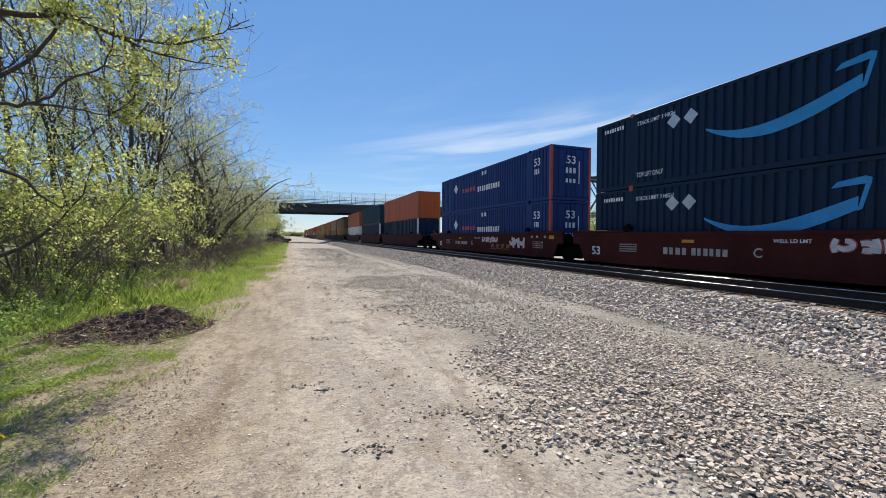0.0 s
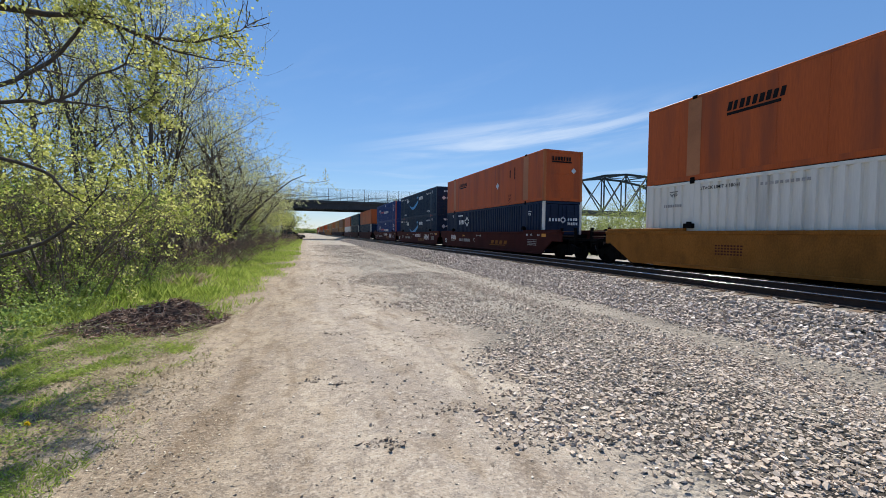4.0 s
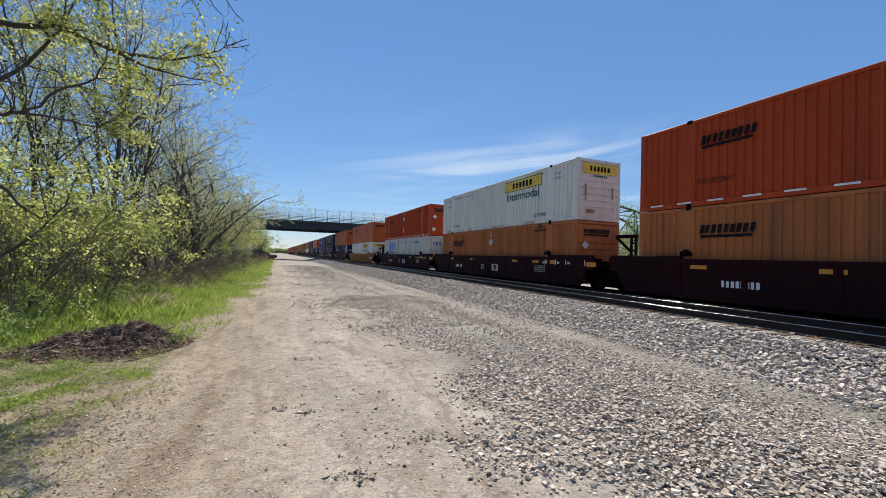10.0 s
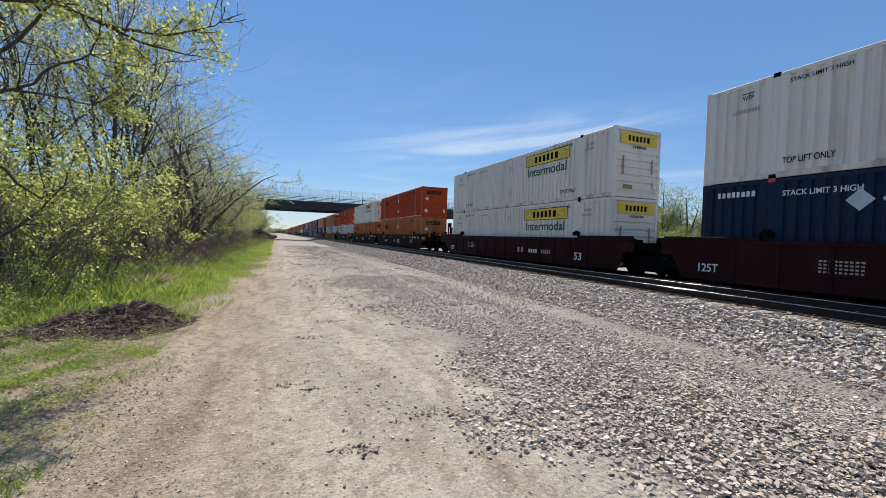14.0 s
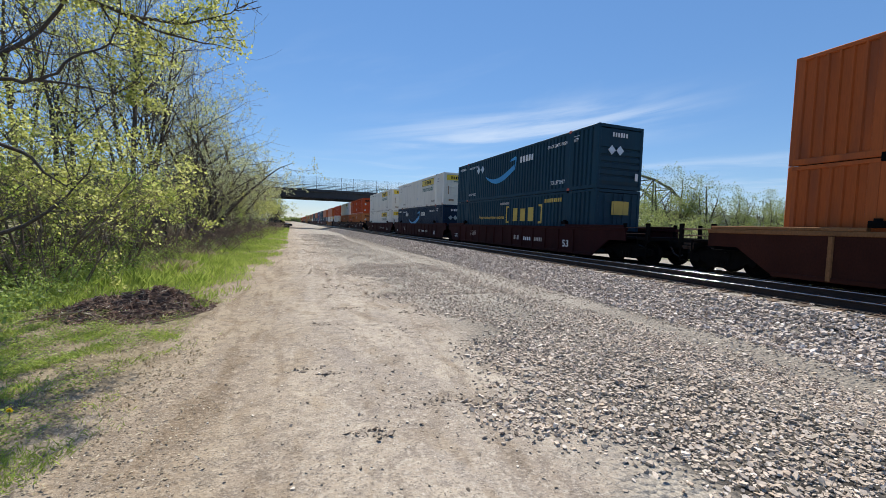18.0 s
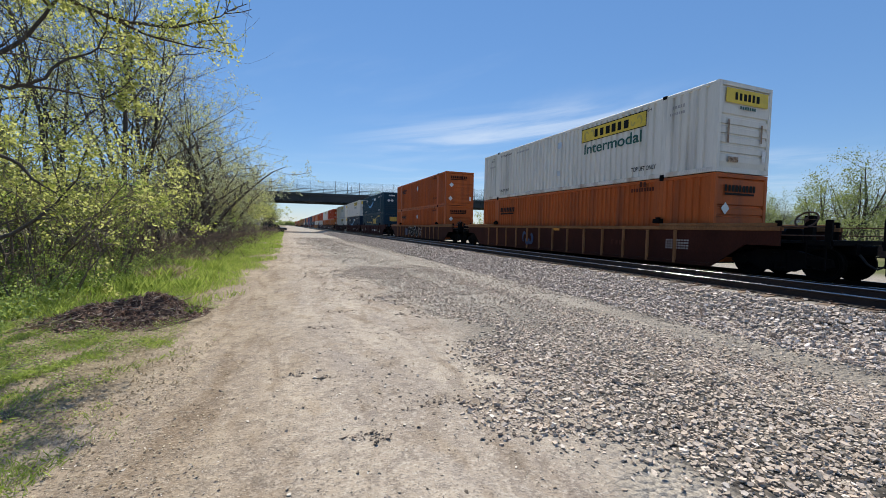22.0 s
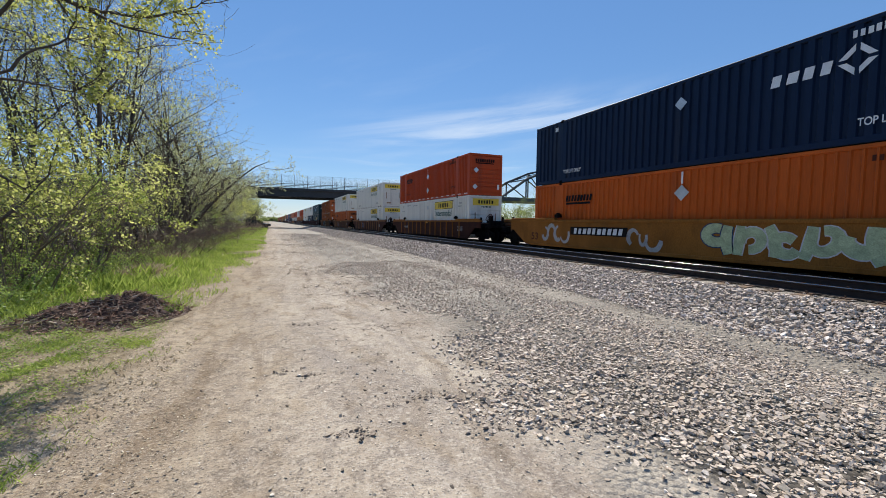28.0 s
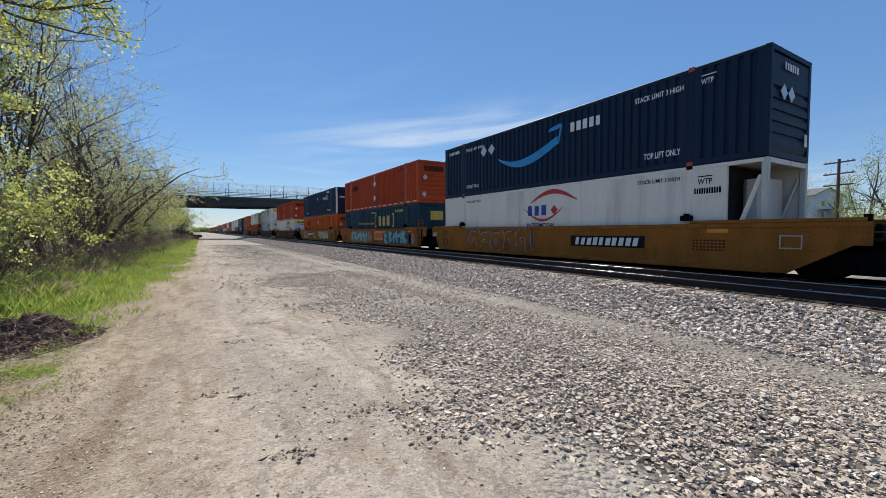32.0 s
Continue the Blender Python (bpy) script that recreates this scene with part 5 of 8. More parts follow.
def well_car(spec, gap_far, gap_near, detail=True):
    """One well-car platform. Its origin lies on the track's centre line at rail height, at the well's middle."""
    paint, chord, style = M[spec["paint"]], M[spec.get("chord", spec["paint"])], spec["style"]
    car = thing("well_car", spec["label"], "rail car", group="well cars of the train")
    half = LENGTH / 2
    ends = {}
    for sy, gap in ((1, gap_far), (-1, gap_near)):
        ends[sy] = (0.5 * gap - 0.42) if gap < 5 else 2.0  # how far the side wall runs past the container
    yf, yn = half + ends[1], -half - ends[-1]
    zb, zt = 0.19, 1.42
    cut = 0.72
    for sx in (-1, 1):
        inner, outer = sx * (SILL_X - 0.10), sx * (SILL_X - 0.03)
        (na, nb), (fa, fb) = [(0.42, 0.8) if g < 5 else (0.3, 1.5) if spec["paint"] == "car_yellow" else (0.9, 1.9) for g in (gap_near, gap_far)]
        o = [(yn, 0.92), (yn + na, 0.92), (yn + nb, zb), (yf - fb, zb), (yf - fa, 0.92), (yf, 0.92), (yf, zt), (yn, zt)]
        part("side_wall", once(("wall", spec["paint"], round(yn, 1), round(yf, 1)), lambda: Mesh().prism(o, -0.035, 0.035, "x").data("side_wall", paint)), None, car, m=pose(sx * (SILL_X - 0.065), 0, 0))
        part("top_chord", once(("chord", chord.name, round(yn, 1), round(yf, 1)), lambda: Mesh().box(-0.09, 0.09, yn, yf, zt - 0.09, zt + 0.035, c=0.015).data("top_chord", chord)), None, car, m=pose(sx * (SILL_X - 0.09), 0, 0))
        part("bottom_chord", once(("bchord", spec["paint"], round(yn + yf, 1)), lambda: Mesh().box(-0.06, 0.06, yn + 1.9, yf - 1.9, zb - 0.02, zb + 0.10, c=0.012).data("bottom_chord", paint)), None, car, m=pose(sx * (SILL_X - 0.06), 0, 0))
        # raised end pieces of the chord
        for e0, e1 in ((yn + 0.1, -6.25), (6.25, yf - 0.1)):
            part("raised_chord", once(("raised", chord.name, round(e0, 1), round(e1, 1)), lambda: Mesh().box(-0.085, 0.085, e0, e1, zt + 0.037, zt + 0.13, c=0.015).data("raised_chord", chord)), None, car, m=pose(sx * (SILL_X - 0.09), 0, 0))
        if style == "ribbed" and (detail or sx < 0):
            rib = once(("rib", spec["paint"], chord.name), lambda: Mesh().prism([(-0.06, 0), (0.06, 0), (0.04, 0.055), (-0.04, 0.055)], 0.20, zt - 0.1, "z").data("rib", chord))
            for k in range(13):
                part("rib", rib, None, car, m=pose(sx * (SILL_X - 0.032), -6.9 + k * 1.15, 0, 0, 0, 90 if sx < 0 else -90))
        elif style == "recessed" and (detail or sx < 0):
            rib = once(("ridge", spec["paint"]), lambda: Mesh().prism([(-0.10, 0), (0.10, 0), (0.09, 0.03), (-0.09, 0.03)], 0.20, zt - 0.1, "z").data("rib", paint))
            for k in range(7):
                part("rib", rib, None, car, m=pose(sx * (SILL_X - 0.032), -6.3 + k * 2.1, 0, 0, 0, 90 if sx < 0 else -90))
        for k, y in enumerate((-6.1, 6.1)):
            part("guide", once(("guide",), lambda: Mesh().box(-0.10, 0.10, -0.14, 0.14, 0, 0.16, c=0.02).box(-0.06, 0.06, -0.06, 0.06, 0.16, 0.22).data("guide", M["iron"])), None, car, m=pose(sx * (SILL_X - 0.1), y, zt + 0.13))
    teeth = []
    for k in range(9):
        y = -7.2 + k * 1.8
        teeth += [(y - 0.15, 0.235), (y - 0.15, 0.285), (y + 0.15, 0.285), (y + 0.15, 0.235)]
    floor = Mesh().prism([(-7.5, 0.20), (7.5, 0.20), (7.5, 0.235)] + teeth[::-1] + [(-7.5, 0.235)], -1.4, 1.4, "x")
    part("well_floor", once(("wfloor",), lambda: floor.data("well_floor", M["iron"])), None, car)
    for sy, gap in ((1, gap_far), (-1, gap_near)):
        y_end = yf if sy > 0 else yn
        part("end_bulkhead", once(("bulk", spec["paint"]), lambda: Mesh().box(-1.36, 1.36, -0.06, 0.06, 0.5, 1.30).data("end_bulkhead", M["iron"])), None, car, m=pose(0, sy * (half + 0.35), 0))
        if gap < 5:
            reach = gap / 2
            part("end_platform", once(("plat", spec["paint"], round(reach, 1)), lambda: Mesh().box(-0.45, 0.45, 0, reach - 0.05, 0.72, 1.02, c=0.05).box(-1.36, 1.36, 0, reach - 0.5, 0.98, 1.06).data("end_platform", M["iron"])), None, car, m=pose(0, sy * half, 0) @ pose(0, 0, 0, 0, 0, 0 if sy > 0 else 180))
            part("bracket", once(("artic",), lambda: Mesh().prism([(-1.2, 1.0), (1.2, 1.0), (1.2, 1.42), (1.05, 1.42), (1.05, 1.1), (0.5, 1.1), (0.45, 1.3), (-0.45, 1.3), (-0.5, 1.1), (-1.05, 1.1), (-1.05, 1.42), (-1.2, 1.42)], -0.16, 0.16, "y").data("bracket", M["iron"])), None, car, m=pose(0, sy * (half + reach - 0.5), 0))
            if spec.get("frame"):  # braced stand on the far side
                post_y = -half - 0.95 if sy < 0 else half + 0.30
                st = Mesh().box(-0.05, 0.05, -0.17, -0.09, 1.0, 2.55).box(-0.05, 0.05, 0.09, 0.17, 1.0, 2.55).box(-0.07, 0.07, -0.2, 1.05, 2.42, 2.58, c=0.01)
                for k in range(4):
                    st.box(-0.04, 0.04, -0.12, 0.12, 1.15 + 0.33 * k, 1.22 + 0.33 * k)
                st.tube((0, 0.95, 2.42), (0, 0.1, 1.75), 0.06, n=6)
                part("braced_stand", once(("stand", spec["paint"]), lambda: st.data("braced_stand", paint)), None, car, "upright braced end stand", pose(1.2, post_y, 0))
            if sy < 0:
                truck(pose(0, -half - reach, 0), car)
        else:
            e = half + 3.15
            turn = pose(0, 0, 0, 0, 0, 0 if sy > 0 else 180)
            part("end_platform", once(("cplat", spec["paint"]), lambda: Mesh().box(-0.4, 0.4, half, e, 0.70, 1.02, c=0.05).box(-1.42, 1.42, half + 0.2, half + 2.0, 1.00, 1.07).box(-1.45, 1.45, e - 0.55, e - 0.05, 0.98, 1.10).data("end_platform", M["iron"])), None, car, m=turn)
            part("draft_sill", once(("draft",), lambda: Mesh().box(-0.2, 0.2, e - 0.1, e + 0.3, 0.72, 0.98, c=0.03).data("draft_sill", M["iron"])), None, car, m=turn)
            part("coupler", once(("coupler",), lambda: Mesh().box(-0.09, 0.09, e + 0.25, e + 0.44, 0.76, 0.94, c=0.03).box(-0.17, 0.17, e + 0.40, e + 0.53, 0.70, 1.0, c=0.05).data("coupler", M["spike"])), None, car, "rusty knuckle coupler", turn)
            hose = Mesh()
            pts = [(0.35, e + 0.05, 0.75), (0.38, e + 0.22, 0.52), (0.33, e + 0.38, 0.40), (0.25, e + 0.5, 0.48)]
            for p, q in zip(pts, pts[1:]):
                hose.tube(p, q, 0.028, n=6)
            part("air_hose", once(("hose",), lambda: hose.data("air_hose", M["tyre"])), None, car, "black air hose", turn)
            for sx in (-1, 1):
                for y in (e - 0.12, e - 1.25):
                    part("corner_stanchion", once(("stan", chord.name), lambda: Mesh().box(-0.05, 0.05, -0.07, 0.07, 0.9, 1.62, c=0.012).data("corner_stanchion", M["iron"])), None, car, m=turn @ pose(sx * 1.38, y, 0))
                part("grab_rail", once(("grab",), lambda: Mesh().tube((0, -1.2, 1.45), (0, 0, 1.45), 0.02, n=6).tube((0, -1.2, 1.22), (0, 0, 1.22), 0.018, n=6).data("grab_rail", M["spike"])), None, car, m=turn @ pose(sx * 1.40, e - 0.08, 0))
                step = Mesh()
                for z in (0.35, 0.62, 0.88):
                    step.box(-0.02, 0.02, -0.2, 0.2, z, z + 0.03)
                step.box(-0.02, 0.02, -0.22, -0.19, 0.33, 1.0).box(-0.02, 0.02, 0.19, 0.22, 0.33, 1.0)
                part("step", once(("step",), lambda: step.data("step", M["iron"])), None, car, m=turn @ pose(sx * 1.42, e - 0.35, 0))
            part("cross_walk", once(("xwalk",), lambda: Mesh().box(-1.4, 1.4, -0.25, 0.25, 1.02, 1.06).data("cross_walk", M["iron"])), None, car, m=turn @ pose(0, e - 0.35, 0))
            if spec.get("frame"):
                fr, hoop = Mesh(), Mesh()
                for y in (-0.24, 0.24):  # two upright channels with a lattice of holes, a plate on top
                    fr.box(-0.06, 0.06, y - 0.045, y + 0.045, 1.05, 2.62)
                    for k in range(7):
                        fr.box(-0.10, 0.10, y - 0.075, y + 0.075, 1.12 + k * 0.19, 1.20 + k * 0.19)
                fr.box(-0.07, 0.07, -0.30, 0.30, 2.32, 2.66).box(-0.03, 0.03, -0.24, 0.24, 1.9, 1.95).box(-0.03, 0.03, -0.24, 0.24, 1.5, 1.55)
                for y in (0.0, 1.1, 1.75):
                    hoop.box(-0.045, 0.045, y - 0.055, y + 0.055, 1.0, 2.22)
                hoop.box(-0.03, 0.03, 0.0, 1.75, 2.17, 2.24)
                for y in (1.06, 1.14):
                    hoop.tube((0, y, 2.2), (0, y, 2.5), 0.016, n=6)
                hoop.tube((0, 1.06, 2.5), (0, 1.14, 2.5), 0.016, n=6)
                for y, lean in ((1.3, 0.12), (1.82, 0.16)):
                    hoop.tube((0.05, y, 2.12), (0.05, y + lean, 1.1), 0.018, n=6)
                part("end_rail", once(("hoop", spec["paint"]), lambda: hoop.data("end_rail", paint)), None, car, "dark upright end rail", turn @ pose(-1.2, half + 1.55, 0))
                part("end_ladder", once(("ladder", spec["paint"]), lambda: fr.data("ladder_frame", paint)), None, car, "upright lattice end ladder", turn @ pose(-1.2, half + 0.95, 0))
            if (sy > 0) == (spec["paint"] in ("dark_brown", "oxide_red")):
                wheel = part("brake_wheel", once(("bwheel",), lambda: Mesh().ring(0.25, 0.024, 22, 6).tube((-0.25, 0, 0), (0.25, 0, 0), 0.012, n=5).tube((0, -0.25, 0), (0, 0.25, 0), 0.012, n=5).turned([(0.05, -0.03), (0.05, 0.04)], 10).data("brake_wheel", M["spike"])), None, car, "hand brake wheel", turn @ pose(-1.1 * sy, half + 2.4, 1.64, 0, 55, 0))
                part("brake_stand", once(("bstand", spec["paint"]), lambda: Mesh().box(-0.12, 0.12, -0.1, 0.1, 1.05, 1.75, c=0.03).data("brake_stand", M["iron"])), None, car, m=turn @ pose(-0.92 * sy, half + 2.4, 0))
                part("brake_gear", once(("bgear",), lambda: Mesh().tube((-0.5, half + 1.2, 1.25), (0.5, half + 1.2, 1.25), 0.17, n=14).box(-0.3, 0.3, half + 1.5, half + 1.9, 1.07, 1.4, c=0.04).data("brake_gear", M["iron"])), None, car, "brake cylinder and valve", turn)
            truck(turn @ pose(0, half + 1.75, 0), car)
    if detail:
        loop = Mesh().tube((0, 0, 1.45), (0, 0, 2.0), 0.02, n=6).tube((0, 0, 2.0), (0, -0.6, 2.0), 0.02, n=6).tube((0, -0.6, 2.0), (0, -0.6, 1.45), 0.02, n=6).tube((0, 0, 1.75), (0, -0.6, 1.75), 0.016, n=6)
        if spec.get("ladder"):
            rungs = Mesh().box(-0.02, 0.02, -0.28, -0.25, 0.3, 1.45).box(-0.02, 0.02, 0.25, 0.28, 0.3, 1.45)
            for k in range(5):
                rungs.box(-0.025, 0.025, -0.26, 0.26, 0.35 + 0.24 * k, 0.38 + 0.24 * k)
            part("side_ladder", once(("rungs",), lambda: rungs.data("side_ladder", M["iron"])), None, car, m=pose(-SILL_X - 0.02, -half - 0.55, 0))
        if spec.get("ladder"):
            part("grab_loop", once(("loop", spec["paint"]), lambda: loop.data("grab_loop", paint)), None, car, m=pose(-SILL_X + 0.09, -half - 0.22, 0))
        for name, kind, args, u, v, mk in spec.get("marks", ()):
            out = 0.045 if style == "ribbed" else 0.004
            place = Matrix.Translation((-SILL_X + 0.03 - 0.004 - (0.052 if style == "ribbed" and "graffiti" in name else 0), half - u, v)) @ SIDE_TURN @ pose(0, 0, 0.0035 if name in ("number_mark", "sign_mark") else 0.0)
            if kind == "text":
                part(name, with_paint(lettering(*args), M[mk]), None, car, m=place)
            else:
                marking(name, kind, args, mk, car, place)
    return car


def lines(mk, u):
    return [("small_writing", "bars", (0.9, 0.05, 9, 0, s), u, 0.95 - 0.09 * s, mk) for s in range(4)]


SIZES = [("size_mark", "text", (s, 0.12, w), u, 1.12, "mark_white") for s, w, u in (("20 40", 0.5, 13.85), ("45", 0.2, 15.0), ("48", 0.2, 15.75))] + [
    ("size_tick", "plate", (0.05, 0.26), u, 1.08, "mark_white") for u in (14.1, 14.9, 15.65, 16.9)]
YELLOWS = [("reflector", "plate", (0.55, 0.12), u, 1.14, "mark_orange") for u in (2.2, 5.6, 11.0, 13.0)]
RED_WELL = dict(paint="oxide_red", style="smooth", label="oxide red well car with white stencilled markings", marks=tuple([
    ("writing", "text", ("53", 0.36, 0.5), 0.0, 0.50, "mark_white"), ("number_mark", "bars", (1.0, 0.24, 4, 0, 2), 3.65, 0.66, "mark_grey"), ("number_mark", "bars", (1.25, 0.24, 6, 0, 2), 4.75, 0.66, "mark_grey"), ("writing", "text", ("C", 0.28, 0.24), 6.7, 0.68, "mark_grey"),
    ("reflector", "plate", (0.45, 0.1), 4.4, 1.08, "mark_orange"), ("graffiti", "bubble", (2.3, 0.42, 5, 12, 0.03), 8.5, 0.86, "spray_red"), ("graffiti", "bubble", (2.3, 0.42, 5, 12, 0.0), 8.5, 0.86, "spray_white"), ("graffiti", "bubble", (1.75, 0.75, 3, 5, 0.03), 12.3, 0.52, "spray_red"), ("graffiti", "bubble", (1.75, 0.75, 3, 5, 0.0), 12.3, 0.52, "spray_white"), ("emblem", "bars", (2.7, 0.24, 4, 0.10, 7), 9.75, 0.55, "chord_brown"), ("emblem", "plate", (2.6, 0.05), 9.7, 0.46, "chord_brown"),
    ("size_mark", "text", ("40", 0.12, 0.22), 14.6, 1.2, "mark_white"), ("size_mark", "text", ("45", 0.12, 0.22), 15.1, 1.2, "mark_white"), ("size_mark", "text", ("53", 0.12, 0.22), 15.85, 1.2, "mark_white"), ("weight_plate", "plate", (0.42, 0.2), 16.3, 1.15, "mark_orange")] + [("small_writing", "bars", (1.0, 0.05, 9, 0, s), 14.8, 0.95 - 0.1 * s, "mark_grey") for s in range(4)] + lines("mark_grey", 1.6) + [("writing", "text", ("WELL LD LMT", 0.10, 0.9), 7.2, 1.12, "mark_white")]))
RED_PLAIN = dict(RED_WELL, label="oxide red well car with a worn gold emblem", marks=tuple([m for m in RED_WELL["marks"] if m[0] not in ("graffiti", "emblem")] + [
    ("graffiti", "bubble", (1.1, 0.46, 3, 12, 0.03), 1.7, 0.78, "spray_red"), ("graffiti", "bubble", (1.1, 0.46, 3, 12, 0.0), 1.7, 0.78, "spray_white"), ("emblem", "bars", (2.6, 0.24, 4, 0.10, 7), 9.75, 0.62, "car_yellow"), ("emblem", "plate", (2.4, 0.05), 9.6, 0.53, "car_yellow")]))
YELLOW_WELL = dict(paint="car_yellow", style="smooth", frame=False, label="weathered yellow-brown well car", marks=tuple([
    ("emblem", "bars", (1.5, 0.38, 3, 0, 2), 9.5, 0.62, "mark_dark"), ("writing", "text", ("53", 0.34, 0.5), 15.2, 0.55, "mark_black"), ("number_plate", "plate", (0.9, 0.24), 16.0, 0.75, "mark_white"), ("number_mark", "bars", (1.1, 0.2, 5), 12.2, 0.95, "mark_dark")] + lines("mark_dark", 3.0)))
MAROON_WELL = dict(paint="maroon", style="recessed", frame=True, label="dark maroon well car with large white number and size marks", marks=tuple([
    ("writing", "text", ("53", 0.40, 0.82), 8.6, 0.55, "mark_white"), ("number_mark", "bars", (1.1, 0.20, 8), 3.2, 0.62, "mark_white"), ("frame_mark", "frame", (0.26, 0.3, 0.03), 7.3, 0.6, "mark_white"), ("weight_plate", "plate", (0.7, 0.2), 14.2, 1.1, "mark_orange"),
    ("weight_plate", "plate", (0.62, 0.2), 17.0, 1.05, "mark_orange")] + SIZES + YELLOWS + lines("mark_grey", 13.2)))
CORAL_WELL = dict(paint="dark_brown", style="ribbed", chord="dark_brown", label="dark brown ribbed well car with white stencilling", marks=tuple([
    ("writing", "text", ("53", 0.34, 0.48), 14.15, 0.45, "mark_white"), ("emblem", "bars", (0.7, 0.26, 2), 9.45, 0.62, "mark_grey"), ("number_mark", "bars", (0.8, 0.2, 4), 10.55, 0.62, "mark_white"), ("number_mark", "bars", (0.8, 0.2, 5), 11.65, 0.62, "mark_grey"), ("writing", "text", ("125T", 0.26, 0.62), 0.1, 0.45, "mark_white")] + lines("mark_grey", 3.2)))
GRAFFITI_WELL = dict(paint="rust_brown", style="ribbed", chord="chord_brown", label="rust brown ribbed well car with black and pale graffiti", marks=tuple([
    ("graffiti", "bubble", (3.4, 0.98, 4, 31, 0.07), 5.85, 0.36, "mark_grey"), ("graffiti", "bubble", (3.4, 0.98, 4, 31, 0.0), 5.85, 0.36, "mark_black"), ("tag", "swirl", (0.85, 0.28, 4, 7), 9.3, 0.98, "mark_grey"), ("tag", "swirl", (0.8, 0.26, 3, 8), 9.3, 0.68, "mark_grey"), ("tag", "swirl", (0.75, 0.24, 3, 6), 9.3, 0.40, "mark_grey"), ("graffiti", "plate", (0.8, 0.7), 4.6, 0.4, "spray_blue")]))
RUST_WELL = dict(paint="rust_brown", style="ribbed", chord="chord_brown", label="rust brown ribbed well car with ochre chord", marks=tuple([
    ("graffiti", "swirl", (0.9, 0.8, 3, 4), 5.4, 0.4, "spray_blue"), ("reflector", "plate", (0.6, 0.12), 8.0, 1.22, "mark_orange"), ("number_mark", "bars", (0.9, 0.2, 4), 12.0, 0.7, "mark_dark")] + lines("mark_grey", 14.6)))
OCHRE_WELL = dict(RUST_WELL, paint="rust_brown", chord="car_yellow", label="brown ribbed well car with yellow chord and number plate bars", marks=tuple([("number_plate", "plate", (1.35, 0.25), 1.9, 0.72, "mark_black"), ("number_mark", "bars", (1.2, 0.17, 9), 1.98, 0.76, "mark_grey")]) + RUST_WELL["marks"][1:])


def piece(u, v, w, h, n, seed, line, fill):
    """One sprayed piece: its outline, then its filling."""
    return [("graffiti", "bubble", (w, h, n, seed, 0.035), u, v, line), ("graffiti", "bubble", (w, h, n, seed, 0.0), u, v, fill)]


SPRAYED = lambda label, extra: dict(ladder="number plate" not in label, paint="car_yellow", style="smooth", label=label, marks=tuple(extra + [("reflector", "plate", (0.55, 0.1), 14.8, 1.2, "mark_orange"), ("writing", "text", ("53", 0.36, 0.55), 0.0, 0.45, "mark_dark")] + lines("mark_dark", 14.4)))
SPRAY_A = SPRAYED("yellow-brown well car with pale green graffiti", [("number_plate", "plate", (3.2, 0.36), 2.95, 0.78, "mark_black"), ("number_mark", "bars", (2.8, 0.25, 10, 0.05), 3.15, 0.83, "mark_white"), ("graffiti", "swirl", (1.9, 0.85, 4, 3), 0.9, 0.36, "mark_grey"), ("graffiti", "swirl", (1.3, 0.8, 3, 13), 6.2, 0.36, "mark_grey")] + piece(9.1, 0.30, 0.95, 1.06, 1, 9, "spray_blue", "spray_lime") + piece(10.0, 0.30, 3.3, 1.06, 4, 21, "spray_white", "spray_lime"))
SPRAY_B = SPRAYED("yellow-brown well car with red, white and teal graffiti", [("graffiti_ground", "cloud", (5.6, 1.06, 7, 4), 2.2, 0.26, "spray_pink")] + piece(2.7, 0.30, 4.1, 1.04, 5, 11, "mark_black", "spray_teal") + [("sign", "plate", (2.35, 0.72), 8.42, 0.56, "mark_orange"), ("sign_mark", "bars", (1.9, 0.42, 3, 0, 2), 8.62, 0.72, "mark_red"), ] + [("graffiti_ground", "cloud", (5.0, 1.10, 4, 9), 10.3, 0.25, "spray_blue"), ("graffiti_ground", "cloud", (0.9, 0.8, 2, 3), 15.0, 0.35, "spray_pink")] + piece(10.6, 0.28, 4.2, 1.08, 5, 17, "spray_blue", "spray_teal"))
SPRAY_C = SPRAYED("yellow-brown well car with outlined graffiti and number plate bars", [("number_plate", "plate", (3.1, 0.40), 9.8, 0.68, "mark_black"), ("number_mark", "bars", (2.7, 0.28, 10, 0.06), 10.0, 0.74, "mark_white"), ("frame_mark", "frame", (0.46, 0.34, 0.03), 16.5, 0.80, "mark_grey"), ("size_mark", "text", ("125T", 0.20, 0.55), -1.22, 0.98, "mark_white"), ("graffiti_shadow", "bubble", (4.9, 1.12, 5, 41, 0.10), 2.75, 0.30, "spray_blue")] + piece(2.8, 0.28, 4.8, 1.12, 5, 41, "mark_grey", "car_yellow"))

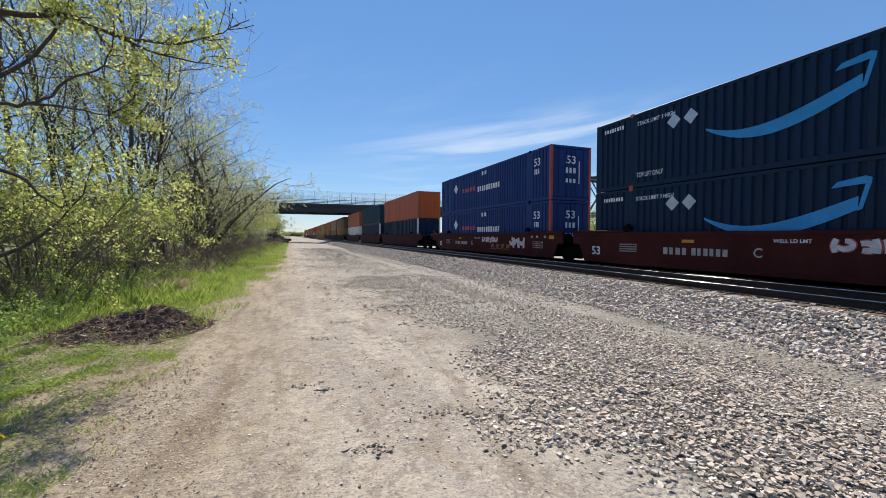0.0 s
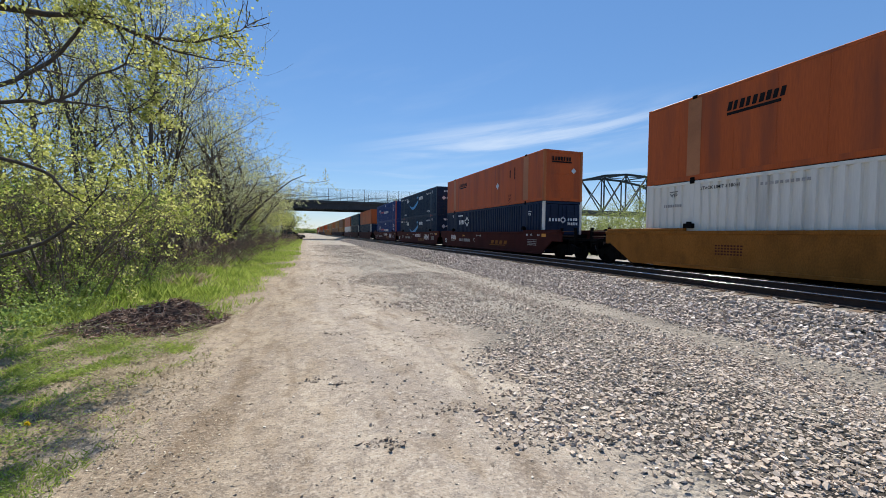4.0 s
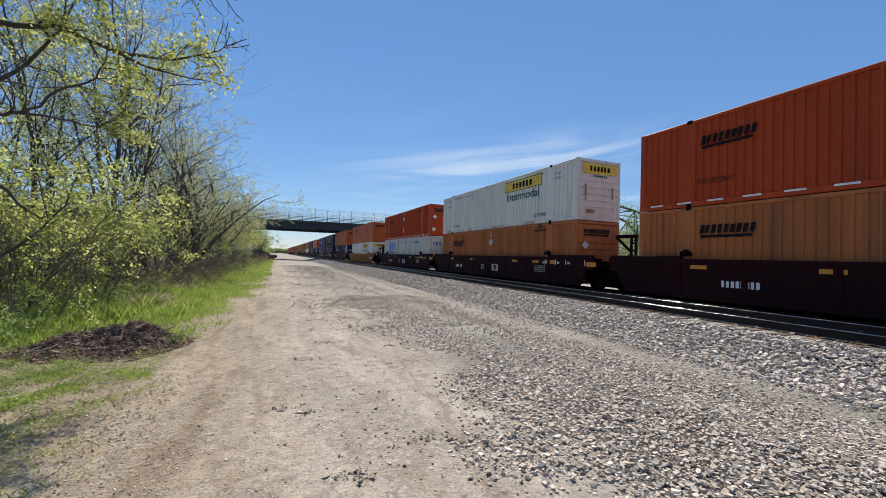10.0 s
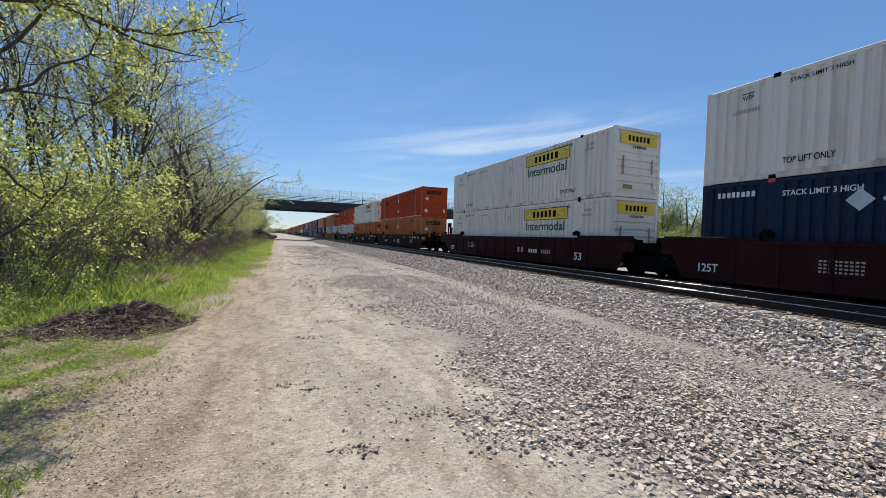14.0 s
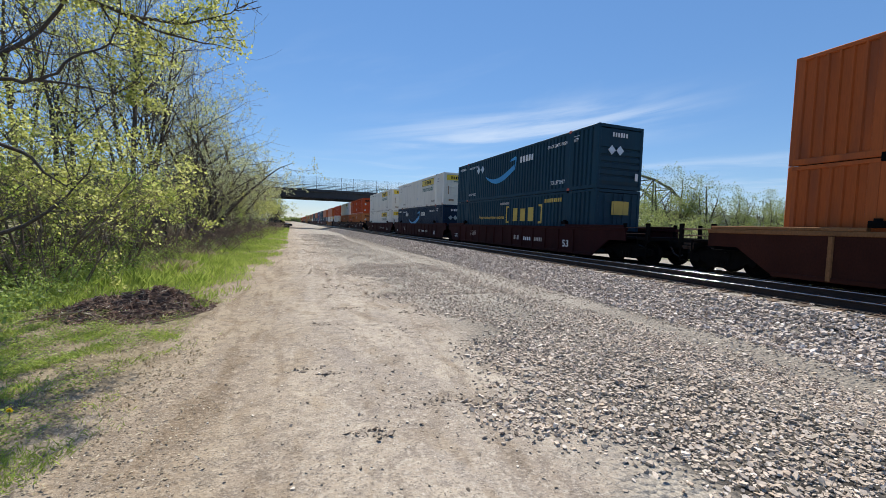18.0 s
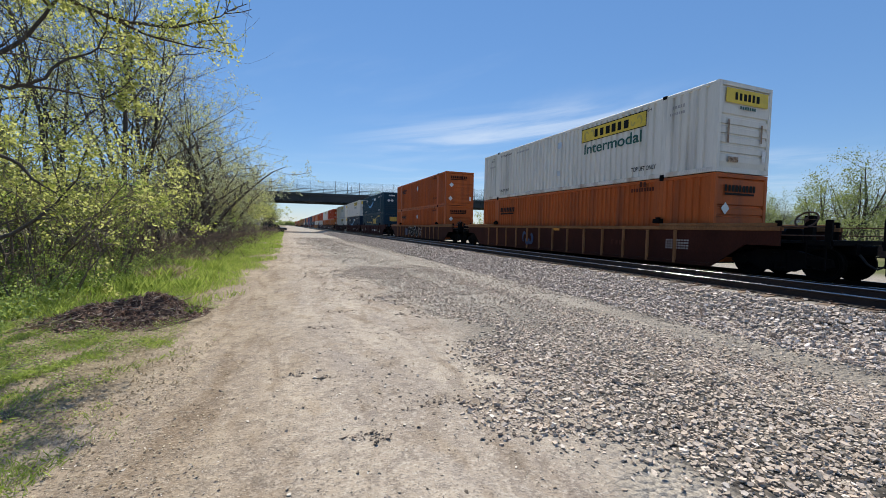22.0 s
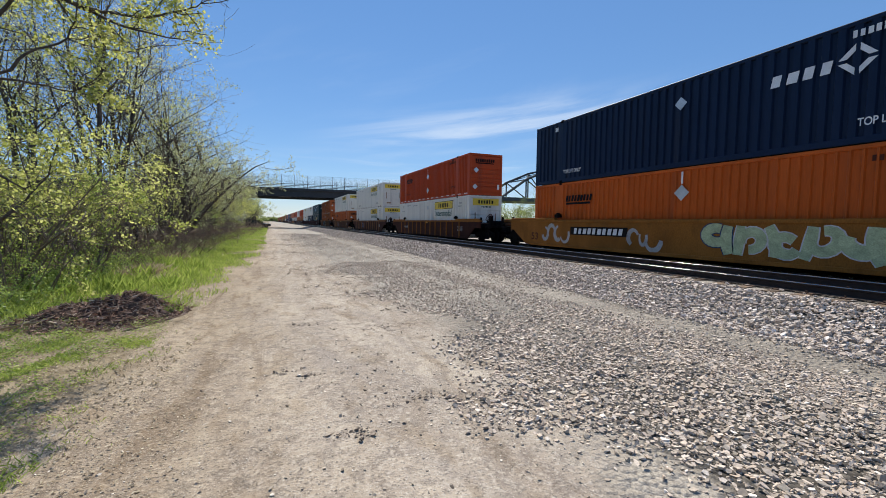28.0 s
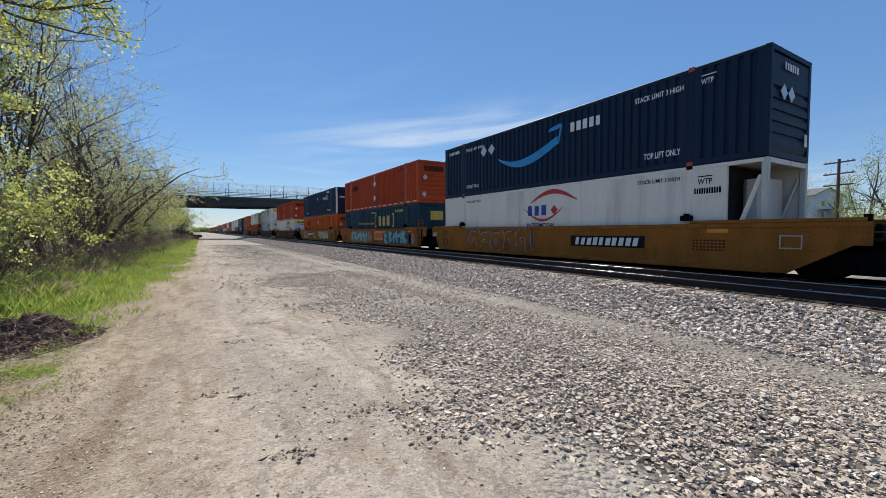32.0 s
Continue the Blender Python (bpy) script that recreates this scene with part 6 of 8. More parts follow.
# place of each stack's near end along the train, then upper and lower container and the car
TRAIN = [
    (17.00, BLUE_STACK, BLUE_STACK, RED_WELL), (-2.51, DARK_SMILE, DARK_SMILE, RED_WELL), (-21.89, FLAT_ORANGE, NAVY_DIAMOND_LOW, RED_PLAIN),
    (-45.29, FLAT_ORANGE, SIGNED_WHITE, YELLOW_WELL), (-68.88, RED_ORANGE, OLD_WHITE, MAROON_WELL), (-88.27, SIGNED_WHITE, TAN_ORANGE, MAROON_WELL),
    (-107.90, RED_ORANGE, TAN_ORANGE, MAROON_WELL), (-131.47, SIGNED_WHITE, SIGNED_WHITE, CORAL_WELL), (-151.41, SIGNED_WHITE, DARK_SMILE, CORAL_WELL),
    (-170.91, TEAL_SMILE, TEAL_BRACKET, CORAL_WELL), (-194.54, WORN_ORANGE, WORN_ORANGE, GRAFFITI_WELL), (-217.83, SIGNED_WHITE, dict(WORN_ORANGE, marks=BIG_ORANGE_MARKS[:6] + BIG_ORANGE_MARKS[10:]), RUST_WELL),
    (-241.12, SIGNED_WHITE, SIGNED_WHITE, RUST_WELL), (-264.46, RED_ORANGE, SIGNED_WHITE, OCHRE_WELL), (-288.20, NAVY_DIAMOND, BIG_ORANGE, SPRAY_A),
    (-307.51, RED_ORANGE, TEAL_BRACKET, SPRAY_B), (-327.13, DARK_SMILE, SMOOTH_WHITE, SPRAY_C), (-350.8, RED_ORANGE, SIGNED_WHITE, SPRAY_C)]
AHEAD = [(FLAT_ORANGE, NAVY_DIAMOND), (TEAL_SMILE, NAVY_DIAMOND), (FLAT_ORANGE, SIGNED_WHITE), (PLAIN["brown"], PLAIN["yellow"]), (PLAIN["yellow"], PLAIN["brown"]), (TAN_ORANGE, PLAIN["brown"]),
         (PLAIN["yellow"], PLAIN["yellow"]), (PLAIN["brown"], TAN_ORANGE), (BIG_ORANGE, PLAIN["brown"]), (RED_ORANGE, PLAIN["yellow"]), (PLAIN["brown"], NAVY_DIAMOND), (TAN_ORANGE, TAN_ORANGE),
         (RED_ORANGE, PLAIN["brown"]), (PLAIN["yellow"], TAN_ORANGE), (NAVY_DIAMOND, RED_ORANGE), (BIG_ORANGE, SIGNED_WHITE), (RED_ORANGE, RED_ORANGE), (PLAIN["brown"], PLAIN["brown"])]
LOW_Z, HIGH_Z = 0.62, 0.62 + HEIGHT
ROLLING = []  # thing, place along the train, height


def couple_up():
    rows = []
    s = TRAIN[0][0]
    for k, (up, low) in enumerate(AHEAD):
        s += LENGTH + (3.4 if k % 3 else 7.4)
        rows.insert(0, (s, up, low, (RED_WELL, MAROON_WELL, YELLOW_WELL)[k // 3 % 3], False))
    rows += [(*r, True) for r in TRAIN]
    made, cars = {}, {}
    for k, (s, up, low, car, detail) in enumerate(rows):
        far = rows[k - 1][0] - s - LENGTH if k else 7.4
        near = s - rows[k + 1][0] - LENGTH if k + 1 < len(rows) else 3.4
        for c, z in ((low, LOW_Z), (up, HIGH_Z)):
            key = (c["label"], len(c.get("marks", ())), detail)
            ob = made[key] = copy_thing(made[key], Matrix()) if key in made else container(c, detail)
            ROLLING.append((ob, s + LENGTH / 2, z))
        key = (car["label"], far > 5, near > 5, detail)
        f2, n2 = (7.3 if far > 5 else 3.4), (7.3 if near > 5 else 3.4)
        ob = cars[key] = copy_thing(cars[key], Matrix()) if key in cars else well_car(car, f2, n2, detail)
        ROLLING.append((ob, s + LENGTH / 2, TRAIN_RAIL))


couple_up()

# ---- plants ----
def frusta(p0, p1, r0, r1, n):
    """Tapered n-sided sticks, all at once: corners and faces."""
    p0, p1, r0, r1 = (np.asarray(a, float) for a in (p0, p1, r0, r1))
    d = p1 - p0
    d /= np.linalg.norm(d, axis=1, keepdims=True) + 1e-9
    side = np.cross(d, np.where(np.abs(d[:, 2:]) > 0.9, [[1.0, 0, 0]], [[0, 0, 1.0]]))
    side /= np.linalg.norm(side, axis=1, keepdims=True) + 1e-9
    up = np.cross(d, side)
    a = np.arange(n) * math.tau / n
    ring = side[:, None] * np.cos(a)[None, :, None] + up[:, None] * np.sin(a)[None, :, None]
    v = np.concatenate([p0[:, None] + ring * r0[:, None, None], p1[:, None] + ring * r1[:, None, None]], 1).reshape(-1, 3)
    k = np.arange(n)
    f = np.stack([k, (k + 1) % n, (k + 1) % n + n, k + n], 1)
    return v, (np.arange(len(p0))[:, None, None] * 2 * n + f[None]).reshape(-1, 4)


def leaf_quads(places, size, rng, droop=0.2):
    """A small pointed leaf at each place, turned at random."""
    n = len(places)
    d = rng.normal(size=(n, 3))
    d[:, 2] -= droop
    d /= np.linalg.norm(d, axis=1, keepdims=True)
    s = np.cross(d, rng.normal(size=(n, 3)))
    s /= np.linalg.norm(s, axis=1, keepdims=True)
    size = (size * rng.uniform(0.6, 1.3, n))[:, None]
    v = np.stack([places, places + d * size * 0.5 + s * size * 0.34, places + d * size, places + d * size * 0.45 - s * size * 0.34], 1).reshape(-1, 3)
    return v, np.arange(4 * n).reshape(-1, 4)


def grow(rng, segs, tips, p, d, length, r, level, levels, kids, spread, rise, bend=0.07):
    """One branch in bent steps, with its side branches; tips takes the places for leaves."""
    steps = max(3, int(3 + length * (0.9 if level == 0 else 1.6)))
    p, d = np.array(p, float), np.array(d, float)
    for k in range(steps):
        d = d + rng.normal(size=3) * (bend if level == 0 else 0.22) + np.array([0, 0, rise * 0.10])
        d /= np.linalg.norm(d)
        q = p + d * length / steps
        ra, rb = r * (1 - 0.88 * k / steps), r * (1 - 0.88 * (k + 1) / steps)
        segs.append((level, *p, *q, ra, rb))
        if level == levels:
            if k:
                tips.append((*q, length))
        elif k >= (steps * 0.28 if level == 0 else 0):
            for _ in range(kids[level] if level else rng.integers(1, kids[0] + 1)):
                side = rng.normal(size=3)
                side -= d * (side @ d)
                side /= np.linalg.norm(side) + 1e-9
                dd = d * (1 - spread) + side * spread + np.array([0, 0, 0.15 * rise])
                grow(rng, segs, tips, p + (q - p) * rng.uniform(), dd / np.linalg.norm(dd), length * rng.uniform(0.30, 0.55) * (1.0 if level else 1 - 0.35 * k / steps), rb * 0.55, level + 1, levels, kids, spread, rise)
        p = q
    tips.append((*p, length))


def bough(rng, segs, tips, points, r, twigs, reach, levels, kids, spread):
    """A crooked limb led through a few places, with side branches along it."""
    pts = [np.array(p, float) for p in points]
    pts = [2 * pts[0] - pts[1]] + pts + [2 * pts[-1] - pts[-2]]
    line = []
    for a, b, c, e in zip(pts, pts[1:], pts[2:], pts[3:]):
        for k in range(4):
            u = k / 4
            line.append(0.5 * (2 * b + (c - a) * u + (2 * a - 5 * b + 4 * c - e) * u * u + (3 * b - a - 3 * c + e) * u ** 3) + rng.normal(size=3) * 0.012)
    line.append(pts[-2])
    n = len(line) - 1
    for k in range(n):
        p, q = line[k], line[k + 1]
        ra, rb = r * (1 - 0.8 * k / n), r * (1 - 0.8 * (k + 1) / n)
        segs.append((0, *p, *q, ra, rb))
        d = (q - p) / (np.linalg.norm(q - p) + 1e-9)
        for _ in range(rng.poisson(twigs) if k > n * 0.2 else 0):
            side = rng.normal(size=3)
            side -= d * (side @ d)
            side[2] += 0.2
            side /= np.linalg.norm(side)
            dd = d * (1 - spread) + side * spread
            grow(rng, segs, tips, q, dd / np.linalg.norm(dd), reach * rng.uniform(0.5, 1.2), rb * 0.5, 1, levels, kids, spread, 0.1)
    grow(rng, segs, tips, line[-1], d, reach * 0.8, r * 0.2, 1, levels, kids, spread, 0.1)


def plant(name, label, category, seed, stems, levels, kids, spread, rise, leaves, leaf_size, leaf_mat, per_tip, bark="bark", twig="twig", scatter=0.06, group="", bend=0.07, gaps=0.0, boughs=(), wood=0.0045):
    """A tree or bush: trunk and limbs, twigs, and single leaves in tufts at the twigs' ends. stems: (foot, direction, length, radius).
    gaps: how much of the crown stays bare between the sprays of leaves, from -1 to 1."""
    rng = np.random.default_rng(seed)
    tips, fine_wood = [], []
    t = thing(name, label, category, group=group)
    canes = []
    for foot, d, length, r in (*stems, *boughs):
        segs = []
        if isinstance(foot, list):
            bough(rng, segs, tips, foot, r, d, length, levels, kids, spread)
        else:
            grow(rng, segs, tips, foot, np.array(d, float) / np.linalg.norm(d), length, r, 0, levels, kids, spread, rise, bend)
        segs = np.array(segs)
        if r < 0.02:
            canes.append(segs)
            continue
        thick = segs[:, 0] <= 1
        fine_wood.append(segs[~thick])
        v, f = frusta(segs[thick, 1:4], segs[thick, 4:7], np.maximum(segs[thick, 7], wood * 1.8), np.maximum(segs[thick, 8], wood * 1.4), 5)
        part("trunk" if r > 0.07 else "stem", bulk("stem", v, f, M[bark], True), None, t)
    if canes:
        segs = np.concatenate(canes)
        v, f = frusta(segs[:, 1:4], segs[:, 4:7], np.maximum(segs[:, 7], wood * 1.5), np.maximum(segs[:, 8], wood), 4)
        part("canework", bulk("canework", v, f, M[bark], True), None, t)["kind"] = "stuff"
    if fine_wood:
        segs = np.concatenate(fine_wood)
        v, f = frusta(segs[:, 1:4], segs[:, 4:7], np.maximum(segs[:, 7], wood * 1.2), np.maximum(segs[:, 8], wood * 0.7), 3)
        part("branchwork", bulk("branchwork", v, f, M[twig]), None, t)["kind"] = "stuff"
    if leaves:
        tips = np.array(tips)[:, :3]
        lump = np.sin(tips[:, 0] * 2.3 + seed) + np.sin(tips[:, 1] * 2.6 + 2 * seed) + np.sin(tips[:, 2] * 2.2 + tips[:, 0]) + rng.normal(size=len(tips)) * 0.5
        tips = tips[lump > gaps * 1.5]
        tips = tips[rng.random(len(tips)) < leaves / (per_tip * max(1, len(tips)))]
        number = rng.integers(max(1, per_tip // 2), per_tip * 3 // 2 + 1, len(tips))
        base = np.repeat(tips, number, 0)
        v, f = leaf_quads(base + rng.normal(size=base.shape) * scatter, leaf_size, rng)
        part("crown", bulk("crown", v, f, M[leaf_mat]), None, t, "tufts of spring leaves")
    return t


def rooted(x, y, turn=0.0, size=1.0, sink=0.05):
    return Matrix.Translation((x, y, float(ground_z(x, y)) - sink)) @ Matrix.Rotation(radians(turn), 4, "Z"), size


def set_out(ob, spots):
    """The first spot takes the thing itself, the others copies. Spots: x, y, turn, size."""
    for k, (x, y, turn, size) in enumerate(spots):
        m, s = rooted(x, y, turn, size)
        if k == 0:
            ob.matrix_basis = m @ Matrix.Diagonal((s, s, s, 1))
            ob.scale = (s, s, s)
        else:
            c = copy_thing(ob, m)
            c.scale = (s, s, s)


WOOD = "trees beside the road"
overhang = plant("tree", "crooked dark-limbed tree with young leaves leaning over the verge", "tree", 11, [((0, 0, 0), (0.06, 0.06, 1), 7.5, 0.22)],
                 2, (2, 1), 0.62, 0.3, 46000, 0.058, "leaf_young", 10, scatter=0.06, group=WOOD, bend=0.10, gaps=-1.0, boughs=[
                     ([(0, 0, 2.2), (1.2, 0.5, 2.85), (2.2, 0.9, 3.2), (2.68, 0.9, 3.27), (3.05, 0.95, 3.66), (3.5, 1.0, 4.0), (3.65, 1.0, 4.6)], 0.8, 0.7, 0.04),
                     ([(2.68, 0.9, 3.27), (3.25, 0.95, 3.27), (3.8, 1.1, 3.17)], 0.9, 0.5, 0.022),
                     ([(0.5, 0.2, 2.5), (1.5, 0.6, 3.0), (2.42, 0.9, 3.69), (2.9, 0.9, 4.3), (3.13, 0.9, 4.75), (3.3, 1.0, 5.5)], 0.7, 0.8, 0.045),
                     ([(0, 0, 3.9), (1.4, 0.4, 4.3), (2.6, 0.8, 4.5), (3.06, 0.9, 4.62), (3.55, 1.0, 4.52), (4.1, 1.2, 4.38), (4.75, 1.2, 4.3)], 1.0, 0.6, 0.06),
                     ([(3.55, 1.0, 4.5), (4.3, 1.1, 4.5), (5.0, 1.0, 4.7), (5.3, 0.9, 4.85)], 1.5, 0.45, 0.028),
                     ([(0, 0, 5.0), (2.0, 0.6, 5.35), (3.4, 0.9, 5.5), (4.5, 0.7, 5.6), (5.2, 0.6, 5.6)], 2.2, 0.6, 0.045),
                     ([(0, 0, 5.6), (1.6, 0.6, 6.2), (3.2, 0.8, 6.5), (4.6, 0.6, 6.4)], 1.2, 0.7, 0.045),
                     ([(0, 0, 6.0), (2.0, 0.7, 6.9), (4.0, 1.2, 7.0), (5.0, 1.6, 6.7), (5.5, 1.7, 6.6)], 0.9, 0.5, 0.05),
                     ([(0, 0, 2.7), (2.2, 0.9, 2.34), (2.7, 0.9, 1.95), (2.95, 0.95, 1.75)], 0.6, 0.6, 0.04),
                     ([(0.6, 0, 0.3), (2.2, 0.9, 1.0), (2.85, 0.9, 1.45), (3.2, 1.0, 1.95)], 0.6, 0.7, 0.045)])
set_out(overhang, [(-6.2, 6.9, 0, 1.0)])
tall_a = plant("tree", "tall slender tree with dark upward limbs and thin young leaves", "tree", 21, [((0, 0, 0), (0.05, 0.02, 1), 12.5, 0.12), ((0.3, 0.2, 0), (0.14, 0.1, 1), 10.0, 0.075)],
               2, (2, 1), 0.50, 0.5, 11000, 0.072, "leaf_pale", 8, scatter=0.085, group=WOOD, gaps=-0.05, wood=0.005)
tall_b = plant("tree", "tall twiggy tree with thin fresh leaves in sprays", "tree", 33, [((0, 0, 0), (-0.03, 0.05, 1), 11.5, 0.105), ((-0.4, 0.1, 0), (-0.14, 0.0, 1), 9.5, 0.075)],
               2, (2, 1), 0.55, 0.45, 11000, 0.072, "leaf_young", 8, scatter=0.085, group=WOOD, gaps=-0.05, wood=0.005)
leaning = plant("tree", "grey-brown twiggy tree with arching limbs and few leaves", "tree", 47, [((0, 0, 0), (0.35, 0.0, 1), 7.5, 0.17), ((0, 0, 0.2), (0.7, 0.25, 1), 6.0, 0.11), ((0, 0, 0.1), (-0.4, 0.2, 1), 6.0, 0.09), ((0.1, 0, 0.1), (0.5, -0.5, 1), 5.0, 0.07)],
                2, (2, 2), 0.68, 0.12, 8000, 0.07, "leaf_pale", 7, scatter=0.07, group=WOOD, gaps=-0.1, bend=0.13, wood=0.0055)
set_out(tall_a, [(-5.2, 17.4, 80, 0.95), (-4.9, 24.2, 45, 0.75), (-5.0, 20.6, 160, 0.92), (-9.8, 21, 230, 1.0), (-8.6, 33, 300, 1.05), (-9.2, 52, 40, 1.05), (-11.5, 27, 20, 1.1)])
set_out(tall_b, [(-5.3, 19.2, 90, 0.9), (-6.9, 16.2, 200, 0.9), (-5.6, 27.5, 140, 0.9), (-7.4, 24, 280, 1.0), (-8.2, 43, 20, 1.0), (-9.8, 68, 60, 0.95)])
set_out(leaning, [(-5.0, 23.0, 0, 0.85), (-4.4, 25.5, -15, 1.1), (-4.6, 36.5, 10, 1.15), (-4.7, 28.0, 15, 1.0), (-6.2, 33.5, -20, 1.15), (-5.6, 40, 30, 1.1), (-6.6, 49, -10, 1.2), (-7.4, 60, 20, 1.25), (-8.4, 73, 0, 1.3), (-9.5, 84, 50, 1.2)])
shrub_a = plant("bush", "spreading bush covered in bright yellow-green leaves", "bush", 51, [((0.3 * math.cos(k), 0.3 * math.sin(k), 0), (0.5 * math.cos(k), 0.5 * math.sin(k), 1), 3.6, 0.035) for k in range(8)],
                2, (2, 1), 0.66, 0.0, 18000, 0.068, "leaf_young", 13, scatter=0.075, group="bushes beside the road", gaps=-0.8, bend=0.14, bark="cane", twig="cane")
shrub_b = plant("bush", "loose bush with fresh green leaves", "bush", 52, [((0.4 * math.cos(k * 1.1), 0.4 * math.sin(k * 1.1), 0), (0.5 * math.cos(k), 0.5 * math.sin(k), 1), 2.8, 0.03) for k in range(8)],
                2, (2, 1), 0.68, 0.0, 15000, 0.064, "leaf_fresh", 13, scatter=0.065, group="bushes beside the road", gaps=-0.8, bend=0.14, bark="cane", twig="cane")
set_out(shrub_a, [(-5.0, 10.9, 0, 0.95), (-6.6, 9.4, 70, 1.0), (-5.3, 15.5, 140, 0.9), (-6.4, 13.2, 210, 1.1), (-6.0, 36, 30, 0.95), (-5.6, 57, 100, 1.5), (-5.4, 68, 170, 1.7), (-6.0, 80, 240, 2.0), (-6.6, 92, 20, 2.0), (-8.5, 16, 40, 1.2), (-8.2, 7.9, 120, 1.0), (-6.3, 47, 310, 1.3)])
set_out(shrub_b, [(-4.45, 13.2, 0, 0.9), (-5.9, 8.4, 60, 0.8), (-6.5, 20.5, 120, 1.1), (-5.1, 32.5, 240, 1.0), (-9.5, 13, 100, 1.3), (-7.6, 28, 10, 1.3), (-7.0, 62, 50, 1.6), (-7.5, 74, 90, 1.8)])
shrub_c = plant("bush", "low bush with fresh leaves down to the ground", "bush", 57, [((0.45 * math.cos(k * 1.3), 0.45 * math.sin(k * 1.3), 0), (0.8 * math.cos(k * 1.3), 0.8 * math.sin(k * 1.3), 1), 1.5, 0.014) for k in range(8)],
                1, (3,), 0.7, 0.0, 4200, 0.06, "leaf_fresh", 9, scatter=0.07, group="bushes beside the road", gaps=-0.5, bark="cane", twig="cane")
set_out(shrub_c, [(-5.0, 9.6, 0, 0.7), (-5.6, 11.8, 50, 0.9), (-4.5, 14.6, 100, 0.8), (-6.8, 11.0, 150, 1.0), (-5.9, 13.6, 200, 0.9), (-7.3, 8.8, 250, 0.9), (-6.3, 16.0, 170, 1.1), (-7.5, 13.0, 220, 1.2), (-4.8, 46, 10, 1.2), (-5.0, 56, 90, 1.3), (-4.3, 8.8, 15, 0.55), (-4.7, 10.2, 65, 0.7), (-4.1, 11.2, 115, 0.6), (-4.3, 12.5, 165, 0.65), (-3.9, 13.6, 215, 0.55), (-5.3, 8.2, 265, 0.7), (-6.2, 9.2, 315, 0.8), (-4.0, 15.4, 5, 0.6), (-3.9, 17.4, 55, 0.65), (-5.8, 10.6, 105, 0.8)])
thicket = plant("bush", "bare grey-brown thicket of thin upright stems", "bush", 59, [((0.7 * math.cos(k * 2.4) * (k / 14) ** 0.5, 0.7 * math.sin(k * 2.4) * (k / 14) ** 0.5, 0), (0.4 * math.cos(k * 2.4), 0.4 * math.sin(k * 2.4), 1), 2.6 + 0.5 * math.sin(k * 5), 0.016) for k in range(15)],
                1, (2,), 0.5, 0.2, 500, 0.06, "leaf_young", 5, scatter=0.06, group="bare thickets at the verge", bend=0.16, gaps=0.2, wood=0.004, bark="cane", twig="cane")
set_out(thicket, [(-4.3, 9.7, 0, 0.85), (-5.2, 12.4, 60, 1.0), (-4.4, 16.0, 120, 0.8), (-4.5, 18.6, 240, 1.1), (-4.4, 21.4, 300, 1.15), (-4.3, 24.6, 30, 1.2), (-4.3, 28.4, 90, 1.2), (-4.3, 33, 150, 1.3), (-4.5, 38, 210, 1.3), (-4.7, 44, 270, 1.4), (-6.6, 10.4, 20, 0.9), (-6.0, 17.6, 140, 1.1)])
bramble = plant("bramble", "leafless tangle of brown bramble stems", "bush", 61, [((0.5 * math.cos(k * 1.3), 0.5 * math.sin(k * 1.7), 0), (math.cos(k), math.sin(k), 1.2), 1.5, 0.012) for k in range(16)],
                1, (3,), 0.75, -0.6, 0, 0.05, "leaf_young", 1, bark="bramble", twig="bramble", group="brambles at the verge")
set_out(bramble, [(-4.2, 16.2, 0, 1.0), (-4.3, 19.0, 70, 1.1), (-4.1, 22.5, 140, 1.0), (-4.3, 26, 210, 1.2), (-4.0, 30, 280, 1.1), (-4.2, 34.5, 20, 1.2), (-3.9, 39, 90, 1.2), (-4.3, 44, 160, 1.2), (-4.4, 50, 230, 1.2), (-4.6, 56, 300, 1.3), (-4.8, 63, 40, 1.3), (-5.2, 71, 110, 1.3), (-5.6, 80, 180, 1.3), (-5.6, 14.6, 15, 1.2), (-6.0, 18, 100, 1.3), (-5.6, 10.0, 35, 0.9)] + [(-3.75 + 0.055 * (y - 14) - 0.0004 * (y - 14) ** 2, y, y * 47 % 360, 0.9 + 0.2 * (k % 3)) for k, y in enumerate((14.8, 17.6, 20.6, 24, 27.8, 32, 36.5, 41.5, 47, 53, 60, 68, 77, 87))])
# trees beyond the tracks and far along the line
round_tree = plant("tree", "broad spring tree beyond the tracks", "tree", 71, [((0, 0, 0), (0.05, 0, 1), 6.5, 0.2), ((0, 0, 1.2), (0.6, 0.2, 1), 4.8, 0.12), ((0, 0, 1.0), (-0.6, -0.1, 1), 4.8, 0.12), ((0, 0, 1.3), (0.1, -0.6, 1), 4.6, 0.1)],
                   2, (2, 1), 0.6, 0.5, 13500, 0.125, "leaf_far", 15, scatter=0.24, group="trees beyond the tracks")
thin_tree = plant("tree", "half-bare tree beyond the tracks", "tree", 72, [((0, 0, 0), (0.02, 0, 1), 8.0, 0.16), ((0.3, 0, 0), (0.2, 0.1, 1), 6.5, 0.1), ((-0.3, 0, 0), (-0.2, 0.1, 1), 6.5, 0.1)],
                  2, (2, 1), 0.5, 0.8, 3000, 0.12, "leaf_far", 5, scatter=0.22, group="trees beyond the tracks")
far_bush = plant("bush", "bright yellow-green bush beyond the tracks", "bush", 73, [((0.6 * math.cos(k), 0.6 * math.sin(k), 0), (0.6 * math.cos(k), 0.6 * math.sin(k), 1), 4.2, 0.05) for k in range(7)],
                 1, (2,), 0.6, 0.2, 3600, 0.20, "leaf_far", 14, scatter=0.36, group="bushes beyond the tracks")


def polar(az, d):
    return d * math.sin(radians(az)), d * math.cos(radians(az))


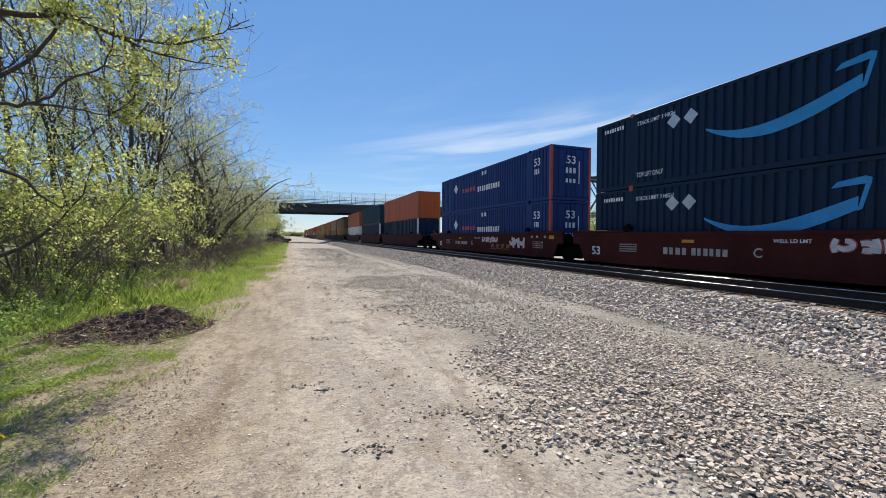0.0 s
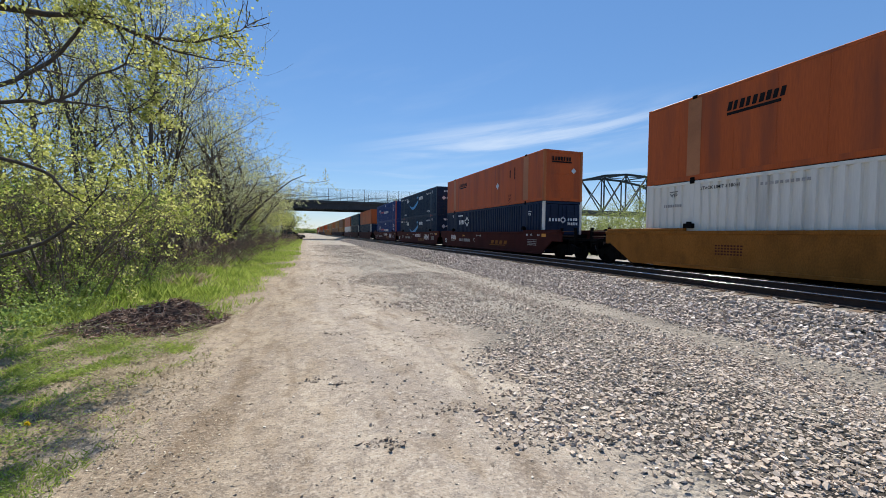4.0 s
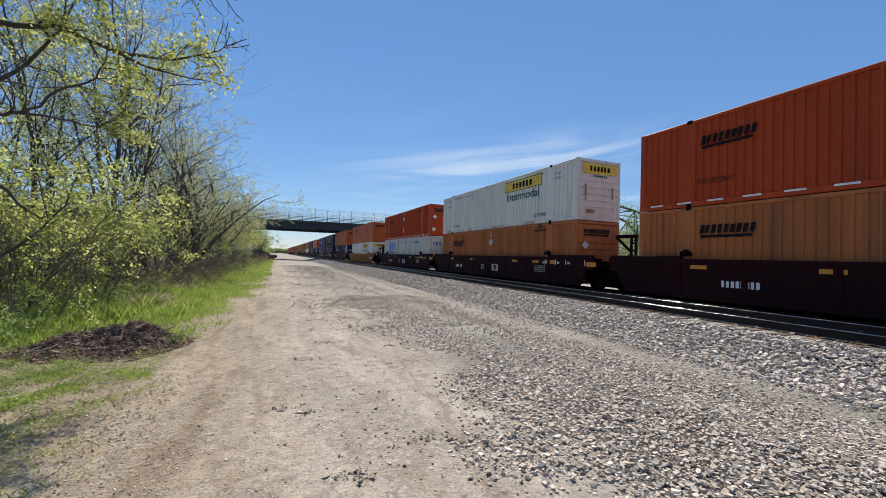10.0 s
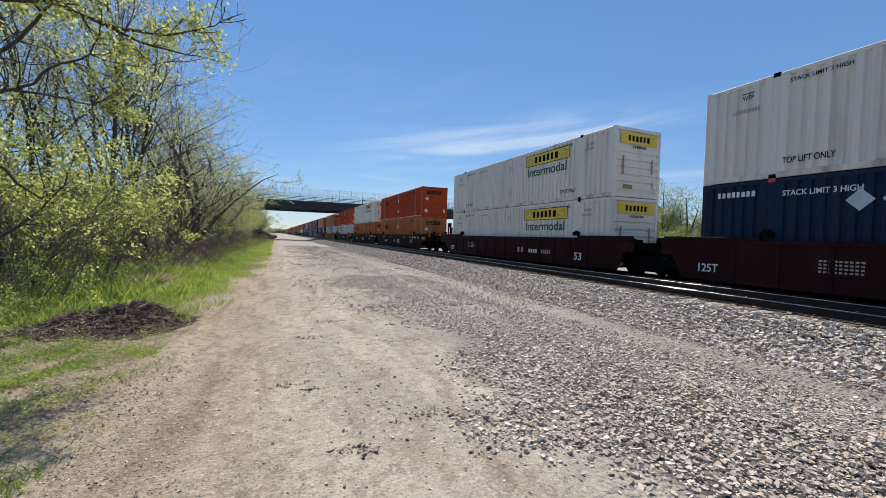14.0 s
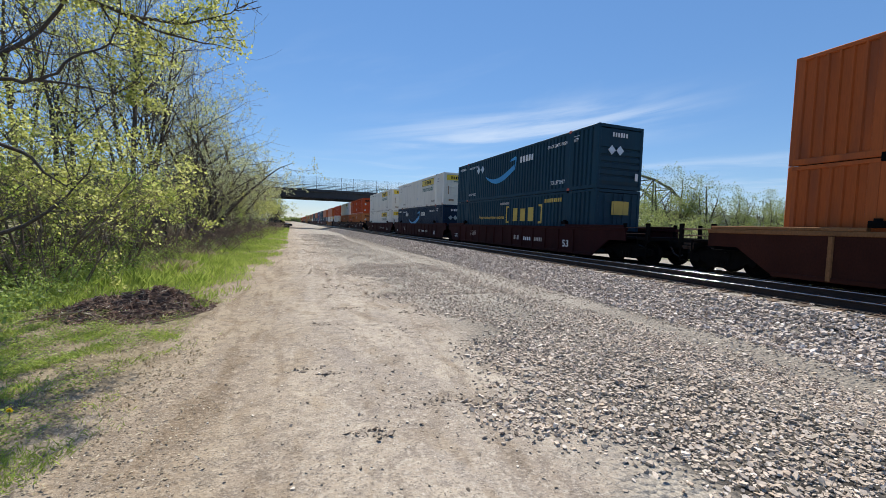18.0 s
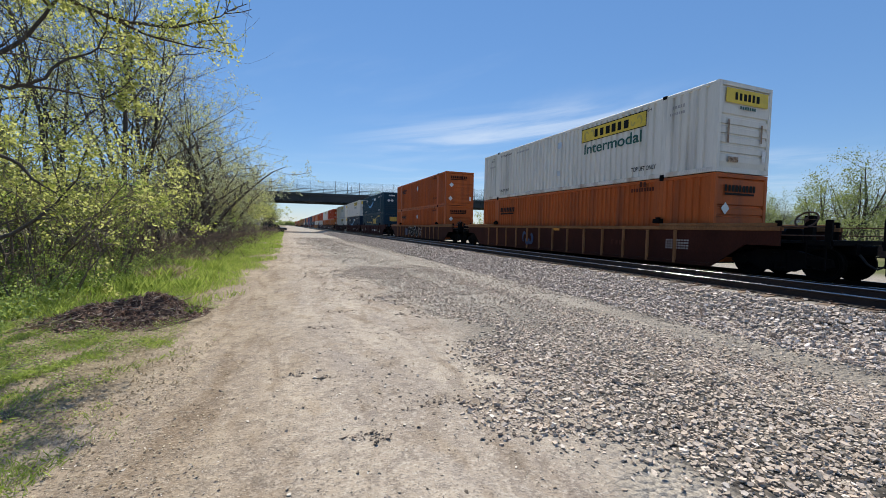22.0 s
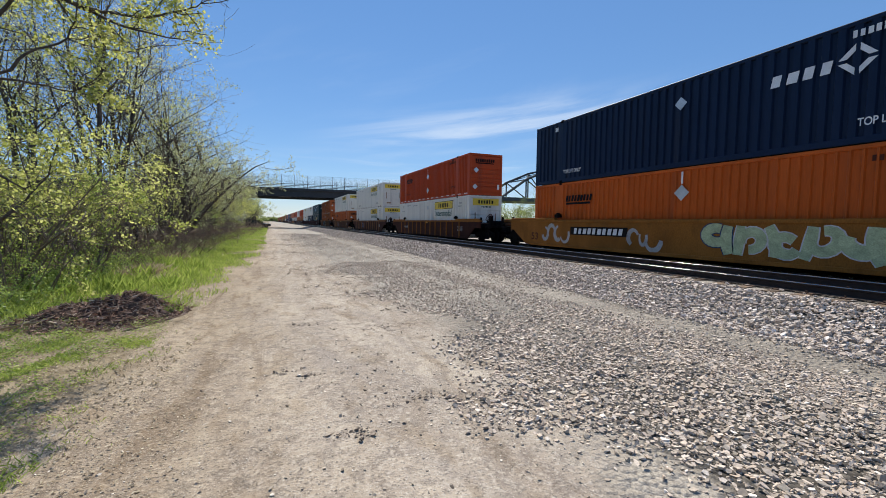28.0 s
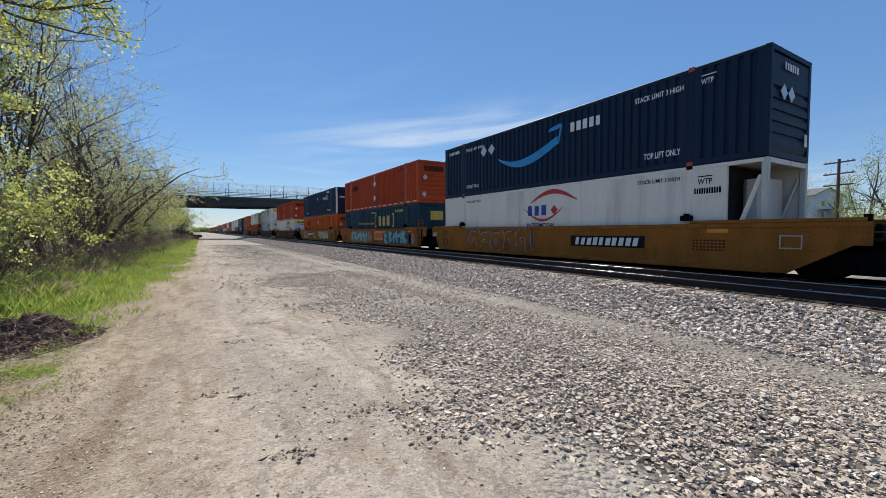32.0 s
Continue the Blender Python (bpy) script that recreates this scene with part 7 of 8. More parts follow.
rr = random.Random(5)
set_out(round_tree, [(*polar(a, d), rr.uniform(0, 360), s) for a, d, s in ((64, 62, 1.12), (67.0, 58, 1.3), (47.8, 57, 1.25), (50.6, 61, 1.35), (53.2, 60, 1.2), (56.4, 64, 1.05), (59.2, 68, 1.0), (49.5, 66, 0.95), (47, 70, 0.9), (52, 76, 0.8), (57, 80, 0.75), (40, 82, 0.9), (34, 95, 1.0), (79, 60, 1.35), (83.5, 52, 1.2), (69, 82, 0.9), (75, 78, 1.0), (66, 70, 0.8), (68.3, 66, 0.7))]
        + [(32, 145, 20, 1.9), (38, 160, 60, 1.6), (-4.5, 128, 10, 1.15), (-6.0, 142, 90, 1.3), (-5.0, 160, 150, 1.3), (-7, 180, 200, 1.4), (-6, 215, 250, 1.3), (28, 215, 0, 1.2), (27, 260, 50, 1.2), (29, 320, 100, 1.3), (-8, 270, 140, 1.4), (-9, 330, 200, 1.5)])
set_out(thin_tree, [(*polar(a, d), rr.uniform(0, 360), s) for a, d, s in ((66.5, 64, 1.1), (55, 68, 0.75), (53.5, 72, 0.8), (45, 62, 0.85), (42, 72, 0.95), (37, 76, 1.0), (60, 86, 0.8), (72, 92, 0.9), (77.5, 66, 1.15), (58.5, 95, 0.8), (30, 84, 1.0), (56, 60, 0.72), (59.5, 64, 0.7), (62.5, 68, 0.75), (67.5, 62, 0.85), (70, 66, 0.75), (71.5, 60, 0.6), (50.5, 60, 0.75), (61, 58, 0.62))]
        + [(-5.5, 135, 0, 1.1), (-7, 150, 60, 1.2), (26, 190, 20, 1.1), (27, 235, 70, 1.1), (-9, 238, 130, 1.3)])
set_out(far_bush, [(*polar(a, d), rr.uniform(0, 360), s) for a, d, s in ((50.5, 50, 0.85), (52.3, 52, 0.8), (48.6, 53, 0.8), (44.5, 48, 0.95), (42.5, 50, 1.05), (40.5, 54, 1.0), (46.5, 52, 0.85), (55, 60, 0.75), (57, 62, 0.72), (59, 63, 0.75), (61, 66, 0.75), (62.6, 58, 0.8), (65, 55, 0.8), (67.2, 56, 0.85), (69.5, 60, 0.7), (74.2, 58, 0.62), (76, 54, 0.7), (78, 50, 0.85), (81, 46, 0.8), (84, 44, 0.9), (38, 60, 1.0), (35.5, 66, 1.0), (33, 72, 1.1), (30.5, 76, 1.1), (28, 80, 1.1))])


def far_woods():
    """Low treeline along the horizon."""
    rng = np.random.default_rng(9)
    pts = []
    for x0, y0, x1, y1, n in ((-900, 900, -14, 1000, 260), (33, 1050, 1300, 900, 300), (-14, 1500, 33, 1500, 60), (500, 60, 700, 900, 120), (-700, 100, -300, 900, 120)):
        for _ in range(n):
            a = rng.random()
            c = np.array([x0 + (x1 - x0) * a, y0 + (y1 - y0) * a, rng.uniform(3, 9)])
            pts.append(c + rng.normal(size=(32, 3)) * (6, 6, 3.0))
    v, f = leaf_quads(np.concatenate(pts), 5.0, rng)
    tagged(new("far_woods", bulk("far_woods", v, f, M["leaf_far"])), "low treeline along the horizon", "woods", kind="stuff")


far_woods()


# ---- verge ----
def blades(name, label, x, y, h, w, lean, material, seed, category="grass"):
    rng = np.random.default_rng(seed)
    n = len(x)
    a = rng.uniform(0, math.tau, n)
    foot = np.stack([x, y, ground_z(x, y) - 0.005], 1)
    side = np.stack([np.cos(a), np.sin(a), np.zeros(n)], 1) * (w * rng.uniform(0.6, 1.3, n))[:, None]
    out = np.stack([-np.sin(a), np.cos(a), np.zeros(n)], 1) * (h * lean * rng.uniform(-1, 1, n))[:, None]
    up = np.array([0, 0, 1.0]) * (h * rng.uniform(0.75, 1.2, n))[:, None]
    v = np.stack([foot - side, foot + side, foot + up * 0.55 + out * 0.35 + side * 0.7, foot + up + out], 1).reshape(-1, 3)
    return tagged(new(name, bulk(name, v, np.arange(4 * n).reshape(-1, 4), M[material])), label, category, kind="stuff")


def verge_edge(y):
    return np.minimum(0.045 * y, 1.35) - 1.75


def clumped(n, x0, x1, y0, y1, seed, cut, s=1.0):
    """Places over a strip, kept where a slow wave is high, so that they gather in patches."""
    rng = np.random.default_rng(seed)
    x, y = rng.uniform(x0, x1, n), y0 + (y1 - y0) * rng.random(n) ** 1.3
    wave = np.sin(x * 2.1 * s + 1.3 * np.sin(y * 1.1 * s + seed)) + np.sin(y * 1.7 * s + 1.7 * np.sin(x * 1.9 * s)) + rng.normal(size=n) * 0.5
    k = wave > cut
    return x[k], y[k], rng


x, y, rng = clumped(320000, -6.0, -0.7, 1.6, 9.0, 1, 0.85, 3.6)
k = (x < verge_edge(y) + 0.30 + 0.35 * np.sin(y * 2.3) - np.abs(rng.normal(0, 0.7, len(x)))) & (x < -0.15 - 0.45 * np.sqrt(np.maximum(y - 1.5, 0)) + rng.normal(0, 0.3, len(x)))
blades("grass", "short patchy green grass on the dirt verge", x[k], y[k], rng.uniform(0.015, 0.055, k.sum()), 0.0028, 1.5, "grass_blade", 2)
x, y, rng = clumped(60000, -4.8, -0.2, 8.0, 34.0, 3, -0.9)
k = (x < verge_edge(y) + 0.3 + 0.25 * np.sin(y * 1.3) - np.abs(rng.normal(0, 0.45, len(x)))) & (x > -4.4)
blades("grass", "bright green spring grass along the road", x[k], y[k], rng.uniform(0.05, 0.17, k.sum()), 0.007, 0.9, "grass_blade", 4)
x, y, rng = clumped(26000, -4.4, 0.2, 30.0, 95.0, 5, -0.9, 0.5)
k = x < verge_edge(y) + 0.15 - np.abs(rng.normal(0, 0.4, len(x)))
blades("grass", "green grass further along the road", x[k], y[k], rng.uniform(0.10, 0.25, k.sum()), 0.022, 0.5, "grass_blade", 6)
x, y, rng = clumped(26000, -5.2, -1.9, 9.3, 17.0, 19, 1.0, 2.6)
k = x < verge_edge(y) - 0.9 + 0.4 * np.sin(y * 3.0)
blades("grass", "tall bright tufts of grass behind the heap", x[k], y[k], rng.uniform(0.12, 0.34, k.sum()), 0.007, 0.7, "grass_blade", 20)
rng = np.random.default_rng(8)
x = np.concatenate([rng.normal(-3.3, 0.22, 900), rng.normal(-3.7, 0.35, 900), rng.normal(-3.8, 0.35, 1200)])
y = np.concatenate([rng.normal(13.8, 0.4, 900), rng.normal(17.5, 1.2, 900), rng.normal(24.0, 4.0, 1200)])
blades("dry_grass", "pale dry grass fallen over at the verge", x, y, rng.uniform(0.12, 0.30, len(x)), 0.005, 1.3, "grass_dry", 9)
x, y, rng = clumped(14000, -9.0, -4.2, 10.0, 30.0, 15, -0.3)
blades("dry_grass", "dead brown stalks standing under the bushes", x, y, rng.uniform(0.12, 0.45, len(x)), 0.003, 0.9, "grass_dry", 16)
x, y, rng = clumped(9000, -5.5, -0.8, 1.8, 8.0, 12, -0.2)
k = x < verge_edge(y) + 0.55
blades("dry_grass", "scattered dry stalks and leaf litter on the verge", x[k], y[k], rng.uniform(0.01, 0.035, k.sum()), 0.012, 2.2, "grass_dry", 10)


def weeds():
    rng = np.random.default_rng(14)
    c = np.concatenate([np.stack([rng.uniform(-8.5, -3.5, 820), rng.uniform(5.5, 17, 820)], 1), np.stack([rng.uniform(-5.0, -1.8, 130), rng.uniform(2.4, 7.0, 130)], 1), np.stack([rng.uniform(-4.6, -3.3, 120), rng.uniform(14, 40, 120)], 1)])
    big = np.repeat(c, 34, 0)
    p = big + rng.normal(size=big.shape) * 0.17
    near = np.repeat(np.arange(len(c)) >= 820, 34) & (p[:, 1] < 8)
    z = ground_z(p[:, 0], p[:, 1]) + rng.random(len(p)) ** 1.5 * np.where(near, 0.08, 0.42)
    v, f = leaf_quads(np.column_stack([p, z]), np.where(near, 0.024, 0.05), rng)
    tagged(new("weeds", bulk("weeds", v, f, M["weed"])), "low dark green weeds under the bushes", "weeds", kind="stuff")


weeds()


def ground_leaves():
    """Small round-leaved weeds in bright patches over the short grass."""
    x, y, rng = clumped(20000, -6.5, -0.7, 1.7, 9.5, 31, 0.4, 3.1)
    k = x < verge_edge(y) + 0.1 - np.abs(rng.normal(0, 0.6, len(x)))
    c = np.repeat(np.stack([x[k], y[k]], 1), 12, 0)
    p = c + rng.normal(size=c.shape) * 0.045
    z = ground_z(p[:, 0], p[:, 1]) + 0.006 + rng.random(len(p)) ** 2 * 0.09
    v, f = leaf_quads(np.column_stack([p, z]), 0.026, rng, -0.3)
    v = v.reshape(-1, 4, 3)
    v[:, :, 2] = v[:, :1, 2] + np.abs(v[:, :, 2] - v[:, :1, 2]) * 0.5
    tagged(new("weeds", bulk("weeds", v.reshape(-1, 3), f, M["grass_blade"])), "bright low leaves in patches on the verge", "weeds", kind="stuff")


ground_leaves()


def leaf_litter():
    rng = np.random.default_rng(17)
    x, y = rng.uniform(-6.5, -0.2, 42000), 1.7 + 9 * rng.random(42000) ** 1.3
    k = x < verge_edge(y) + 1.3 - np.abs(rng.normal(0, 0.8, 42000))
    x, y = x[k], y[k]
    v, f = leaf_quads(np.stack([x, y, ground_z(x, y) + rng.uniform(0.004, 0.02, len(x))], 1), 0.026, rng, 0.0)
    v = v.reshape(-1, 4, 3)
    v[:, :, 2] = v[:, :1, 2] + (v[:, :, 2] - v[:, :1, 2]) * 0.25
    tagged(new("leaf_litter", bulk("leaf_litter", v.reshape(-1, 3), f, M["litter"])), "dry brown leaf litter on the verge", "leaves", kind="stuff")


leaf_litter()


def dandelion(spots):
    first = None
    for x, y in spots:
        m = Matrix.Translation((x, y, float(ground_z(x, y))))
        if first is None:
            first = thing("dandelion", "yellow dandelion flower in the short grass", "flower", m, group="dandelions")
            part("stem", Mesh().tube((0, 0, -0.01), (0.01, 0, 0.085), 0.003, n=5), M["weed"], first)
            rng = np.random.default_rng(3)
            v, f = leaf_quads(np.array([[0.01, 0, 0.085]]).repeat(40, 0), 0.022, rng, -0.8)
            part("flower_head", bulk("flower_head", v, f, M["petal"]), None, first, "yellow flower head")
        else:
            copy_thing(first, m)


dandelion([(-2.05, 3.05), (-2.25, 3.2), (-1.95, 2.75), (-2.4, 3.6), (-2.0, 3.9), (-2.7, 3.1)])


def mulch_pile():
    """A low heap of dark shredded bark with loose chips and sticks on it."""
    rng = np.random.default_rng(22)
    pile = thing("mulch_pile", "low heap of dark shredded bark and roots on the verge", "heap", pose(-2.38, 7.95, 0))
    n = 56
    g = np.linspace(-1, 1, n)
    a, b = np.meshgrid(g, g)

    def top(a, b):
        th = np.arctan2(b, a)
        e = np.clip(1 - (a * a + b * b) / (0.80 + 0.16 * np.sin(3 * th + 1) + 0.12 * np.sin(7 * th) + 0.10 * np.sin(11 * th + 2)), 0, 1)
        lobes = 0.27 * np.exp(-((a - 0.25) ** 2 + (b - 0.3) ** 2) / 0.16) + 0.11 * np.exp(-((a + 0.45) ** 2 + (b + 0.15) ** 2) / 0.10) + 0.05 * np.exp(-((a - 0.1) ** 2 + (b + 0.35) ** 2) / 0.2)
        rough = 0.075 * np.sin(a * 13 + 3 * np.sin(b * 7)) * np.sin(b * 11 + 2 * np.sin(a * 9)) + 0.04 * np.sin(a * 31) * np.sin(b * 27)
        return np.where(e > 0, e ** 0.6 * (0.05 + lobes + rough * 0.8), -0.05)

    ax, bx = 1.05, 1.15
    px, py = a * ax + 0.25 * b, b * bx
    z = top(a, b) + ground_z(px - 2.38, py + 7.95)
    i, j = np.meshgrid(np.arange(n - 1), np.arange(n - 1))
    q = (j * n + i).ravel()
    part("mound", bulk("mound", np.stack([px, py, z], -1).reshape(-1, 3), np.stack([q, q + 1, q + n + 1, q + n], 1), M["mulch"]), None, pile)
    m = 5600
    r, t = np.sqrt(rng.random(m)) * 1.0, rng.uniform(0, math.tau, m)
    ca, cb = r * np.cos(t), r * np.sin(t)
    p = np.stack([ca * ax + 0.25 * cb, cb * bx, np.maximum(top(ca, cb), 0) + ground_z(ca * ax + 0.25 * cb - 2.38, cb * bx + 7.95) + 0.008], 1)
    d = rng.normal(size=(m, 3)) * (1, 1, 0.45)
    d /= np.linalg.norm(d, axis=1, keepdims=True)
    ln = rng.gamma(2.0, 0.016, m)[:, None]
    v, f = frusta(p - d * ln, p + d * ln, rng.uniform(0.003, 0.011, m), rng.uniform(0.002, 0.008, m), 4)
    part("bark_litter", bulk("bark_litter", v, f, M["chip"]), None, pile)["kind"] = "stuff"
    for k in range(24):
        c = Vector((rng.uniform(-1, 1), rng.uniform(-1.1, 1), 0))
        c.z = float(max(0.0, top(np.array((c.x - 0.25 * c.y / bx) / ax), np.array(c.y / bx)))) + 0.04
        e = Vector((rng.normal(), rng.normal(), 0.25)).normalized() * rng.uniform(0.12, 0.32)
        part("stick", Mesh().tube(c - e, c, 0.012, 0.010, 6).tube(c, c + e * 0.9 + Vector((0.03, 0.02, 0.02)), 0.010, 0.005, 6), M["chip"], pile)


mulch_pile()


def fallen_branch(x, y, turn, length):
    b = thing("fallen_branch", "pale dry fallen branch in the grass", "branch", Matrix.Translation((x, y, float(ground_z(x, y)) + 0.02)) @ Matrix.Rotation(radians(turn), 4, "Z"))
    me = Mesh().tube((0, 0, 0), (length * 0.5, 0.04, 0.05), 0.016, 0.012, 6).tube((length * 0.5, 0.04, 0.05), (length, -0.03, 0.02), 0.012, 0.005, 6).tube((length * 0.4, 0.03, 0.04), (length * 0.65, 0.25, 0.10), 0.008, 0.003, 5)
    part("stem", me, M["grass_dry"], b)


fallen_branch(-3.4, 6.9, 25, 1.0)
fallen_branch(-3.6, 12.6, 150, 0.9)
fallen_branch(-4.2, 10.4, 60, 1.2)

# ---- beyond the tracks ----
def utility_pole(x, y, height):
    p = thing("utility_pole", "weathered timber utility pole with three crossarms", "pole", Matrix.Translation((x, y, float(ground_z(x, y)) - 0.1)) @ Matrix.Rotation(radians(70), 4, "Z"), group="utility poles")
    part("mast", Mesh().tube((0, 0, 0), (0, 0, height), 0.17, 0.11, 10), M["pole"], p)
    for z in (height - 0.3, height - 1.35, height - 2.4):
        arm = part("crossarm", Mesh().box(-1.25, 1.25, -0.06, 0.06, z - 0.06, z + 0.06, c=0.012), M["pole"], p)
        for dx in (-1.1, -0.7, 0.7, 1.1):
            part("insulator", once(("insul",), lambda: Mesh().turned([(0.03, 0), (0.05, 0.04), (0.03, 0.08), (0.045, 0.12), (0.02, 0.15)], 8).data("insulator", M["mark_grey"])), None, arm, m=pose(dx, 0, z + 0.06))
    return p


for az, d, h in ((75.0, 53, 8.4), (58.2, 190, 6.5), (61.5, 215, 6.5), (52.0, 200, 7.0)):
    utility_pole(*polar(az, d), h)


def house():
    x, y = polar(72.3, 114)
    h = thing("house", "white two-storey house with grey shingle roof", "house", Matrix.Translation((x, y, float(ground_z(x, y)))) @ Matrix.Rotation(radians(72), 4, "Z"))
    w, d, e = 4.8, 3.8, 5.2
    part("wall", Mesh().box(-w, w, -d, d, 0, e).prism([(-d, e), (d, e), (0, e + 1.5)], -w, -w + 0.15, "x").prism([(-d, e), (d, e), (0, e + 1.5)], w - 0.15, w, "x"), M["siding"], h, "white horizontal siding")
    boards = Mesh()
    for k in range(22):
        boards.box(-w - 0.015, w + 0.015, d, d + 0.015, 0.1 + k * 0.2, 0.27 + k * 0.2)
    part("siding", boards, M["siding"], h)
    for s in (-1, 1):
        part("roof", Mesh().prism([(s * (d + 0.35), e - 0.15), (0, e + 1.5), (0, e + 1.66), (s * (d + 0.35), e + 0.02)], -w - 0.3, w + 0.3, "x"), M["shingle"], h, "grey shingle roof slope")
    for z in (0.9, 3.1):
        for xx in (-3.2, -1.1, 1.1, 3.2):
            win = part("window", Mesh().box(xx - 0.55, xx + 0.55, d + 0.016, d + 0.06, z - 0.06, z + 1.16), M["siding"], h)
            part("pane", Mesh().box(xx - 0.46, xx + 0.46, d + 0.061, d + 0.07, z + 0.04, z + 1.06), M["pane"], win, "dark glass pane")
    for z in (0.9, 3.1):
        for yy in (-1.8, 1.4):
            win = part("window", Mesh().box(-w - 0.06, -w - 0.002, yy - 0.5, yy + 0.5, z - 0.06, z + 1.16), M["siding"], h)
            part("pane", Mesh().box(-w - 0.07, -w - 0.061, yy - 0.4, yy + 0.4, z + 0.04, z + 1.06), M["pane"], win, "dark glass pane")
    part("porch_roof", Mesh().box(-w - 5.0, -w, -2.0, 2.8, 2.3, 2.42).box(-w - 4.9, -w - 4.75, -1.9, -1.75, 0, 2.3).box(-w - 4.9, -w - 4.75, 2.5, 2.65, 0, 2.3), M["shingle"], h, "low grey lean-to roof")


house()


def pickup():
    """The dark vehicle parked under the bridge."""
    t = thing("pickup_truck", "black pickup truck parked beside the road under the bridge", "vehicle", pose(-2.6, 98, float(ground_z(-2.6, 98)), 0, 0, -28))
    body = [(-2.7, 0.45), (-2.75, 0.95), (-0.9, 1.0), (-0.7, 1.05), (1.2, 1.05), (2.6, 0.95), (2.75, 0.7), (2.7, 0.4)]
    part("body", Mesh().prism(body, -0.95, 0.95, "y"), M["truck_paint"], t)
    cab = part("cab", Mesh().prism([(-0.75, 1.02), (-0.6, 1.68), (0.55, 1.70), (1.2, 1.06)], -0.82, 0.82, "y"), M["truck_paint"], t)
    for s in (-1, 1):
        part("side_window", Mesh().prism([(-0.55, 1.12), (-0.45, 1.6), (0.48, 1.62), (0.95, 1.12)], s * 0.825, s * 0.835, "y"), M["pane"], cab)
    part("windscreen", Mesh().prism([(0.62, 1.66), (1.2, 1.1), (1.23, 1.12), (0.65, 1.69)], -0.74, 0.74, "y"), M["pane"], cab)
    for x in (-1.75, 1.75):
        for s in (-1, 1):
            w = part("wheel", Mesh().turned([(0.22, -0.12), (0.36, -0.12), (0.39, -0.08), (0.39, 0.08), (0.36, 0.12), (0.22, 0.12)], 18), M["tyre"], t, m=pose(x, s * 0.82, 0.39, 90, 0, 0))
            part("rim", Mesh().turned([(0.05, -0.125), (0.22, -0.11), (0.22, 0.11), (0.05, 0.125)], 14), M["plate"], w)


pickup()


def road_sign_frame():
    """The dark bent pipe gate beside the abutment."""
    g = thing("pipe_post", "dark bent pipe post beside the bridge abutment", "post", pose(-4.1, 99, float(ground_z(-4.1, 99))))
    part("pipe", Mesh().tube((0, 0, 0), (0, 0, 4.2), 0.12, n=8).tube((0, 0, 4.2), (-1.6, 0, 6.6), 0.12, n=8), M["girder"], g)


road_sign_frame()

# ---- loose stone ----
def stone_pool(rng, n, flatness):
    """Angular stone shapes: a five-cornered foot and a wider, tilted top, pushed about."""
    a = np.arange(5) * math.tau / 5
    v = np.concatenate([np.stack([0.74 * np.cos(a), 0.74 * np.sin(a), 0 * a - 0.7], 1), np.stack([0.92 * np.cos(a + 0.3), 0.92 * np.sin(a + 0.3), 0 * a + 0.6], 1)])
    f = np.array([(5, 6, 7), (5, 7, 8), (5, 8, 9)] + [t for k in range(5) for t in ((k, (k + 1) % 5, 5 + k), ((k + 1) % 5, 5 + (k + 1) % 5, 5 + k))])
    pool = []
    for _ in range(n):
        s = v * np.concatenate([rng.uniform(0.62, 1.3, (10, 2)), rng.uniform(0.6, 1.4, (10, 1))], 1) * (1, rng.uniform(0.5, 0.95), rng.uniform(*flatness))
        pool.append(s)
    return np.array(pool), f


def stones(name, label, x, y, size, material, seed, flatness=(0.4, 0.75), sink=0.25):
    rng = np.random.default_rng(seed)
    pool, f = stone_pool(rng, 24, flatness)
    n = len(x)
    v = pool[rng.integers(0, 24, n)] * (size / 2)[:, None, None]
    a, b, c = rng.uniform(0, math.tau, n), rng.normal(0, 0.32, n), rng.normal(0, 0.32, n)
    ca, sa, cb, sb, cc, sc = np.cos(a), np.sin(a), np.cos(b), np.sin(b), np.cos(c), np.sin(c)
    o, i = np.zeros(n), np.ones(n)
    rz = np.stack([ca, -sa, o, sa, ca, o, o, o, i], 1).reshape(n, 3, 3)
    rx = np.stack([i, o, o, o, cb, -sb, o, sb, cb], 1).reshape(n, 3, 3)
    ry = np.stack([cc, o, sc, o, i, o, -sc, o, cc], 1).reshape(n, 3, 3)
    v = np.einsum("nij,nkj->nki", rz @ rx @ ry, v)
    z = ground_z(x, y) + size * (0.5 * np.mean(flatness) - sink) + np.abs(rng.normal(0, 0.18, n)) * size
    v += np.stack([x, y, z], 1)[:, None]
    faces = (np.arange(n)[:, None, None] * 10 + f[None]).reshape(-1, 3)
    return tagged(new(name, bulk(name, v.reshape(-1, 3), faces, M[material])), label, "gravel", kind="stuff")


def stone_edge(y):
    return np.minimum(0.14 * y + 1.78, np.maximum(2.95 - 0.065 * y, 0.012 * y + 1.7))


rng = np.random.default_rng(40)
# crushed stone beside the road, thinner on the packed strip along the ballast
n = 122000
x, y = rng.uniform(1.4, 7.4, n), -0.4 + 16.8 * rng.random(n) ** 1.4
ragged = 0.45 * np.sin(y * 1.3) + 0.3 * np.sin(y * 3.1 + x) + rng.normal(0, 0.25, n)
packed = 1.1 * np.exp(-((x - 6.3 - 0.15 * np.sin(y * 0.4)) / 0.55) ** 2) + 0.7 * np.exp(-((x - 3.9 - 0.04 * y) / 0.35) ** 2) * (y > 6)
k = (x > stone_edge(y) + ragged) & (rng.random(n) > packed * 0.85) & (rng.random(n) > 0.5 * np.clip((y - 4.5) / 4, 0, 1))
x, y = x[k], y[k]
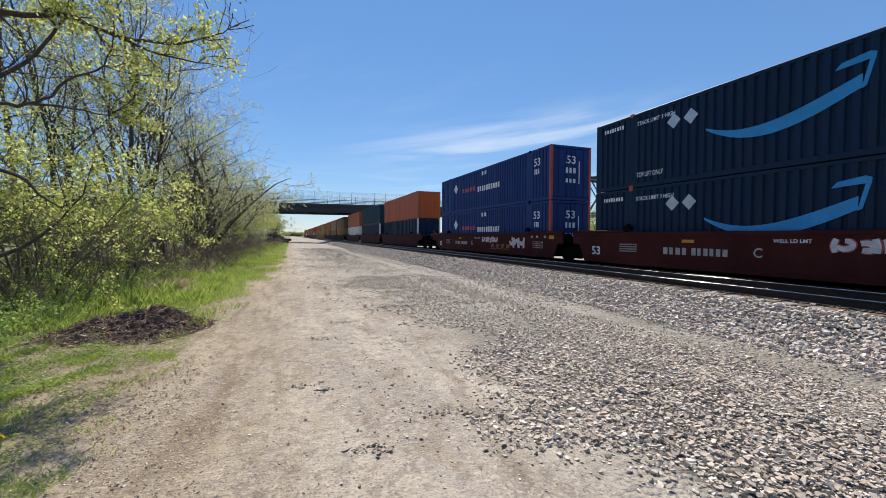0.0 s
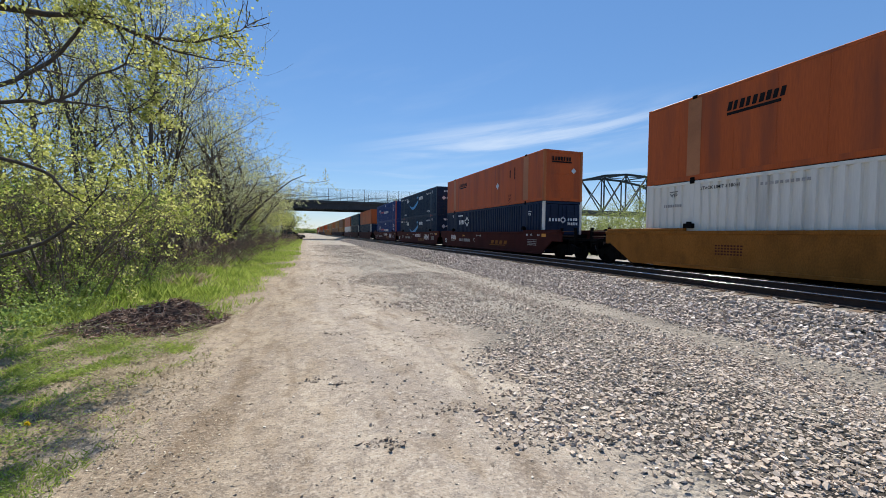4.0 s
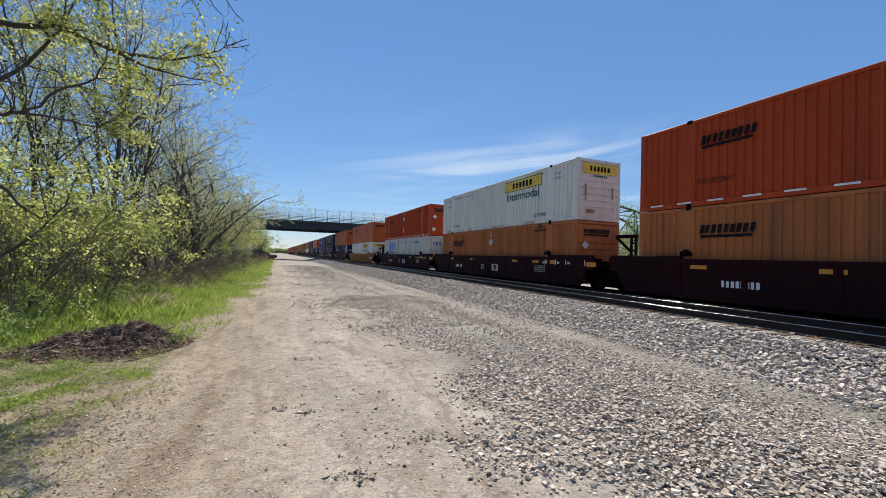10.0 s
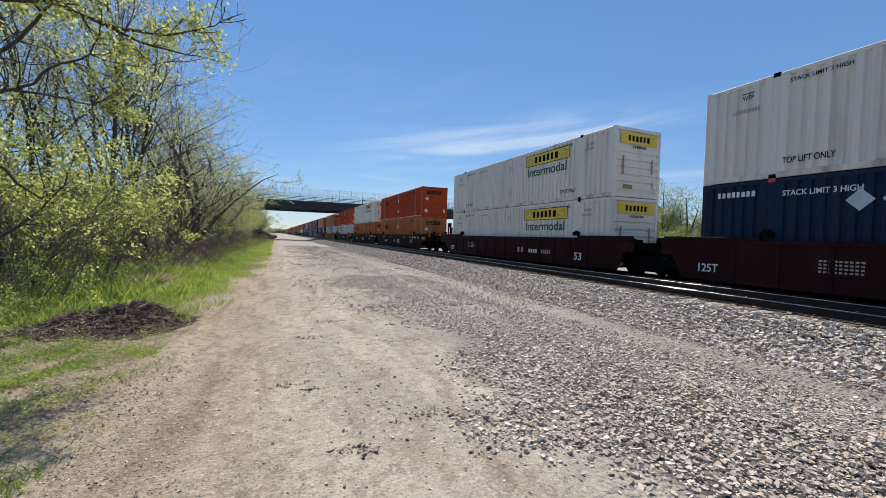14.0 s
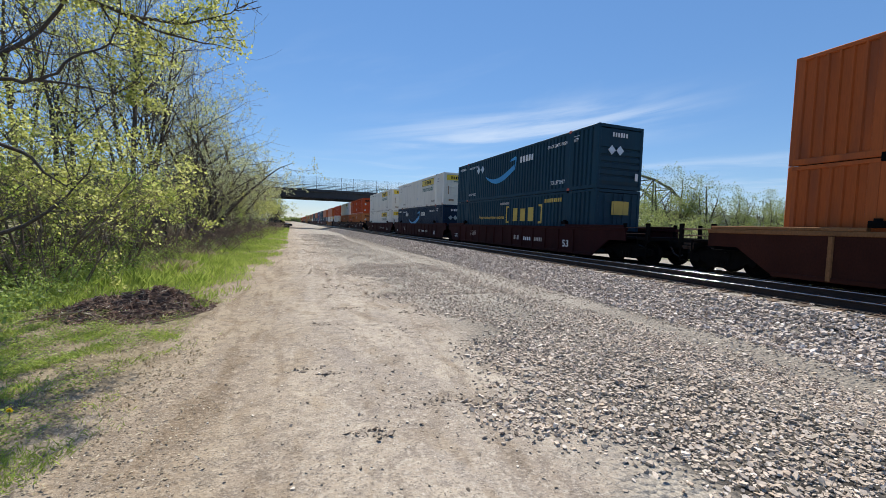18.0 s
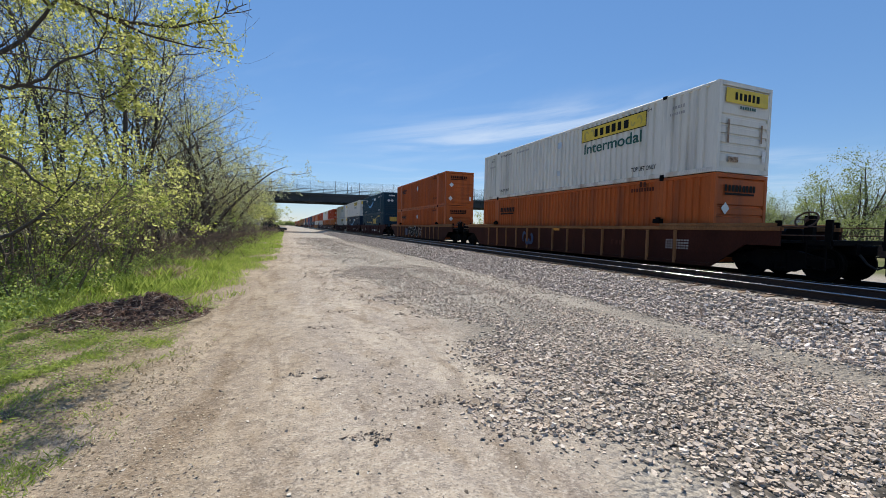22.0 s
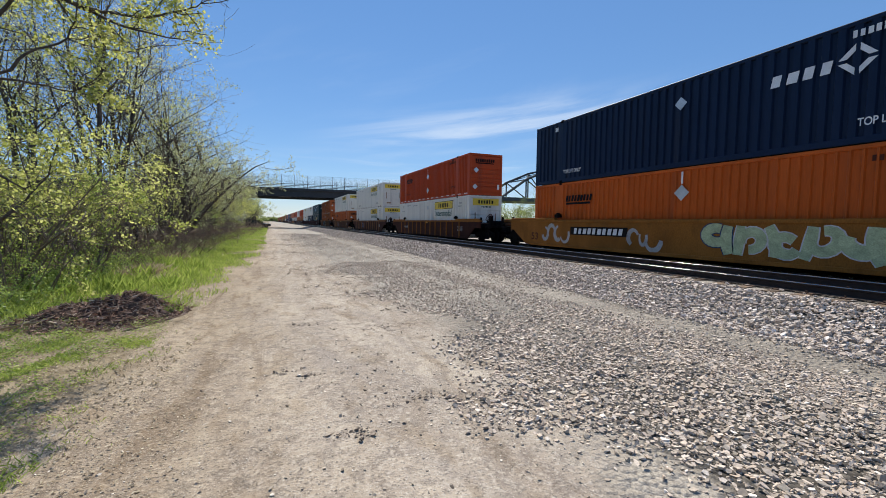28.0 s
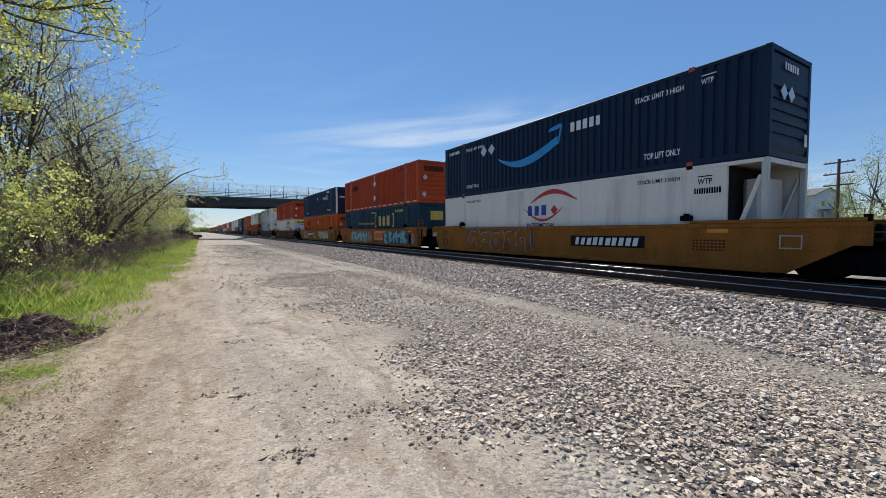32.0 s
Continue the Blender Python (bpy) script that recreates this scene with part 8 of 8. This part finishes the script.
stones("gravel", "crushed grey stone spread beside the dirt road", x, y, np.clip(rng.lognormal(math.log(0.034), 0.38, len(x)), 0.015, 0.075), "stone", 41, (0.28, 0.6))
n = 22000
x, y = rng.uniform(0.2, 7.2, n), 9.0 + 46 * rng.random(n) ** 1.7
k = (x > stone_edge(y) + rng.normal(-0.3, 0.9, n) + 0.6 * np.sin(y * 0.8)) & (rng.random(n) > np.exp(-((x - 5.6) / 0.6) ** 2) * 0.8)
x, y = x[k], y[k]
stones("gravel", "grey stone further along the road", x, y, np.clip(rng.lognormal(math.log(0.034), 0.35, len(x)), 0.02, 0.10) * (0.8 + 0.03 * y), "stone", 42, (0.3, 0.6))
# ballast bank of the near track
n = 21000
x, y = rng.uniform(6.9, 9.0, n), -0.5 + 20.8 * rng.random(n) ** 1.35
stones("ballast", "coarse pale ballast stones banked against the track", x, y, np.clip(rng.lognormal(math.log(0.064), 0.28, n), 0.03, 0.11), "ballast", 43, (0.45, 0.75))
n = 8000
x, y = rng.uniform(6.95, 9.15, n), 19.0 + 70 * rng.random(n) ** 1.6
stones("ballast", "ballast stones further along the track", x, y, np.clip(rng.lognormal(math.log(0.105), 0.25, n), 0.05, 0.16), "ballast", 44, (0.55, 0.9))
n = 5000
x, y = rng.uniform(9.1, 16.8, n), rng.uniform(0, 45, n)
stones("ballast", "ballast stones between the rails and the tracks", x, y, np.clip(rng.lognormal(math.log(0.07), 0.28, n), 0.03, 0.13), "ballast", 45, (0.5, 0.8), 0.4)
# pebbles and clods on the dirt
n = 9000
x, y = rng.uniform(-2.0, 3.4, n), 0.9 + 14 * rng.random(n) ** 1.5
k = (x < stone_edge(y) + 0.4) & (x > verge_edge(y) - 0.5)
x, y = x[k], y[k]
stones("pebbles", "scattered pebbles pressed into the dirt road", x, y, np.clip(rng.lognormal(math.log(0.012), 0.5, len(x)), 0.005, 0.035), "pebble", 46, (0.15, 0.3), 0.12)
x, y, _ = clumped(5200, 0.1, 2.9, 2.4, 17.0, 48, 0.7, 0.8)
k = rng.random(len(x)) < np.clip(0.25 + 0.3 * x, 0, 1)
x, y = x[k], y[k]
stones("pebbles", "loose grey stones strewn over the dirt road", x, y, np.clip(rng.lognormal(math.log(0.026), 0.4, len(x)), 0.01, 0.055), "pebble", 49, (0.16, 0.34), 0.14)
n = 240
x, y = rng.uniform(-1.4, 2.8, n), 1.2 + 9 * rng.random(n) ** 1.4
stones("clods", "dark clods of earth and bark scattered on the road", x, y, np.clip(rng.lognormal(math.log(0.018), 0.45, n), 0.008, 0.05), "clod", 47, (0.15, 0.32), 0.15)
for cx, cy, s, m in ((0.60, 2.99, 0.11, 26), (1.98, 3.63, 0.06, 8), (1.30, 3.5, 0.16, 26), (0.09, 4.53, 0.10, 16), (0.35, 4.3, 0.07, 10), (1.75, 2.75, 0.16, 22), (0.96, 7.6, 0.2, 24), (1.5, 10.6, 0.5, 60), (0.45, 6.4, 0.12, 14), (1.62, 6.0, 0.3, 26)):
    x, y = rng.normal(cx, s, m * 3), rng.normal(cy, s * 0.45, m * 3)
    stones("clods", "small cluster of dark clods on the dirt road", x, y, np.clip(rng.lognormal(math.log(0.021), 0.5, m * 3), 0.007, 0.06), "clod", int(cx * 100), (0.14, 0.32), 0.12)


# ---- ties, last ----
def ties():
    tie = Mesh().box(-1.30, 1.30, -0.115, 0.115, -0.17, 0.0, c=0.012).data("tie", M["tie"])
    plate = Mesh().box(-0.18, 0.18, -0.09, 0.09, 0.0, 0.016).data("tie_plate", M["spike"])
    spike = Mesh().tube((0, 0, 0), (0, 0, 0.035), 0.009, n=6).box(-0.02, 0.03, -0.016, 0.016, 0.03, 0.048).data("spike", M["spike"])
    rng = random.Random(2)
    for n, track in enumerate(TRACKS):
        reach = 150 if n == 0 else 60
        rest = Mesh()
        for k in range(-30, 420):
            y = k * 0.535
            if 0 <= k < reach:
                t = part("tie", tie, None, track, m=pose(rng.uniform(-0.05, 0.05), y + rng.uniform(-0.03, 0.03), -0.004 - rng.uniform(0, 0.006), 0, 0, rng.uniform(-1, 1)))
                if k < 40 and n == 0:
                    for sx in (-1, 1):
                        part("tie_plate", plate, None, t, m=pose(sx * GAUGE, 0, 0.001))
                        for dx in (-0.085, 0.085):
                            part("spike", spike, None, t, m=pose(sx * GAUGE + dx, 0.05, 0.0, 0, 0, 180 if dx > 0 else 0))
            else:
                rest.box(-1.30, 1.30, y - 0.115, y + 0.115, -0.17, -0.005)
        part("tie_row", rest, M["tie"], track)["kind"] = "stuff"


ties()

# ---- what moves ----
# seconds and how far the train has rolled
ROLLED = ((0, 0.84), (2, 21.30), (3.5, 36.57), (6, 62.13), (7.5, 77.50), (9, 92.84), (11, 113.40), (13, 133.90), (16, 164.94), (17.5, 180.43),
          (19, 195.92), (21, 216.48), (23, 237.21), (25, 258.11), (28, 289.65), (30, 310.79), (32, 331.88))


def motions():
    for ob, s, z in ROLLING:
        walk(ob, [(t, pose(TRAIN_TRACK, s + d, z)) for t, d in ROLLED])


motions()
